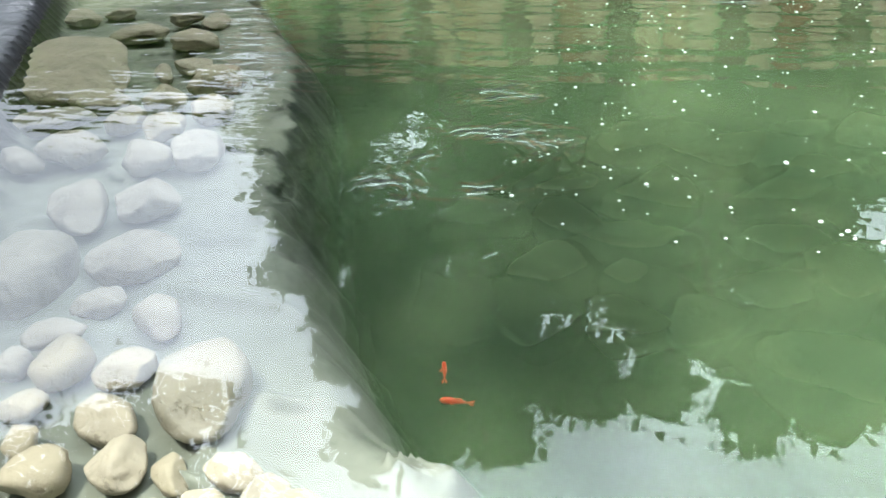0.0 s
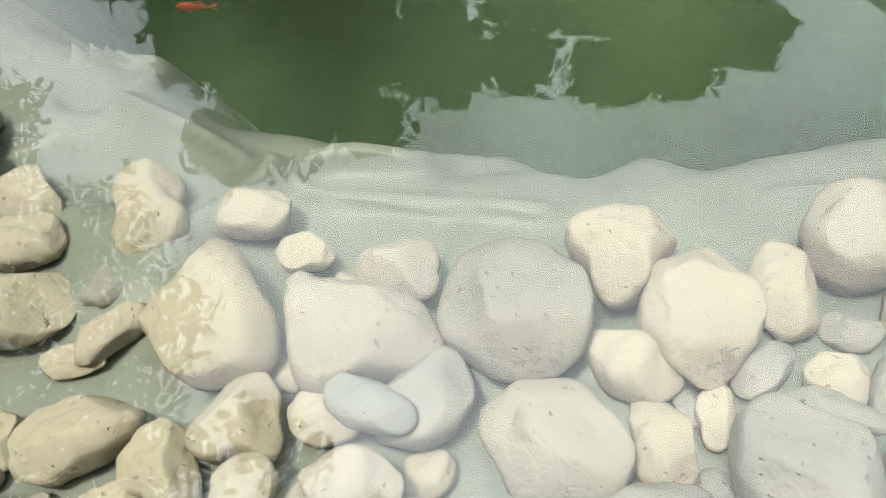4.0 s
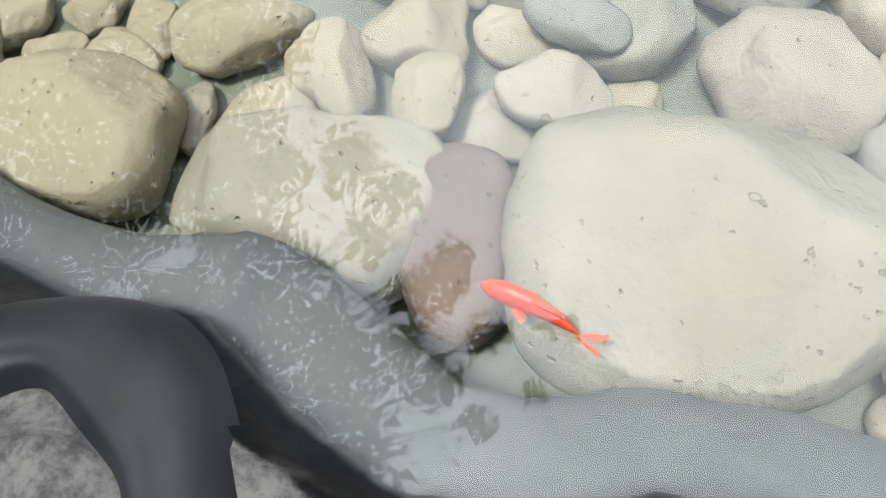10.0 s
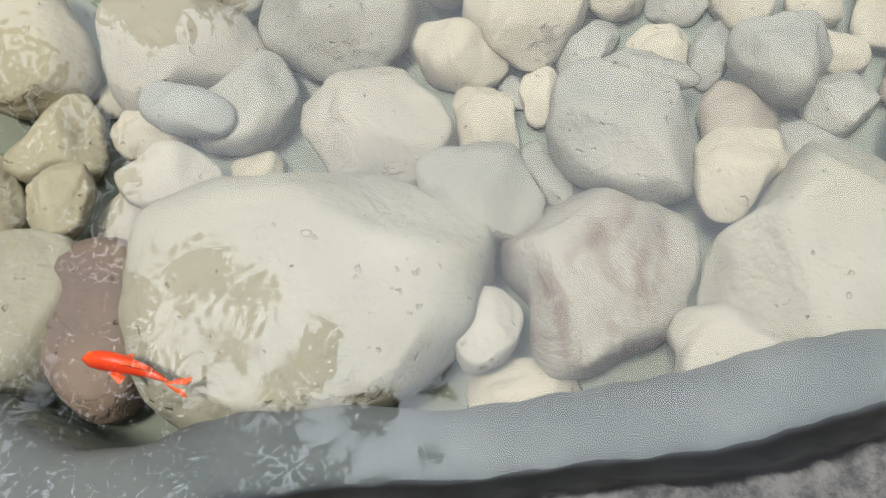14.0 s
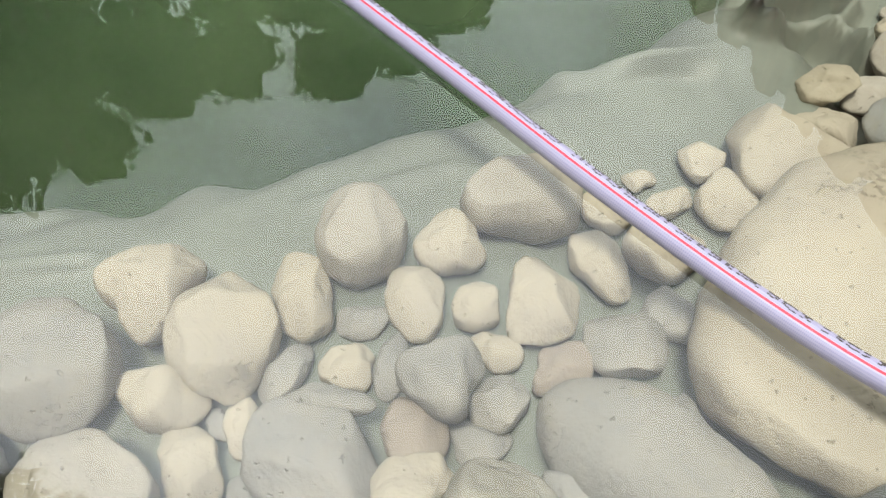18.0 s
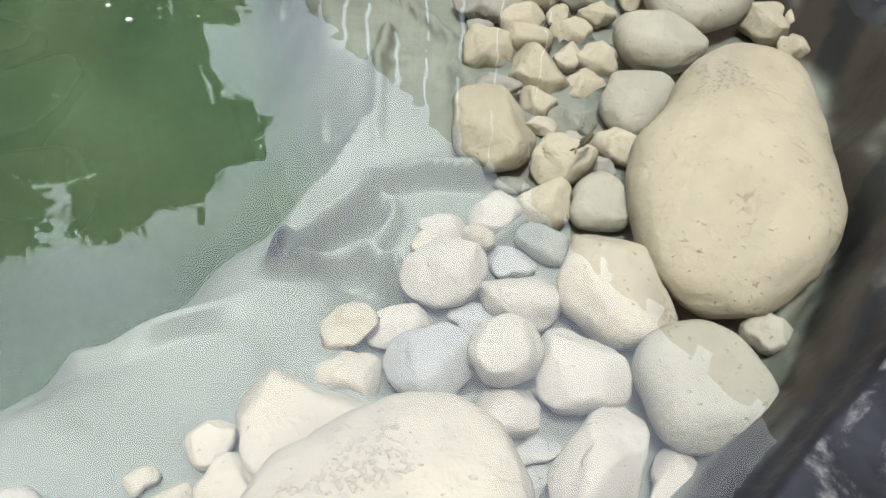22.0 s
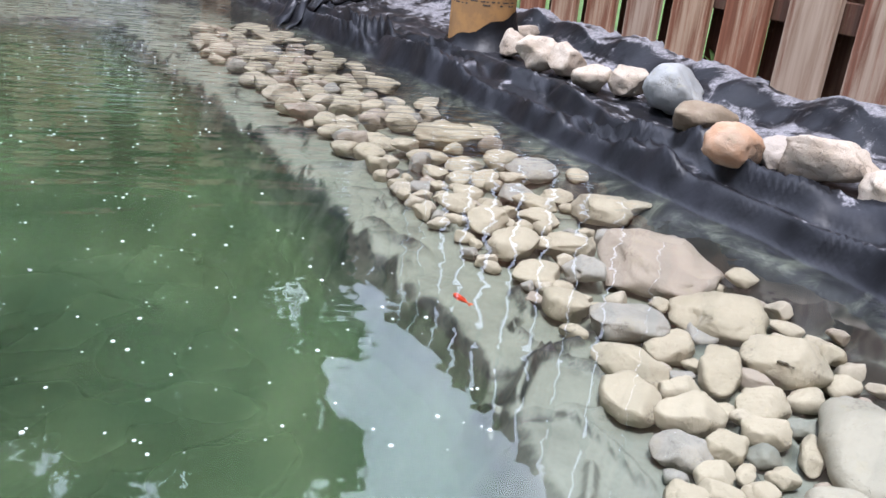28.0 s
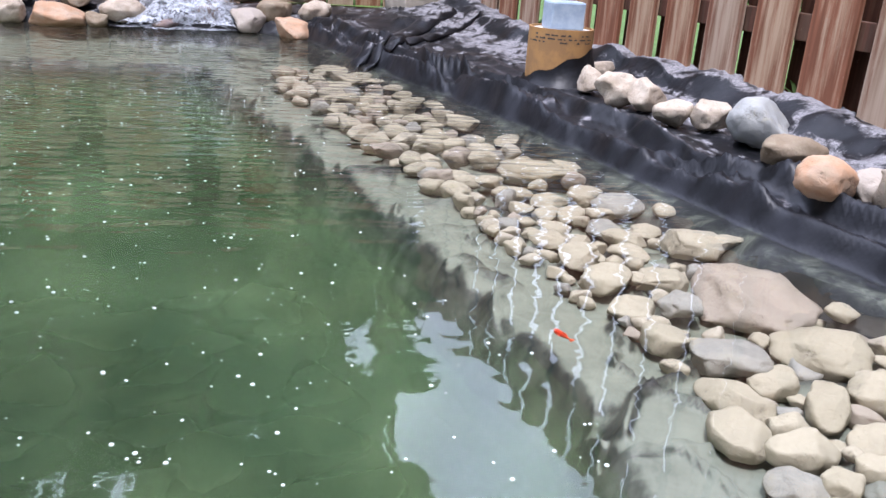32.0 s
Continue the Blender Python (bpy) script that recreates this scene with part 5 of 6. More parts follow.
stone('right', 't', 0.674, 2.401, 0.051, 0.039, 0.020, 47, 177)
stone('right', 't', 0.811, 2.520, 0.138, 0.110, 0.037, 111, 178)
stone('right', 't', 0.615, 2.511, 0.068, 0.049, 0.018, 120, 179)
stone('right', 't', 0.940, 2.505, 0.059, 0.049, 0.021, 106, 180)
stone('right', 't', 0.533, 2.701, 0.047, 0.043, 0.017, 75, 181)
stone('right', 't', 0.623, 2.805, 0.040, 0.036, 0.018, 72, 182)
stone('right', 't', 0.731, 2.856, 0.062, 0.055, 0.018, 61, 183)
stone('right', 't', 0.594, 2.976, 0.063, 0.056, 0.019, 70, 184)
stone('right', 't', 0.521, 3.007, 0.052, 0.047, 0.018, 73, 185)
stone('right', 't', 0.714, 3.167, 0.079, 0.070, 0.023, 63, 186)
stone('right', 't', 0.833, 2.890, 0.048, 0.043, 0.016, 59, 187)
stone('right', 't', 0.892, 2.995, 0.044, 0.039, 0.014, 58, 188)
stone('right', 't', 0.735, 3.021, 0.046, 0.036, 0.014, 115, 189)
stone('right', 't', 0.453, 3.141, 0.053, 0.048, 0.017, 75, 190)
stone('right', 't', 0.561, 3.268, 0.069, 0.059, 0.021, 111, 191)
stone('right', 't', 0.660, 3.432, 0.072, 0.064, 0.020, 63, 192)
stone('right', 't', 0.463, 3.337, 0.045, 0.041, 0.016, 73, 193)
stone('right', 't', 0.390, 3.637, 0.085, 0.070, 0.021, 127, 194)
stone('right', 't', 0.508, 3.787, 0.065, 0.057, 0.018, 67, 195)
stone('right', 't', 0.259, 3.890, 0.069, 0.063, 0.018, 26, 196)
stone('right', 't', 0.329, 4.092, 0.098, 0.079, 0.022, 14, 197)
stone('right', 't', 0.137, 4.163, 0.071, 0.057, 0.018, 13, 198)
stone('right', 't', 0.421, 3.948, 0.074, 0.068, 0.019, 45, 199)
stone('right', 't', 0.561, 3.558, 0.061, 0.054, 0.016, 66, 200)
stone('right', 't', 0.217, 4.395, 0.090, 0.074, 0.021, 18, 201)
# cobbles on the shelf across the corner
cobble('left', 'w', -1.009, 0.773, -0.053, 0.0594, 0.035, 840, (0.04, 0.16, -0.04, 0.01, 0.01, -0.00, -0.01, -0.01))
cobble('left', 'w', -0.873, 0.669, -0.067, 0.0431, 0.021, 841, (0.07, -0.33, -0.01, -0.03, -0.02, -0.05, -0.03, -0.00))
cobble('left', 'W', -0.691, 0.537, -0.052, 0.0634, 0.036, 842, (-0.08, -0.17, -0.04, -0.00, -0.02, 0.01, -0.02, 0.01))
cobble('left', 'w', -0.985, 0.672, -0.070, 0.0314, 0.018, 843, (-0.06, 0.14, 0.00, 0.00, -0.05, 0.00, 0.00, -0.00))
cobble('left', 'w', -1.142, 0.957, -0.055, 0.0517, 0.033, 844, (0.06, 0.03, -0.04, 0.09, 0.01, 0.01, -0.02, -0.01))
cobble('left', 'w', -1.251, 0.906, -0.053, 0.0687, 0.035, 845, (0.04, -0.31, 0.06, -0.02, -0.06, -0.00, 0.03, -0.05))
cobble('left', 't', -0.832, 0.556, -0.065, 0.0354, 0.023, 846, (-0.03, -0.00, -0.02, 0.02, 0.00, -0.02, -0.04, 0.02))
cobble('left', 'c', -0.781, 0.468, -0.067, 0.0359, 0.021, 847, (0.16, -0.12, 0.03, -0.03, 0.01, -0.06, -0.00, -0.02))
cobble('left', 'c', -0.714, 0.413, -0.067, 0.0327, 0.021, 848, (0.01, -0.06, -0.00, -0.06, 0.00, -0.01, 0.01, -0.00))
cobble('left', 't', -0.654, 0.424, -0.076, 0.0258, 0.012, 849, (0.11, -0.37, -0.01, 0.02, -0.06, -0.09, 0.01, -0.02))
cobble('left', 'c', -0.588, 0.446, -0.073, 0.0263, 0.015, 850, (0.24, -0.05, -0.03, -0.00, 0.06, -0.03, -0.01, 0.02))
cobble('left', 'c', -0.582, 0.390, -0.072, 0.0269, 0.016, 851, (0.07, -0.17, 0.01, 0.00, -0.03, -0.03, -0.01, -0.02))
cobble('left', 't', -0.636, 0.350, -0.069, 0.0371, 0.019, 852, (0.27, 0.08, 0.04, 0.00, 0.06, -0.02, 0.01, 0.01))
cobble('left', 'g', -0.441, 0.339, -0.065, 0.0395, 0.023, 853, (-0.16, -0.07, 0.04, -0.05, -0.01, -0.01, -0.02, 0.00))
cobble('left', 'c', -0.389, 0.352, -0.075, 0.0246, 0.013, 854, (0.09, -0.28, 0.05, -0.00, -0.02, -0.05, -0.01, -0.01))
cobble('left', 'c', -0.364, 0.311, -0.074, 0.0245, 0.014, 855, (0.09, 0.10, -0.02, -0.02, 0.04, -0.01, 0.02, 0.01))
cobble('left', 't', -0.453, 0.254, -0.070, 0.0283, 0.018, 856, (-0.04, -0.09, 0.05, 0.03, -0.01, -0.01, 0.00, -0.03))
cobble('left', 't', -0.406, 0.281, -0.076, 0.0209, 0.012, 857, (0.18, 0.05, -0.01, 0.03, 0.10, -0.01, -0.03, 0.00))
cobble('left', 't', -0.346, 0.255, -0.068, 0.0371, 0.020, 858, (0.21, 0.16, 0.00, 0.00, -0.01, 0.02, 0.01, 0.01))
cobble('left', 'g', -0.289, 0.286, -0.078, 0.0158, 0.010, 859, (0.03, 0.12, 0.02, -0.02, -0.04, -0.01, 0.08, -0.01))
cobble('left', 't', -0.425, 0.223, -0.078, 0.0207, 0.010, 860, (0.25, 0.27, -0.01, 0.02, 0.01, 0.08, 0.02, -0.01))
cobble('left', 't', -1.451, 1.579, -0.049, 0.0636, 0.038, 861, (0.02, 0.04, 0.05, -0.00, -0.00, -0.03, 0.06, -0.05))
cobble('left', 't', -1.697, 1.668, -0.068, 0.0526, 0.020, 862, (0.05, -0.62, 0.01, 0.03, -0.24, -0.03, 0.03, -0.01))
cobble('left', 't', -1.497, 1.441, -0.056, 0.0508, 0.032, 863, (0.09, -0.06, 0.05, 0.03, -0.02, -0.03, 0.02, -0.08))
cobble('left', 't', -1.332, 1.408, -0.056, 0.0479, 0.032, 864, (-0.01, -0.01, 0.03, 0.00, 0.01, 0.02, -0.01, -0.08))
cobble('left', 't', -1.377, 1.290, -0.059, 0.0484, 0.029, 865, (-0.05, -0.14, 0.00, -0.00, -0.03, -0.01, 0.03, -0.07))
cobble('left', 't', -1.504, 1.307, -0.065, 0.0388, 0.023, 866, (-0.17, 0.00, 0.01, -0.06, 0.03, 0.02, -0.03, -0.05))
cobble('left', 'w', -1.198, 1.175, -0.055, 0.0575, 0.033, 867, (-0.03, -0.18, -0.02, 0.01, -0.02, -0.03, 0.03, -0.03))
cobble('left', 'w', -1.289, 1.132, -0.055, 0.0522, 0.033, 868, (0.02, -0.05, 0.02, 0.04, 0.04, 0.01, 0.07, -0.04))
cobble('left', 'T', -2.02, 1.63, -0.049, 0.2500, 0.040, 869, (0.13, -0.30, 0.03, -0.02, -0.01, -0.08, 0.01, -0.05))
cobble('left', 't', -1.685, 1.407, -0.055, 0.0608, 0.033, 870, (0.24, -0.04, -0.02, 0.11, 0.08, 0.03, 0.00, 0.01))
stone('left', 'W', -1.151, 0.696, 0.088, 0.057, 0.037, 107, 202)
stone('left', 'w', -1.481, 1.127, 0.082, 0.058, 0.036, 177, 208)
stone('left', 'w', -1.721, 1.276, 0.133, 0.070, 0.029, 5, 213)
stone('left', 'w', -1.549, 1.052, 0.052, 0.045, 0.031, 169, 214)
stone('left', 'w', -0.982, 0.586, 0.044, 0.026, 0.016, 11, 215)
stone('left', 't', -0.918, 0.537, 0.040, 0.036, 0.027, 144, 216)
stone('left', 'w', -0.979, 0.517, 0.024, 0.019, 0.019, 115, 218)
stone('left', 't', -0.906, 0.459, 0.031, 0.023, 0.018, 4, 222)
stone('left', 't', -0.857, 0.409, 0.026, 0.019, 0.016, 6, 223)
stone('left', 't', -0.789, 0.370, 0.035, 0.029, 0.024, 31, 224)
stone('left', 't', -1.634, 1.722, 0.066, 0.048, 0.020, 167, 233)
stone('left', 't', -1.753, 1.906, 0.084, 0.067, 0.032, 163, 234)
stone('left', 't', -2.018, 2.169, 0.063, 0.050, 0.024, 163, 235)
stone('left', 't', -2.065, 2.004, 0.102, 0.073, 0.031, 171, 236)
stone('left', 't', -2.379, 2.257, 0.067, 0.050, 0.023, 170, 237)
stone('left', 't', -2.490, 2.179, 0.076, 0.059, 0.028, 171, 238)
stone('left', 't', -1.915, 2.185, 0.051, 0.042, 0.020, 160, 239)
stone('left', 't', -0.501, 0.311, 0.020, 0.015, 0.015, 115, 246)
stone('left', 'c', -0.268, 0.252, 0.024, 0.016, 0.012, 40, 247)
stone('left', 't', -0.400, 0.209, 0.019, 0.017, 0.016, 172, 248)
# row of dry stones on the bank
stone('dry', 'd', 1.338, 3.532, 0.076, 0.040, 0.041, 164, 250)
stone('dry', 'd', 1.164, 3.111, 0.061, 0.051, 0.053, 75, 251)
stone('dry', 'd', 1.195, 2.882, 0.077, 0.059, 0.061, 153, 252)
stone('dry', 'd', 1.262, 2.782, 0.070, 0.057, 0.059, 31, 253)
stone('dry', 'd', 1.285, 2.589, 0.061, 0.045, 0.047, 154, 254)
stone('dry', 'd', 1.384, 2.523, 0.062, 0.048, 0.050, 167, 255)
stone('dry', 'b', 1.457, 2.366, 0.090, 0.070, 0.073, 154, 256)
stone('dry', 'n', 1.388, 2.044, 0.083, 0.055, 0.057, 172, 257)
stone('dry', 'o', 1.352, 1.825, 0.067, 0.055, 0.056, 150, 258)
stone('dry', 'r', 1.464, 1.831, 0.056, 0.038, 0.039, 37, 259)
stone('dry', 'd', 1.524, 1.705, 0.107, 0.056, 0.057, 132, 260)
stone('dry', 'd', 1.541, 1.532, 0.069, 0.047, 0.048, 140, 261)
stone('dry', 'd', 1.631, 1.462, 0.093, 0.051, 0.052, 142, 262)
stone('dry', 'd', 1.647, 1.312, 0.093, 0.053, 0.055, 134, 263)
stone('dry', 'r', 1.554, 1.136, 0.065, 0.050, 0.052, 131, 264)


# smaller cobbles packed into the gaps between the larger ones
def free_at(x, y, r):
    for px, py, pa, pb, ang in PLACED:
        if abs(px - x) > 0.3 or abs(py - y) > 0.3:
            continue
        dx, dy = x - px, y - py
        u, v = dx * math.cos(ang) + dy * math.sin(ang), -dx * math.sin(ang) + dy * math.cos(ang)
        if (u / (pa + r * 0.8)) ** 2 + (v / (pb + r * 0.8)) ** 2 < 1:
            return False
    return True


gap, heap = random.Random(41), []
cand = [(gap.uniform(0.0, 1.45), gap.uniform(0.1, 4.3)) for _ in range(16000)] + [(gap.uniform(-0.62, 0.0), gap.uniform(0.08, 0.5)) for _ in range(1500)]
cx, cy = np.array([c[0] for c in cand]), np.array([c[1] for c in cand])
c_wet, c_deep = polygon_distance(cx, cy, SHORE), -polygon_distance(cx, cy, LIP)
filled = 0
for (x, y), w, d in zip(cand, c_wet, c_deep):
    far_side = y > 0.85
    if w < (0.1 if far_side else 0.045) or d < (0.15 if far_side else 0.1) or (not far_side and x > 0.85) or filled > 420:
        continue
    r = gap.uniform(0.024, 0.05) if y > 2.2 else gap.uniform(0.014, 0.026) if far_side else gap.uniform(0.024, 0.036) if x < -0.2 else gap.uniform(0.011, 0.018)
    if not free_at(x, y, r):
        continue
    filled += 1
    a = r * gap.uniform(1.0, 1.35)
    row = ("right" if far_side else "near", gap.choice("tttccgr" if far_side else "ccwwgt"), x, y, a, r * gap.uniform(0.75, 1.0), r * 0.75, gap.uniform(0, 180), 600 + filled)
    PLACED.append((x, y, row[4], row[5], radians(row[7])))
    heap.append(row)
stone_heap("small_cobbles", heap, "small tan and grey cobbles packed between the shelf stones", lambda tone: LOOK.get(tone, tone))

# boulders on the deep bottom
rnd = random.Random(5)
sunken = []
for i in range(36):
    x, y = -0.66 + (i % 6) * 0.17 + rnd.uniform(-0.07, 0.07), 1.1 + (i // 6) * 0.18 + rnd.uniform(-0.07, 0.07)
    sunken.append(("deep", "t" if i % 3 else "s", x, y, rnd.uniform(0.09, 0.13), rnd.uniform(0.07, 0.1), rnd.uniform(0.04, 0.05), rnd.uniform(0, 180), 400 + i, -0.35 + rnd.uniform(0, 0.03)))
stone_heap("sunken_boulders", sunken, "rounded boulders dimly seen on the murky pond bottom", lambda tone: tone)

# ---- waterfall at the far end ----
for i, (x, y, z, a, b, c, tone) in enumerate((
        (-1.36, 5.2, -0.03, 0.17, 0.12, 0.075, "o"), (-1.12, 5.22, -0.02, 0.07, 0.07, 0.05, "n"), (-0.98, 5.3, 0.0, 0.14, 0.11, 0.08, "d"),
        (-0.27, 5.28, 0.0, 0.13, 0.11, 0.07, "r"), (0.0, 5.12, -0.04, 0.13, 0.1, 0.075, "o"), (-0.1, 5.36, 0.04, 0.11, 0.1, 0.08, "n"),
        (0.13, 5.38, 0.04, 0.1, 0.09, 0.08, "d"), (-0.3, 5.45, 0.14, 0.15, 0.11, 0.07, "d"), (-1.02, 5.5, 0.1, 0.15, 0.11, 0.08, "d"),
        (-1.3, 5.44, 0.08, 0.14, 0.1, 0.08, "n"), (0.06, 5.52, 0.16, 0.12, 0.1, 0.08, "d"), (-1.62, 5.25, -0.02, 0.13, 0.11, 0.08, "d"),
        (-1.62, 5.45, 0.1, 0.14, 0.1, 0.07, "d"), (-1.85, 5.35, 0.0, 0.16, 0.12, 0.09, "d"), (-1.42, 5.62, 0.2, 0.15, 0.11, 0.08, "d"),
        (-1.12, 5.68, 0.22, 0.14, 0.11, 0.08, "o"), (-0.14, 5.66, 0.26, 0.15, 0.11, 0.08, "d"), (0.2, 5.62, 0.24, 0.11, 0.1, 0.07, "r"),
        (-0.62, 5.72, 0.3, 0.2, 0.12, 0.06, "s"), (-1.75, 5.65, 0.2, 0.15, 0.11, 0.08, "o"), (-0.75, 5.3, -0.02, 0.11, 0.07, 0.035, "R"),
        (-0.52, 5.38, 0.04, 0.1, 0.08, 0.05, "R"), (-0.8, 5.5, 0.1, 0.13, 0.09, 0.06, "s"), (-0.5, 5.58, 0.16, 0.13, 0.09, 0.06, "s"))):
    stone("falls", tone, x, y + 0.12, a, b, c, i * 31, 500 + i, z=z, sink=0.0)
k = Mat("white_water")
k.bump(k.noise(90, 5, 0.6), 0.4, 0.004)
k.end(k.mix(k.ramp(k.noise(40, 6, 0.75, dist=1.0), 0.4, 0.62), (0.5, 0.52, 0.56), (0.3, 0.32, 0.34)), 0.35, 0.4)
clear = k.n.new("ShaderNodeBsdfTransparent")
lace = k.n.new("ShaderNodeMixShader")
k.l.new(k.ramp(k.noise(34, 8, 0.8, dist=0.6), 0.42, 0.62, 0.8, 0.0), lace.inputs[0])
k.l.new(clear.outputs[0], lace.inputs[1])
k.l.new(k.b.outputs[0], lace.inputs[2])
k.l.new(lace.outputs[0], k.out.inputs["Surface"])
FOAM = k.m
falls = tagged(new("waterfall"), "small white waterfall tumbling over dark stones into the pond", "waterfall", kind="structure")
for i, (x0, x1, wide, top) in enumerate(((-0.66, -0.86, 0.05, 0.36), (-0.58, -0.7, 0.06, 0.38), (-0.5, -0.52, 0.07, 0.38), (-0.42, -0.4, 0.05, 0.36), (-0.74, -0.95, 0.04, 0.3))):
    sv, sf = [], []
    for j in range(31):
        t = j / 30
        xc = x0 + (x1 - x0) * t + 0.02 * noise.noise(Vector((t * 5, i, 0)))
        y = 5.78 - 0.44 * t - 0.05 * math.sin(t * 9 + i)
        z = top * (1 - t) ** 1.2 + 0.03 * abs(math.sin(t * 8 + i)) * (1 - t) + 0.012
        w = wide * (0.7 + 1.2 * t + 0.4 * noise.noise(Vector((t * 9, i * 3, 2))))
        for q in range(9):
            u = q / 4 - 1
            sv.append((xc + u * w, y - 0.03 * (1 - u * u) + 0.012 * noise.noise(Vector((u * 3, t * 12, i))), z + 0.025 * (1 - u * u)))
    for j in range(30):
        for q in range(8):
            n0 = j * 9 + q
            sf.append((n0, n0 + 1, n0 + 10, n0 + 9))
    ob = new("water_strand", mesh_of("water_strand", sv, sf, FOAM))
    ob.parent = falls
fv = [(-1.35 + 1.2 * (i / 40), 5.46 - (0.04 + 0.2 * math.sin(math.pi * i / 40) * (0.8 + 0.5 * noise.noise(Vector((i * 0.35, 2, 0))))) * (1 - j / 10), 0.006 + 0.006 * noise.noise(Vector((i * 0.6, j * 0.8, 3)))) for j in range(11) for i in range(41)]
ff = [(j * 41 + i, j * 41 + i + 1, j * 41 + i + 42, j * 41 + i + 41) for j in range(10) for i in range(40)]
ob = new("foam", mesh_of("foam", fv, ff, FOAM))
ob.parent = falls

# ---- fence ----
WOOD = [wood_mat("weathered_wood", (0.41, 0.31, 0.225), (0.29, 0.205, 0.14), (0.24, 0.085, 0.045), 0.12),
        wood_mat("red_brown_stained_wood", (0.43, 0.305, 0.2), (0.3, 0.195, 0.12), (0.25, 0.08, 0.038), 0.5)]
# back boards and rails: the shade behind the gaps is put into this darker brown
SHADEWOOD = wood_mat("shaded_brown_wood", (0.12, 0.07, 0.045), (0.075, 0.045, 0.03), (0.1, 0.04, 0.025), 0.4)


def board_mesh(w, th, h, mat, seed):
    bm = bmesh.new()
    box(bm, -w / 2, w / 2, -th / 2, th / 2, 0, h, 0.003)
    r = random.Random(seed)
    k = r.uniform(-0.004, 0.004)
    for v in bm.verts:
        v.co.y += k * math.sin(v.co.z * 3)
        v.co.x += 0.003 * math.sin(v.co.z * 5 + seed)
    me = bpy.data.meshes.new("board")
    bm.to_mesh(me)
    bm.free()
    me.materials.append(mat)
    return me


fence = tagged(new("fence"), "weathered wooden board fence with peeling red-brown stain behind the bank", "fence", kind="structure")
fence.location = (F0.x, F0.y, 0)
boards = [[board_mesh(0.185, 0.022, FT - FB, m, i) for i in range(4)] for m in (*WOOD, SHADEWOOD)]
PITCH, length = 0.262, (F1 - F0).length


def fence_board(me, s, off, name="board"):
    ob = new(name, me)
    ob.parent = fence
    p = along * s + outw * off
    ob.location = (p.x, p.y, FB)
    ob.rotation_euler = (0, 0, math.atan2(along.y, along.x))
    return ob


frnd = random.Random(11)
for i in range(int(length / PITCH) + 9):
    s = (i - 6) * PITCH
    fence_board(boards[0 if frnd.random() < 0.5 else 1][i % 4], s, 0.0)
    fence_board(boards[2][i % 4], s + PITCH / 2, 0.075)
for zr in (0.4, 1.65):
    bm = bmesh.new()
    box(bm, -0.1, length + 0.1, -0.02, 0.02, -0.045, 0.045, 0.003)
    ob = part("rail", bm, SHADEWOOD, fence)
    p = outw * 0.0375
    ob.location, ob.rotation_euler = (p.x, p.y, zr), (0, 0, math.atan2(along.y, along.x))

# fence along the far side, beyond the waterfall
far_fence = tagged(new("fence"), "weathered wooden board fence across the far end of the garden", "fence", kind="structure")
far_fence.location = (1.5, 6.6, 0)
for i in range(40):
    # every fourth board takes the brown with shade in its colour
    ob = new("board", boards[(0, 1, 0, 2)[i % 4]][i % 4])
    ob.parent = far_fence
    ob.location, ob.rotation_euler, ob.scale.z = (-i * 0.2, (i % 2) * 0.04 - i * 0.02, FB - 0.05), (0, 0, math.pi + 0.1), 0.76

# ---- cardboard form tube with a block on top ----
CARD = Mat("brown_cardboard")
CARD = CARD.end(CARD.mix(CARD.ramp(CARD.noise(9, 6, 0.7), 0.42, 0.6), (0.36, 0.2, 0.075), (0.28, 0.16, 0.07)), 0.8, 0.2)
INK = plain_mat("black_ink", (0.04, 0.035, 0.03), (0.07, 0.06, 0.05), 60, 0.8)
CEMENT = plain_mat("concrete", (0.5, 0.49, 0.46), (0.6, 0.58, 0.55), 40, 0.9, 0.2)
BLUE = plain_mat("blue_grey_painted_metal", (0.24, 0.31, 0.4), (0.34, 0.41, 0.48), 25, 0.45, 0.5)
TX, TY, TZ, TR = 1.108, 3.36, 0.04, 0.126
form = tagged(new("form_tube"), "brown cardboard concrete form tube standing in the liner, filled with concrete", "tube")
form.location = (TX, TY, TZ)
tv, tf = [], []
for k in range(48):
    a = 2 * math.pi * k / 48
    for r, z in ((TR, 0), (TR, 0.27), (TR - 0.008, 0.27), (TR - 0.008, 0.235)):
        tv.append((r * math.cos(a), r * math.sin(a), z))
for k in range(48):
    for q in range(3):
        a, b = k * 4 + q, (k + 1) % 48 * 4 + q
        tf.append((a, b, b + 1, a + 1))
ob = new("cardboard_wall", mesh_of("cardboard_wall", tv, tf, CARD, False))
ob.parent = form
bm = bmesh.new()
bmesh.ops.create_circle(bm, cap_ends=True, segments=48, radius=TR - 0.008)
ob = part("concrete_fill", bm, CEMENT, form, "pale grey concrete")
ob.location = (0, 0, 0.262)
ink_rnd = random.Random(6)
for row, z in enumerate((0.246, 0.232, 0.219)):
    a0 = -170.0
    while a0 < -40:
        span = ink_rnd.uniform(3, 14)
        if ink_rnd.random() < 0.75:
            bars_v, bars_f = [], []
            for q in range(4):
                a = radians(a0 + q * span / 3)
                for zz in (z, z + ink_rnd.uniform(0.003, 0.007)):
                    bars_v.append(((TR + 0.0008) * math.cos(a), (TR + 0.0008) * math.sin(a), zz))
            for q in range(3):
                bars_f.append((q * 2, q * 2 + 2, q * 2 + 3, q * 2 + 1))
            ob = new("printed_bar", mesh_of("printed_bar", bars_v, bars_f, INK, False))
            ob.parent = form
        a0 += span + ink_rnd.uniform(2, 6)
bm = bmesh.new()
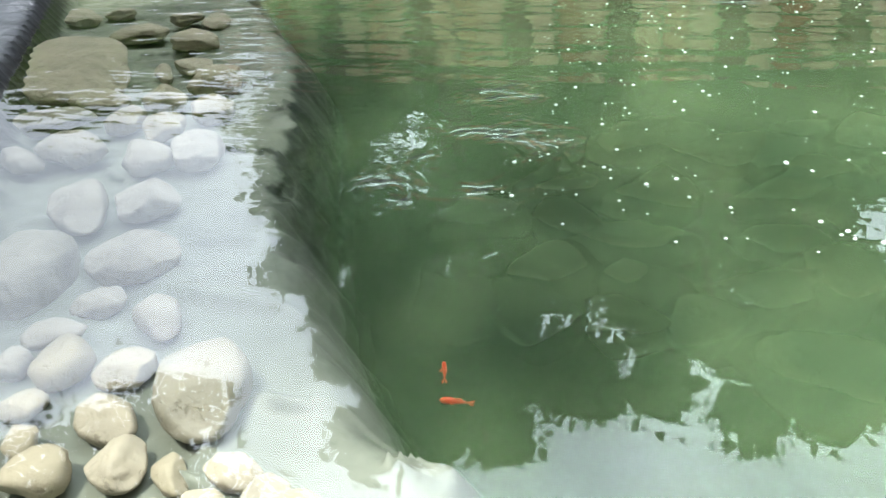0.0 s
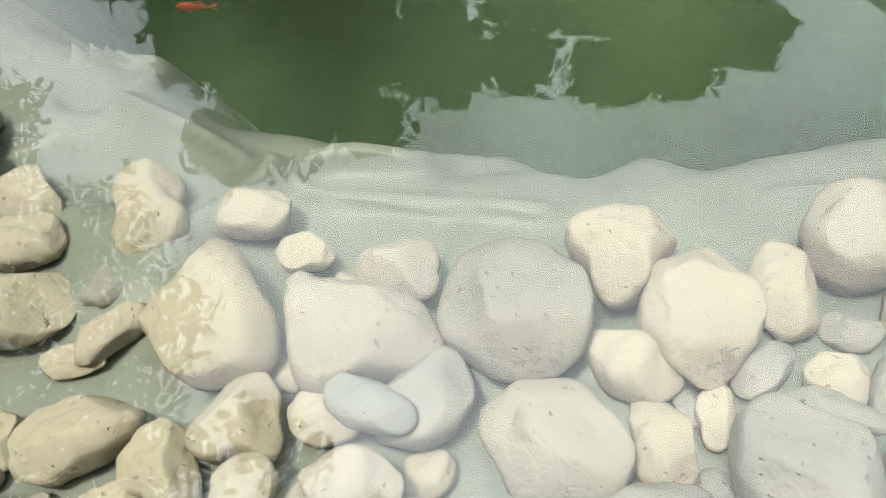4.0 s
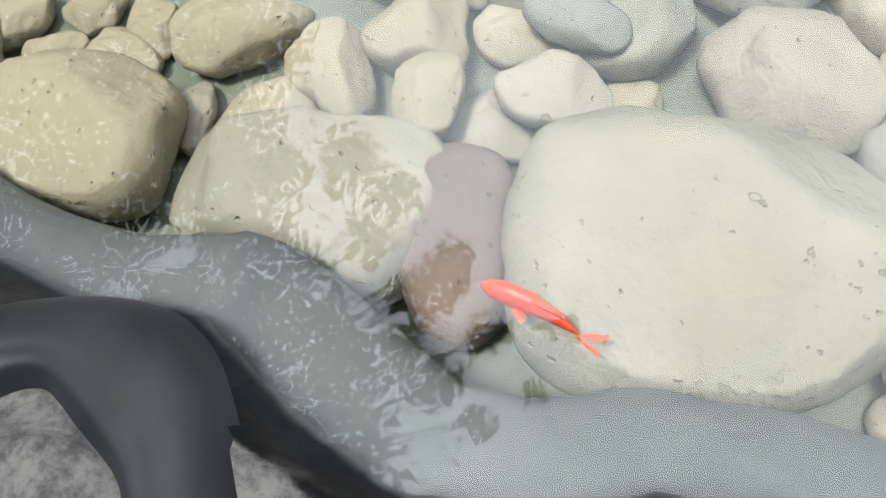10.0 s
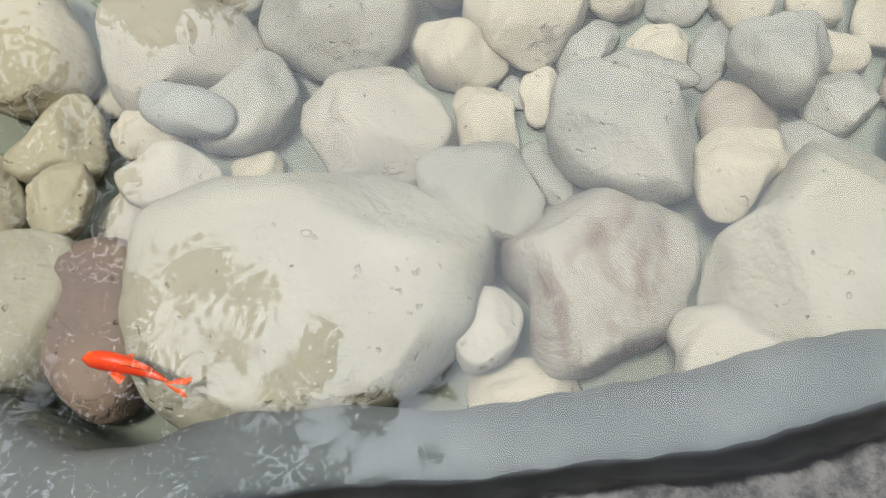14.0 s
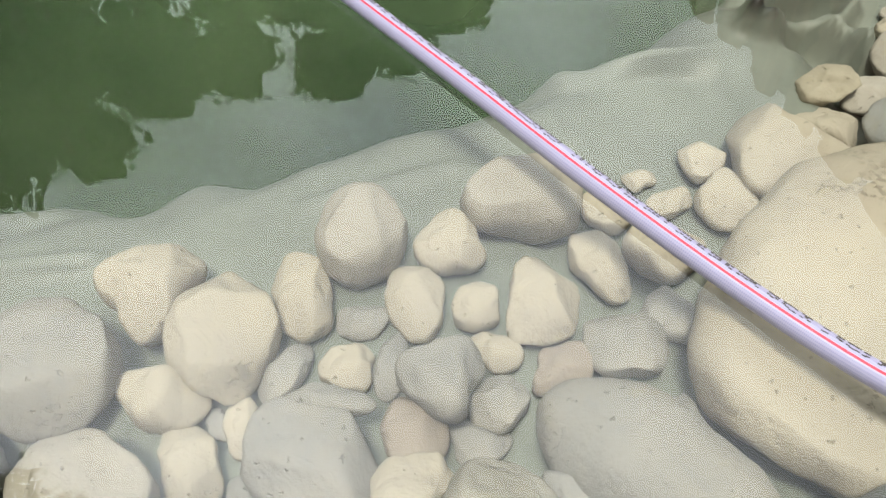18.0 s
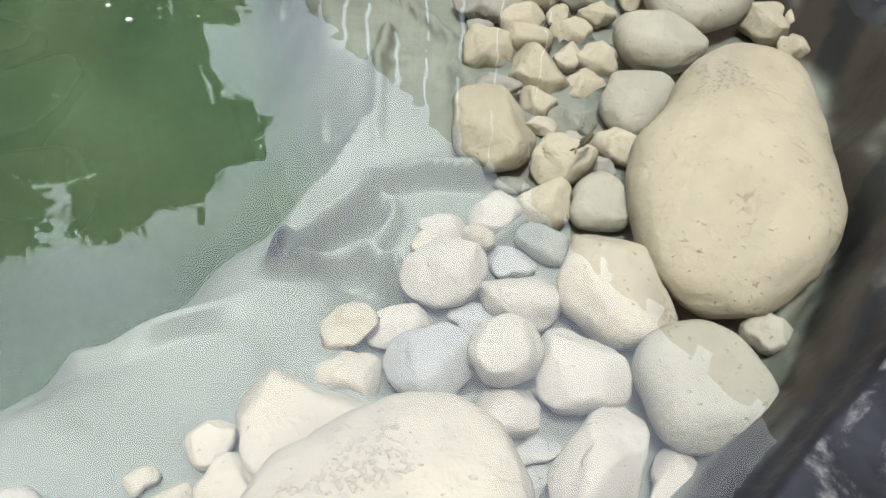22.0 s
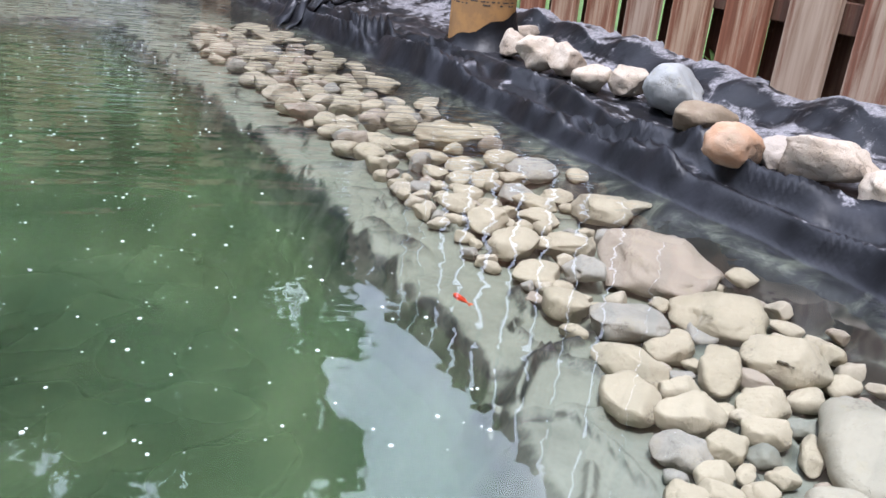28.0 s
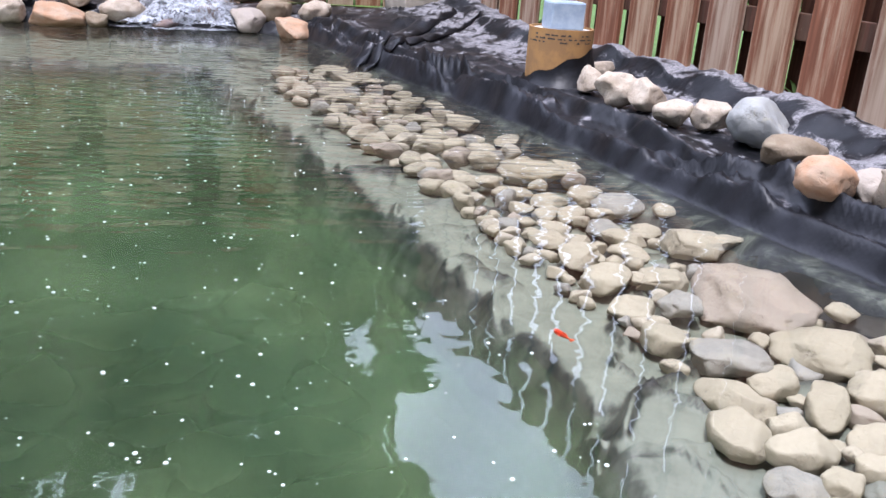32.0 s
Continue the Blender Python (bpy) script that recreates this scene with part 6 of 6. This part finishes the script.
box(bm, -0.07, 0.07, -0.05, 0.05, 0, 0.105, 0.008)
block = part("metal_block", bm, BLUE)
block.matrix_world = pose(TX + 0.005, TY + 0.01, TZ + 0.262, 0, 0, 8)
tagged(block, "blue-grey metal block standing on the filled tube", "block")
# liner pulled up round the tube
wv, wf = [], []
for k in range(33):
    a = radians(k * 11.25)
    for j in range(7):
        t = j / 6
        r = TR + 0.006 + 0.12 * (1 - t) ** 2 + 0.008 * math.sin(a * 9) * (1 - t)
        top = 0.14 + 0.06 * math.cos(a + 0.26) + 0.008 * math.sin(a * 7)
        wv.append((TX + r * math.cos(a), TY + r * math.sin(a), TZ + t * top))
for k in range(32):
    for j in range(6):
        q = k * 7 + j
        wf.append((q, q + 7, q + 8, q + 1))
wrap = new("liner_wrap", mesh_of("liner_wrap", wv, wf, LINER))
tagged(wrap, "black liner gathered up round the cardboard tube", "pond liner", kind="structure")

# ---- hose over the water ----
k = Mat("white_braided_hose")
hy = k.n.new("ShaderNodeUVMap")
sep = k.n.new("ShaderNodeSeparateXYZ")
k.l.new(hy.outputs[0], sep.inputs[0])
u, v = sep.outputs[0], sep.outputs[1]
d1 = k.math("SINE", k.math("ADD", k.math("MULTIPLY", u, 75.4), k.math("MULTIPLY", v, 1900.0)))
d2 = k.math("SINE", k.math("SUBTRACT", k.math("MULTIPLY", u, 75.4), k.math("MULTIPLY", v, 1900.0)))
braid = k.ramp(k.math("MULTIPLY", d1, d2), 0.05, 0.6, 0, 0.55)
tone = k.mix(braid, (0.35, 0.335, 0.46), (0.19, 0.19, 0.34))
red = k.ramp(k.math("ABSOLUTE", k.math("SUBTRACT", u, 0.69)), 0.014, 0.02, 1, 0)
tone = k.mix(red, tone, (0.45, 0.012, 0.04))
k.bump(braid, 0.2, 0.001)
HOSE = k.end(tone, 0.3, 0.5)
hose_line = smooth_line([(0.95, -0.4, 0.075), (0.78, -0.2, 0.07), (0.62, -0.01, 0.062), (0.51, 0.125, 0.045), (0.458, 0.187, 0.02), (0.43, 0.216, 0.009), (0.38, 0.278, 0.004),
                         (0.312, 0.367, 0.004), (0.25, 0.455, 0.004), (0.185, 0.545, 0.004), (0.12, 0.635, 0.005), (0.065, 0.72, 0.008)], 10)
hv, hf = tube(hose_line, [0.0072] * len(hose_line), 20)
hme = mesh_of("hose", hv, hf, HOSE)
HOSE_STEP = sum((b - a).length for a, b in zip(hose_line, hose_line[1:])) / (len(hose_line) - 1)
uvs = hme.uv_layers.new(name="UVMap")
for poly in hme.polygons:
    for li in poly.loop_indices:
        vi = hme.loops[li].vertex_index
        ring, side = divmod(vi, 20)
        uu = side / 20
        if poly.loop_indices[0] != li and uu == 0 and any(hme.loops[q].vertex_index % 20 == 19 for q in poly.loop_indices):
            uu = 1.0
        uvs.data[li].uv = (uu, ring * HOSE_STEP)
hose = tagged(new("hose", hme), "white braided plastic hose with a red stripe floating on the pond", "hose")
# smudged black print along the hose
pv, pf = [], []
prnd = random.Random(8)
for i in range(44, len(hose_line) - 12):
    a, b = hose_line[i], hose_line[i + 1]
    ax = (b - a).normalized()
    sd = ax.cross(Vector((0, 0, 1))).normalized()
    up = sd.cross(ax)
    for q in range(4):
        if prnd.random() < 0.3:
            continue
        c0 = a + (b - a) * (q / 4)
        c1 = c0 + ax * 0.0022
        for lift in (0,):
            n0 = len(pv)
            for ang in (prnd.uniform(52, 58), prnd.uniform(80, 92)):
                rr = radians(ang)
                d = (sd * math.cos(rr) + up * math.sin(rr)) * 0.00737
                pv += [c0 + d, c1 + d]
            pf.append((n0, n0 + 1, n0 + 3, n0 + 2))
ob = new("print_smudge", mesh_of("print_smudge", pv, pf, INK, False))
ob.parent = hose
tagged(ob, "smudged black print")

# ---- goldfish ----
FISH = Mat("orange_fish_skin")
FISH.bump(FISH.noise(180, 3), 0.3, 0.001)
FISH = FISH.end(FISH.mix(FISH.ramp(FISH.noise(40, 4), 0.4, 0.65), (0.72, 0.045, 0.012), (0.8, 0.11, 0.025)), 0.35, 0.5)
FIN = plain_mat("orange_fin", (0.7, 0.07, 0.02), (0.75, 0.16, 0.06), 60, 0.5)
DARKFISH = plain_mat("dark_fish_skin", (0.05, 0.045, 0.03), (0.09, 0.08, 0.05), 90, 0.5)


def fish(x, y, z, heading, length, skin=FISH, fin=FIN, bend=0.25, label="slender bright orange goldfish swimming just under the surface"):
    root = tagged(new("goldfish" if skin is FISH else "small_fish"), label, "fish")
    line = [(length * (0.5 - t), length * bend * 0.35 * (t - 0.3) ** 2 * 2, 0) for t in [i / 14 for i in range(12)]]
    rad = [length * 0.012 + length * 0.095 * math.sin(math.pi * min(1, (i / 11) ** 0.62)) ** 0.8 * (1 - 0.25 * i / 11) for i in range(12)]
    vs, fs = tube(line, rad, 14)
    vs = [Vector((p.x, p.y * 0.8, p.z * 1.15)) for p in vs]
    ob = new("body", mesh_of("body", vs, fs, skin))
    ob.parent = root
    e = Vector(line[-1])
    for name, sy in (("tail_fin", 1), ("tail_fin", -1)):
        vs = [e + Vector(q) * length for q in ((0.02, 0, 0), (-0.1, 0.05 * sy, 0.04), (-0.21, 0.085 * sy, 0.03), (-0.16, 0.03 * sy, 0.0), (-0.2, 0.07 * sy, -0.03), (-0.09, 0.04 * sy, -0.035))]
        th = [p + Vector((0, 0.004 * length * 2, 0)) for p in vs]
        ob = new(name, mesh_of(name, vs + th, [(0, 1, 2, 3), (0, 3, 4, 5), (9, 8, 7, 6), (11, 10, 9, 6)], fin, False))
        ob.parent = root
    for name, pts in (("dorsal_fin", ((0.1, 0, 0.085), (0.02, 0, 0.125), (-0.14, 0, 0.1), (-0.16, 0, 0.05))),
                      ("side_fin", ((0.22, 0.06, -0.03), (0.12, 0.12, -0.05), (0.1, 0.09, -0.05), (0.16, 0.06, -0.04))),
                      ("side_fin", ((0.22, -0.06, -0.03), (0.12, -0.12, -0.05), (0.1, -0.09, -0.05), (0.16, -0.06, -0.04)))):
        vs = [Vector(q) * length for q in pts]
        vs += [p + Vector((0, 0.002, 0.001)) for p in vs]
        ob = new(name, mesh_of(name, vs, [(0, 1, 2, 3), (7, 6, 5, 4), (0, 4, 5, 1), (1, 5, 6, 2), (2, 6, 7, 3)], fin, False))
        ob.parent = root
    root.matrix_world = pose(x, y, z, 0, 0, heading)
    return root


fish(-0.05, 0.068, -0.015, 174, 0.048, bend=0.5)
fish(0.62, 1.36, -0.03, 120, 0.05)
fish(-0.517, 0.814, -0.2, 115, 0.05, bend=0.1)
fish(-0.475, 0.76, -0.2, 190, 0.05)
fish(0.8, 0.63, -0.03, 35, 0.038, DARKFISH, DARKFISH, label="small dark olive fish over the cobbles")
fish(1.1, 1.13, -0.03, 130, 0.03, DARKFISH, DARKFISH, label="small dark olive fish over the cobbles")

# ---- bubbles on the water ----
BUB = Mat("foam_bubble")
BUB = BUB.end((0.5, 0.53, 0.5), 0.15, 0.5)
brnd = random.Random(3)
bv, bf = [], []
sv, sf = ball(2)
for i in range(560):
    y = 0.9 + 2.6 * brnd.random() ** 1.1
    x = 0.62 - 0.22 * (y - 0.9) - 1.1 * brnd.random() ** 0.8
    r = brnd.choice((0.0013, 0.0016, 0.002, 0.0026, 0.0036))
    n0 = len(bv)
    bv += [(x + q[0] * r, y + q[1] * r, q[2] * r * 0.55) for q in sv]
    bf += [[n0 + j for j in f] for f in sf]
tagged(new("bubbles", mesh_of("bubbles", bv, bf, BUB)), "scattered small white bubbles floating on the water", "bubbles", kind="stuff")


# ---- trees ----
def leaf_cloud(name, blobs, count, size, mat, seed, hollow=0.35):
    """Leaves in and round uneven blobs (x, y, z, rx, ry, rz)."""
    r = np.random.RandomState(seed)
    w = np.array([b[3] * b[4] + b[4] * b[5] + b[3] * b[5] for b in blobs], float)
    pick = r.choice(len(blobs), count, p=w / w.sum())
    B = np.array(blobs)[pick]
    d = r.normal(size=(count, 3))
    d /= np.linalg.norm(d, axis=1)[:, None]
    rad = (hollow + (1 - hollow) * r.random_sample(count) ** 0.5) * (1 + 0.3 * r.normal(size=count) * (r.random_sample(count) < 0.5))
    c = B[:, :3] + d * B[:, 3:] * rad[:, None]
    u = r.normal(size=(count, 3))
    u /= np.linalg.norm(u, axis=1)[:, None]
    n = np.cross(u, r.normal(size=(count, 3)))
    n /= np.linalg.norm(n, axis=1)[:, None]
    s = size * r.uniform(0.6, 1.3, count)[:, None]
    v = np.stack([c - u * s, c + n * s * 0.45 + u * s * 0.1, c + u * s, c - n * s * 0.45 + u * s * 0.1], 1).reshape(-1, 3)
    f = np.arange(count * 4).reshape(-1, 4)
    return mesh_of(name, v.tolist(), f.tolist(), mat, False)


def tree(x, y, height, spread, seed, leaves=9000, size=0.11, low=0.2, label="broad leafy green tree beyond the garden"):
    r = random.Random(seed)
    root = tagged(new("tree"), label, "tree", "trees round the garden")
    root.location = (x, y, 0)
    vs, fs = tube(smooth_line([(0, 0, -0.2), (0.05, 0, height * 0.3), (-0.05, 0.08, height * 0.6), (0.03, 0, height * 0.88)], 4), [height * 0.03 * (1 - 0.07 * i) for i in range(13)], 10)
    ob = new("trunk", mesh_of("trunk", vs, fs, BARK))
    ob.parent = root
    blobs = []
    for i in range(15):
        a, h = r.uniform(0, 6.28), low + (0.93 - low) * (i / 14)
        k = spread * (0.85 - 0.55 * max(0, h - 0.5) * 1.5) * r.uniform(0.4, 0.85)
        p = (k * math.cos(a), k * math.sin(a), height * h)
        s = spread * r.uniform(0.32, 0.5) * (1.1 - 0.35 * h)
        blobs.append((*p, s, s, s * r.uniform(0.6, 0.85)))
        lv, lf = tube([(0, 0, height * h * 0.7), (p[0] * 0.5, p[1] * 0.5, height * h * 0.88), p], [height * 0.012, height * 0.008, height * 0.003], 6)
        ob = new("limb", mesh_of("limb", lv, lf, BARK))
        ob.parent = root
    ob = new("crown", leaf_cloud("crown", blobs, leaves, size, LEAF, seed))
    ob.parent = root
    return root


# ---- bare black fold of liner on the near bank ----
RUBBER = plain_mat("bare_black_liner", (0.009, 0.0095, 0.012), (0.02, 0.021, 0.026), 22, 0.5, 0.3, 0.3, 0.003)
fold_line = smooth_line([(x, y, 0) for x, y in ((-0.225, -0.075), (-0.212, -0.04), (-0.197, -0.017), (-0.178, -0.006), (-0.16, -0.006), (-0.142, -0.014), (-0.125, -0.028), (-0.108, -0.055), (-0.1, -0.085))], 8)
vs, fs = [], []
heights = [floor_at(p.x, p.y) for p in fold_line]
for i, p in enumerate(fold_line):
    t = (fold_line[min(i + 1, len(fold_line) - 1)] - fold_line[max(i - 1, 0)]).normalized()
    side = Vector((-t.y, t.x, 0))
    near_by = heights[max(0, i - 6):i + 7]
    base = sum(near_by) / len(near_by) - 0.008
    for j in range(15):
        u = j / 7 - 1
        q = p + side * u * (0.021 + 0.003 * math.sin(i * 0.22))
        vs.append((q.x, q.y, base + 0.019 * (1 - u * u) ** 0.7 + 0.003 * math.exp(-((u + 0.5) / 0.15) ** 2)))
for i in range(len(fold_line) - 1):
    for j in range(14):
        n0 = i * 15 + j
        fs.append((n0, n0 + 1, n0 + 16, n0 + 15))
tagged(new("liner_fold", mesh_of("liner_fold", vs, fs, RUBBER)), "bare black fold of pond liner arching over the dusty bank", "pond liner", kind="structure")


# ---- folded edges of the liner ----
for line, rad in (([(0.27, 4.1, 0.06), (0.4, 4.35, 0.11), (0.56, 4.65, 0.14), (0.75, 4.95, 0.17), (0.92, 5.25, 0.2)], 0.06), ([(0.36, 4.08, 0.06), (0.5, 4.3, 0.11), (0.66, 4.55, 0.14), (0.85, 4.8, 0.17), (1.05, 5.1, 0.2)], 0.045)):
    pts = smooth_line(line, 6)
    vs, fs = tube(pts, [rad * (0.35 + 0.65 * min(1, i / 8)) for i in range(len(pts))], 12)
    vs = [Vector((p.x, p.y, floor_at(p.x, p.y) + 0.01 + 0.45 * (p.z - pts[i // 12].z) + 0.006 * math.sin(i * 0.37))) for i, p in enumerate(vs)]
    tagged(new("liner_fold", mesh_of("liner_fold", vs, fs, LINER)), "rolled-over fold of black liner on the far bank", "pond liner", kind="structure")

# rough concrete paver on the far bank
bm = bmesh.new()
box(bm, -0.2, 0.2, -0.14, 0.14, -0.03, 0.16, 0.012)
bmesh.ops.subdivide_edges(bm, edges=list(bm.edges), cuts=2, use_grid_fill=True)
for v in bm.verts:
    v.co += Vector((1, 1, 1)) * 0.012 * noise.noise(v.co * 9)
paver = part("paver", bm, plain_mat("rough_tan_concrete", (0.42, 0.38, 0.31), (0.3, 0.27, 0.22), 18, 0.9, 0.2, 0.7, 0.01))
paver.matrix_world = pose(0.8, 5.58, min(floor_at(0.62, 5.45), floor_at(0.95, 5.7), floor_at(0.8, 5.58)), 0, 0, 24)
tagged(paver, "rough tan concrete block lying on the liner bank", "block")


def weed(x, y, z, seed, tall):
    r = random.Random(seed)
    vs, fs = [], []
    for i in range(9):
        a, lean, h = r.uniform(0, 6.28), r.uniform(0.2, 0.7), tall * r.uniform(0.5, 1.1)
        w = tall * r.uniform(0.06, 0.13)
        d, s = Vector((math.cos(a), math.sin(a), 0)), Vector((-math.sin(a), math.cos(a), 0))
        n0 = len(vs)
        for j in range(5):
            t = j / 4
            p = d * lean * h * t * t + Vector((0, 0, h * (t - 0.3 * t * t)))
            ww = w * math.sin(math.pi * min(1, t * 0.85 + 0.12))
            vs += [p - s * ww, p + s * ww]
        for j in range(4):
            q = n0 + j * 2
            fs.append((q, q + 1, q + 3, q + 2))
    ob = new("weed", mesh_of("weed", vs, fs, LEAF))
    ob.location = (x, y, z)
    return tagged(ob, "small green weed growing at the fence foot", "weed", "weeds at the fence foot")


for i, (s, tall) in enumerate(((1.2, 0.12), (1.95, 0.17), (2.72, 0.12), (3.28, 0.14), (3.9, 0.2), (4.5, 0.16))):
    p = F0 + along * s + outw * 0.03
    weed(p.x, p.y, 0.1, i, tall)
def at_sky(az, dist):
    return 0.3 + dist * math.sin(radians(az)), 0.7 + dist * math.cos(radians(az))


for i, (azim, dist, el, spread) in enumerate(((4.5, 7.4, 39, 0.8), (-2.5, 7.8, 42, 1.25), (-11, 7.6, 39, 1.5), (-20, 7.6, 38, 1.5), (-29.5, 7.6, 45, 1.6), (-37.5, 8.0, 43, 1.3), (-9, 9.5, 35, 2.2), (-22, 9.5, 35, 2.0), (-40, 8.2, 10, 1.3), (-48, 8.3, 10, 1.4), (-56, 8.5, 10, 1.5),
                                              (-72, 8.5, 14, 2.4), (-92, 8.0, 16, 2.4), (-115, 8.0, 36, 2.4), (8, 13.0, 11, 2.0), (25, 12.5, 11, 2.0), (-150, 9.0, 30, 2.6), (150, 9.0, 30, 2.6))):
    x, y = at_sky(azim, dist)
    tree(x, y, dist * math.tan(radians(el)), spread, 20 + i, 26000 if i < 11 else 6000, 0.095 if i < 11 else 0.18, 0.03)

# a near tree whose branches hang over the water
root = tagged(new("tree"), "near leafy tree with branches hanging over the pond", "tree", "trees round the garden")
TRX, TRY = -2.7, -1.1
root.location = (TRX, TRY, 0)
vs, fs = tube(smooth_line([(0, 0, -0.2), (0.06, 0, 1.2), (0.25, 0.2, 2.4), (0.4, 0.3, 3.4)], 5), [0.16 - 0.007 * i for i in range(16)], 12)
ob = new("trunk", mesh_of("trunk", vs, fs, BARK))
ob.parent = root
blobs = []
for azim, el, h, s in ((-53, 38, 2.0, 0.4), (-65, 38, 2.0, 0.42), (-78, 38, 2.0, 0.42), (-92, 38, 2.0, 0.42), (-106, 38, 2.0, 0.42), (-51, 45, 2.2, 0.3), (-62, 46, 2.2, 0.36),
                       (-75, 47, 2.2, 0.4), (-90, 47, 2.2, 0.4), (-105, 47, 2.2, 0.4), (-55, 54, 2.4, 0.14), (-63, 55, 2.4, 0.14), (-74, 56, 2.4, 0.18), (-88, 56, 2.4, 0.25), (-102, 56, 2.4, 0.33),
                       (-60, 64, 2.4, 0.1), (-48, 61, 2.4, 0.11), (-46, 56, 2.4, 0.15), (-38, 66, 2.3, 0.08), (-46, 66, 2.3, 0.1), (-30, 71, 2.3, 0.06), (-51, 73, 2.4, 0.1),
                       (-53, 69, 2.3, 0.1), (-24, 76, 2.4, 0.05), (-84, 66, 2.5, 0.12), (-60, 51, 2.3, 0.3), (-66, 60, 2.4, 0.26), (-78, 62, 2.4, 0.3), (-95, 64, 2.5, 0.36), (-72, 70, 2.4, 0.22),
                       (-90, 74, 2.5, 0.26), (-42, 59, 2.3, 0.1), (-40, 65, 2.3, 0.08), (-34, 71, 2.4, 0.09), (-45, 77, 2.4, 0.08), (-36, 64, 2.3, 0.07), (-46, 55, 2.3, 0.13), (-62, 67, 2.4, 0.15), (-16, 71, 2.4, 0.06)):
    d = h / math.tan(radians(el))
    x, y = 0.0 + d * math.sin(radians(azim)), 0.1 + d * math.cos(radians(azim))
    blobs.append((x - TRX, y - TRY, h, s, s, s * 0.55))
    lv, lf = tube(smooth_line([(0.25, 0.2, 2.3), ((x - TRX) * 0.5 + 0.1, (y - TRY) * 0.5, h + 0.1), (x - TRX, y - TRY, h)], 4), [(0.008 + 0.09 * s) * q for q in (1.0, 0.9, 0.8, 0.7, 0.6, 0.45, 0.3, 0.2, 0.1)], 6)
    ob = new("limb", mesh_of("limb", lv, lf, BARK))
    ob.parent = root
for x, y, h, s in ((-2.44, 1.81, 1.66, 0.32), (-2.62, 1.5, 1.7, 0.36), (-2.8, 1.15, 1.66, 0.36), (-2.3, 2.0, 1.62, 0.16), (-2.55, 1.75, 1.95, 0.34), (-2.85, 1.4, 2.0, 0.4)):
    blobs.append((x - TRX, y - TRY, h, s, s, s * 0.6))
ob = new("crown", leaf_cloud("crown", blobs, 64000, 0.021, LEAF2, 9, 0.05))
ob.parent = root
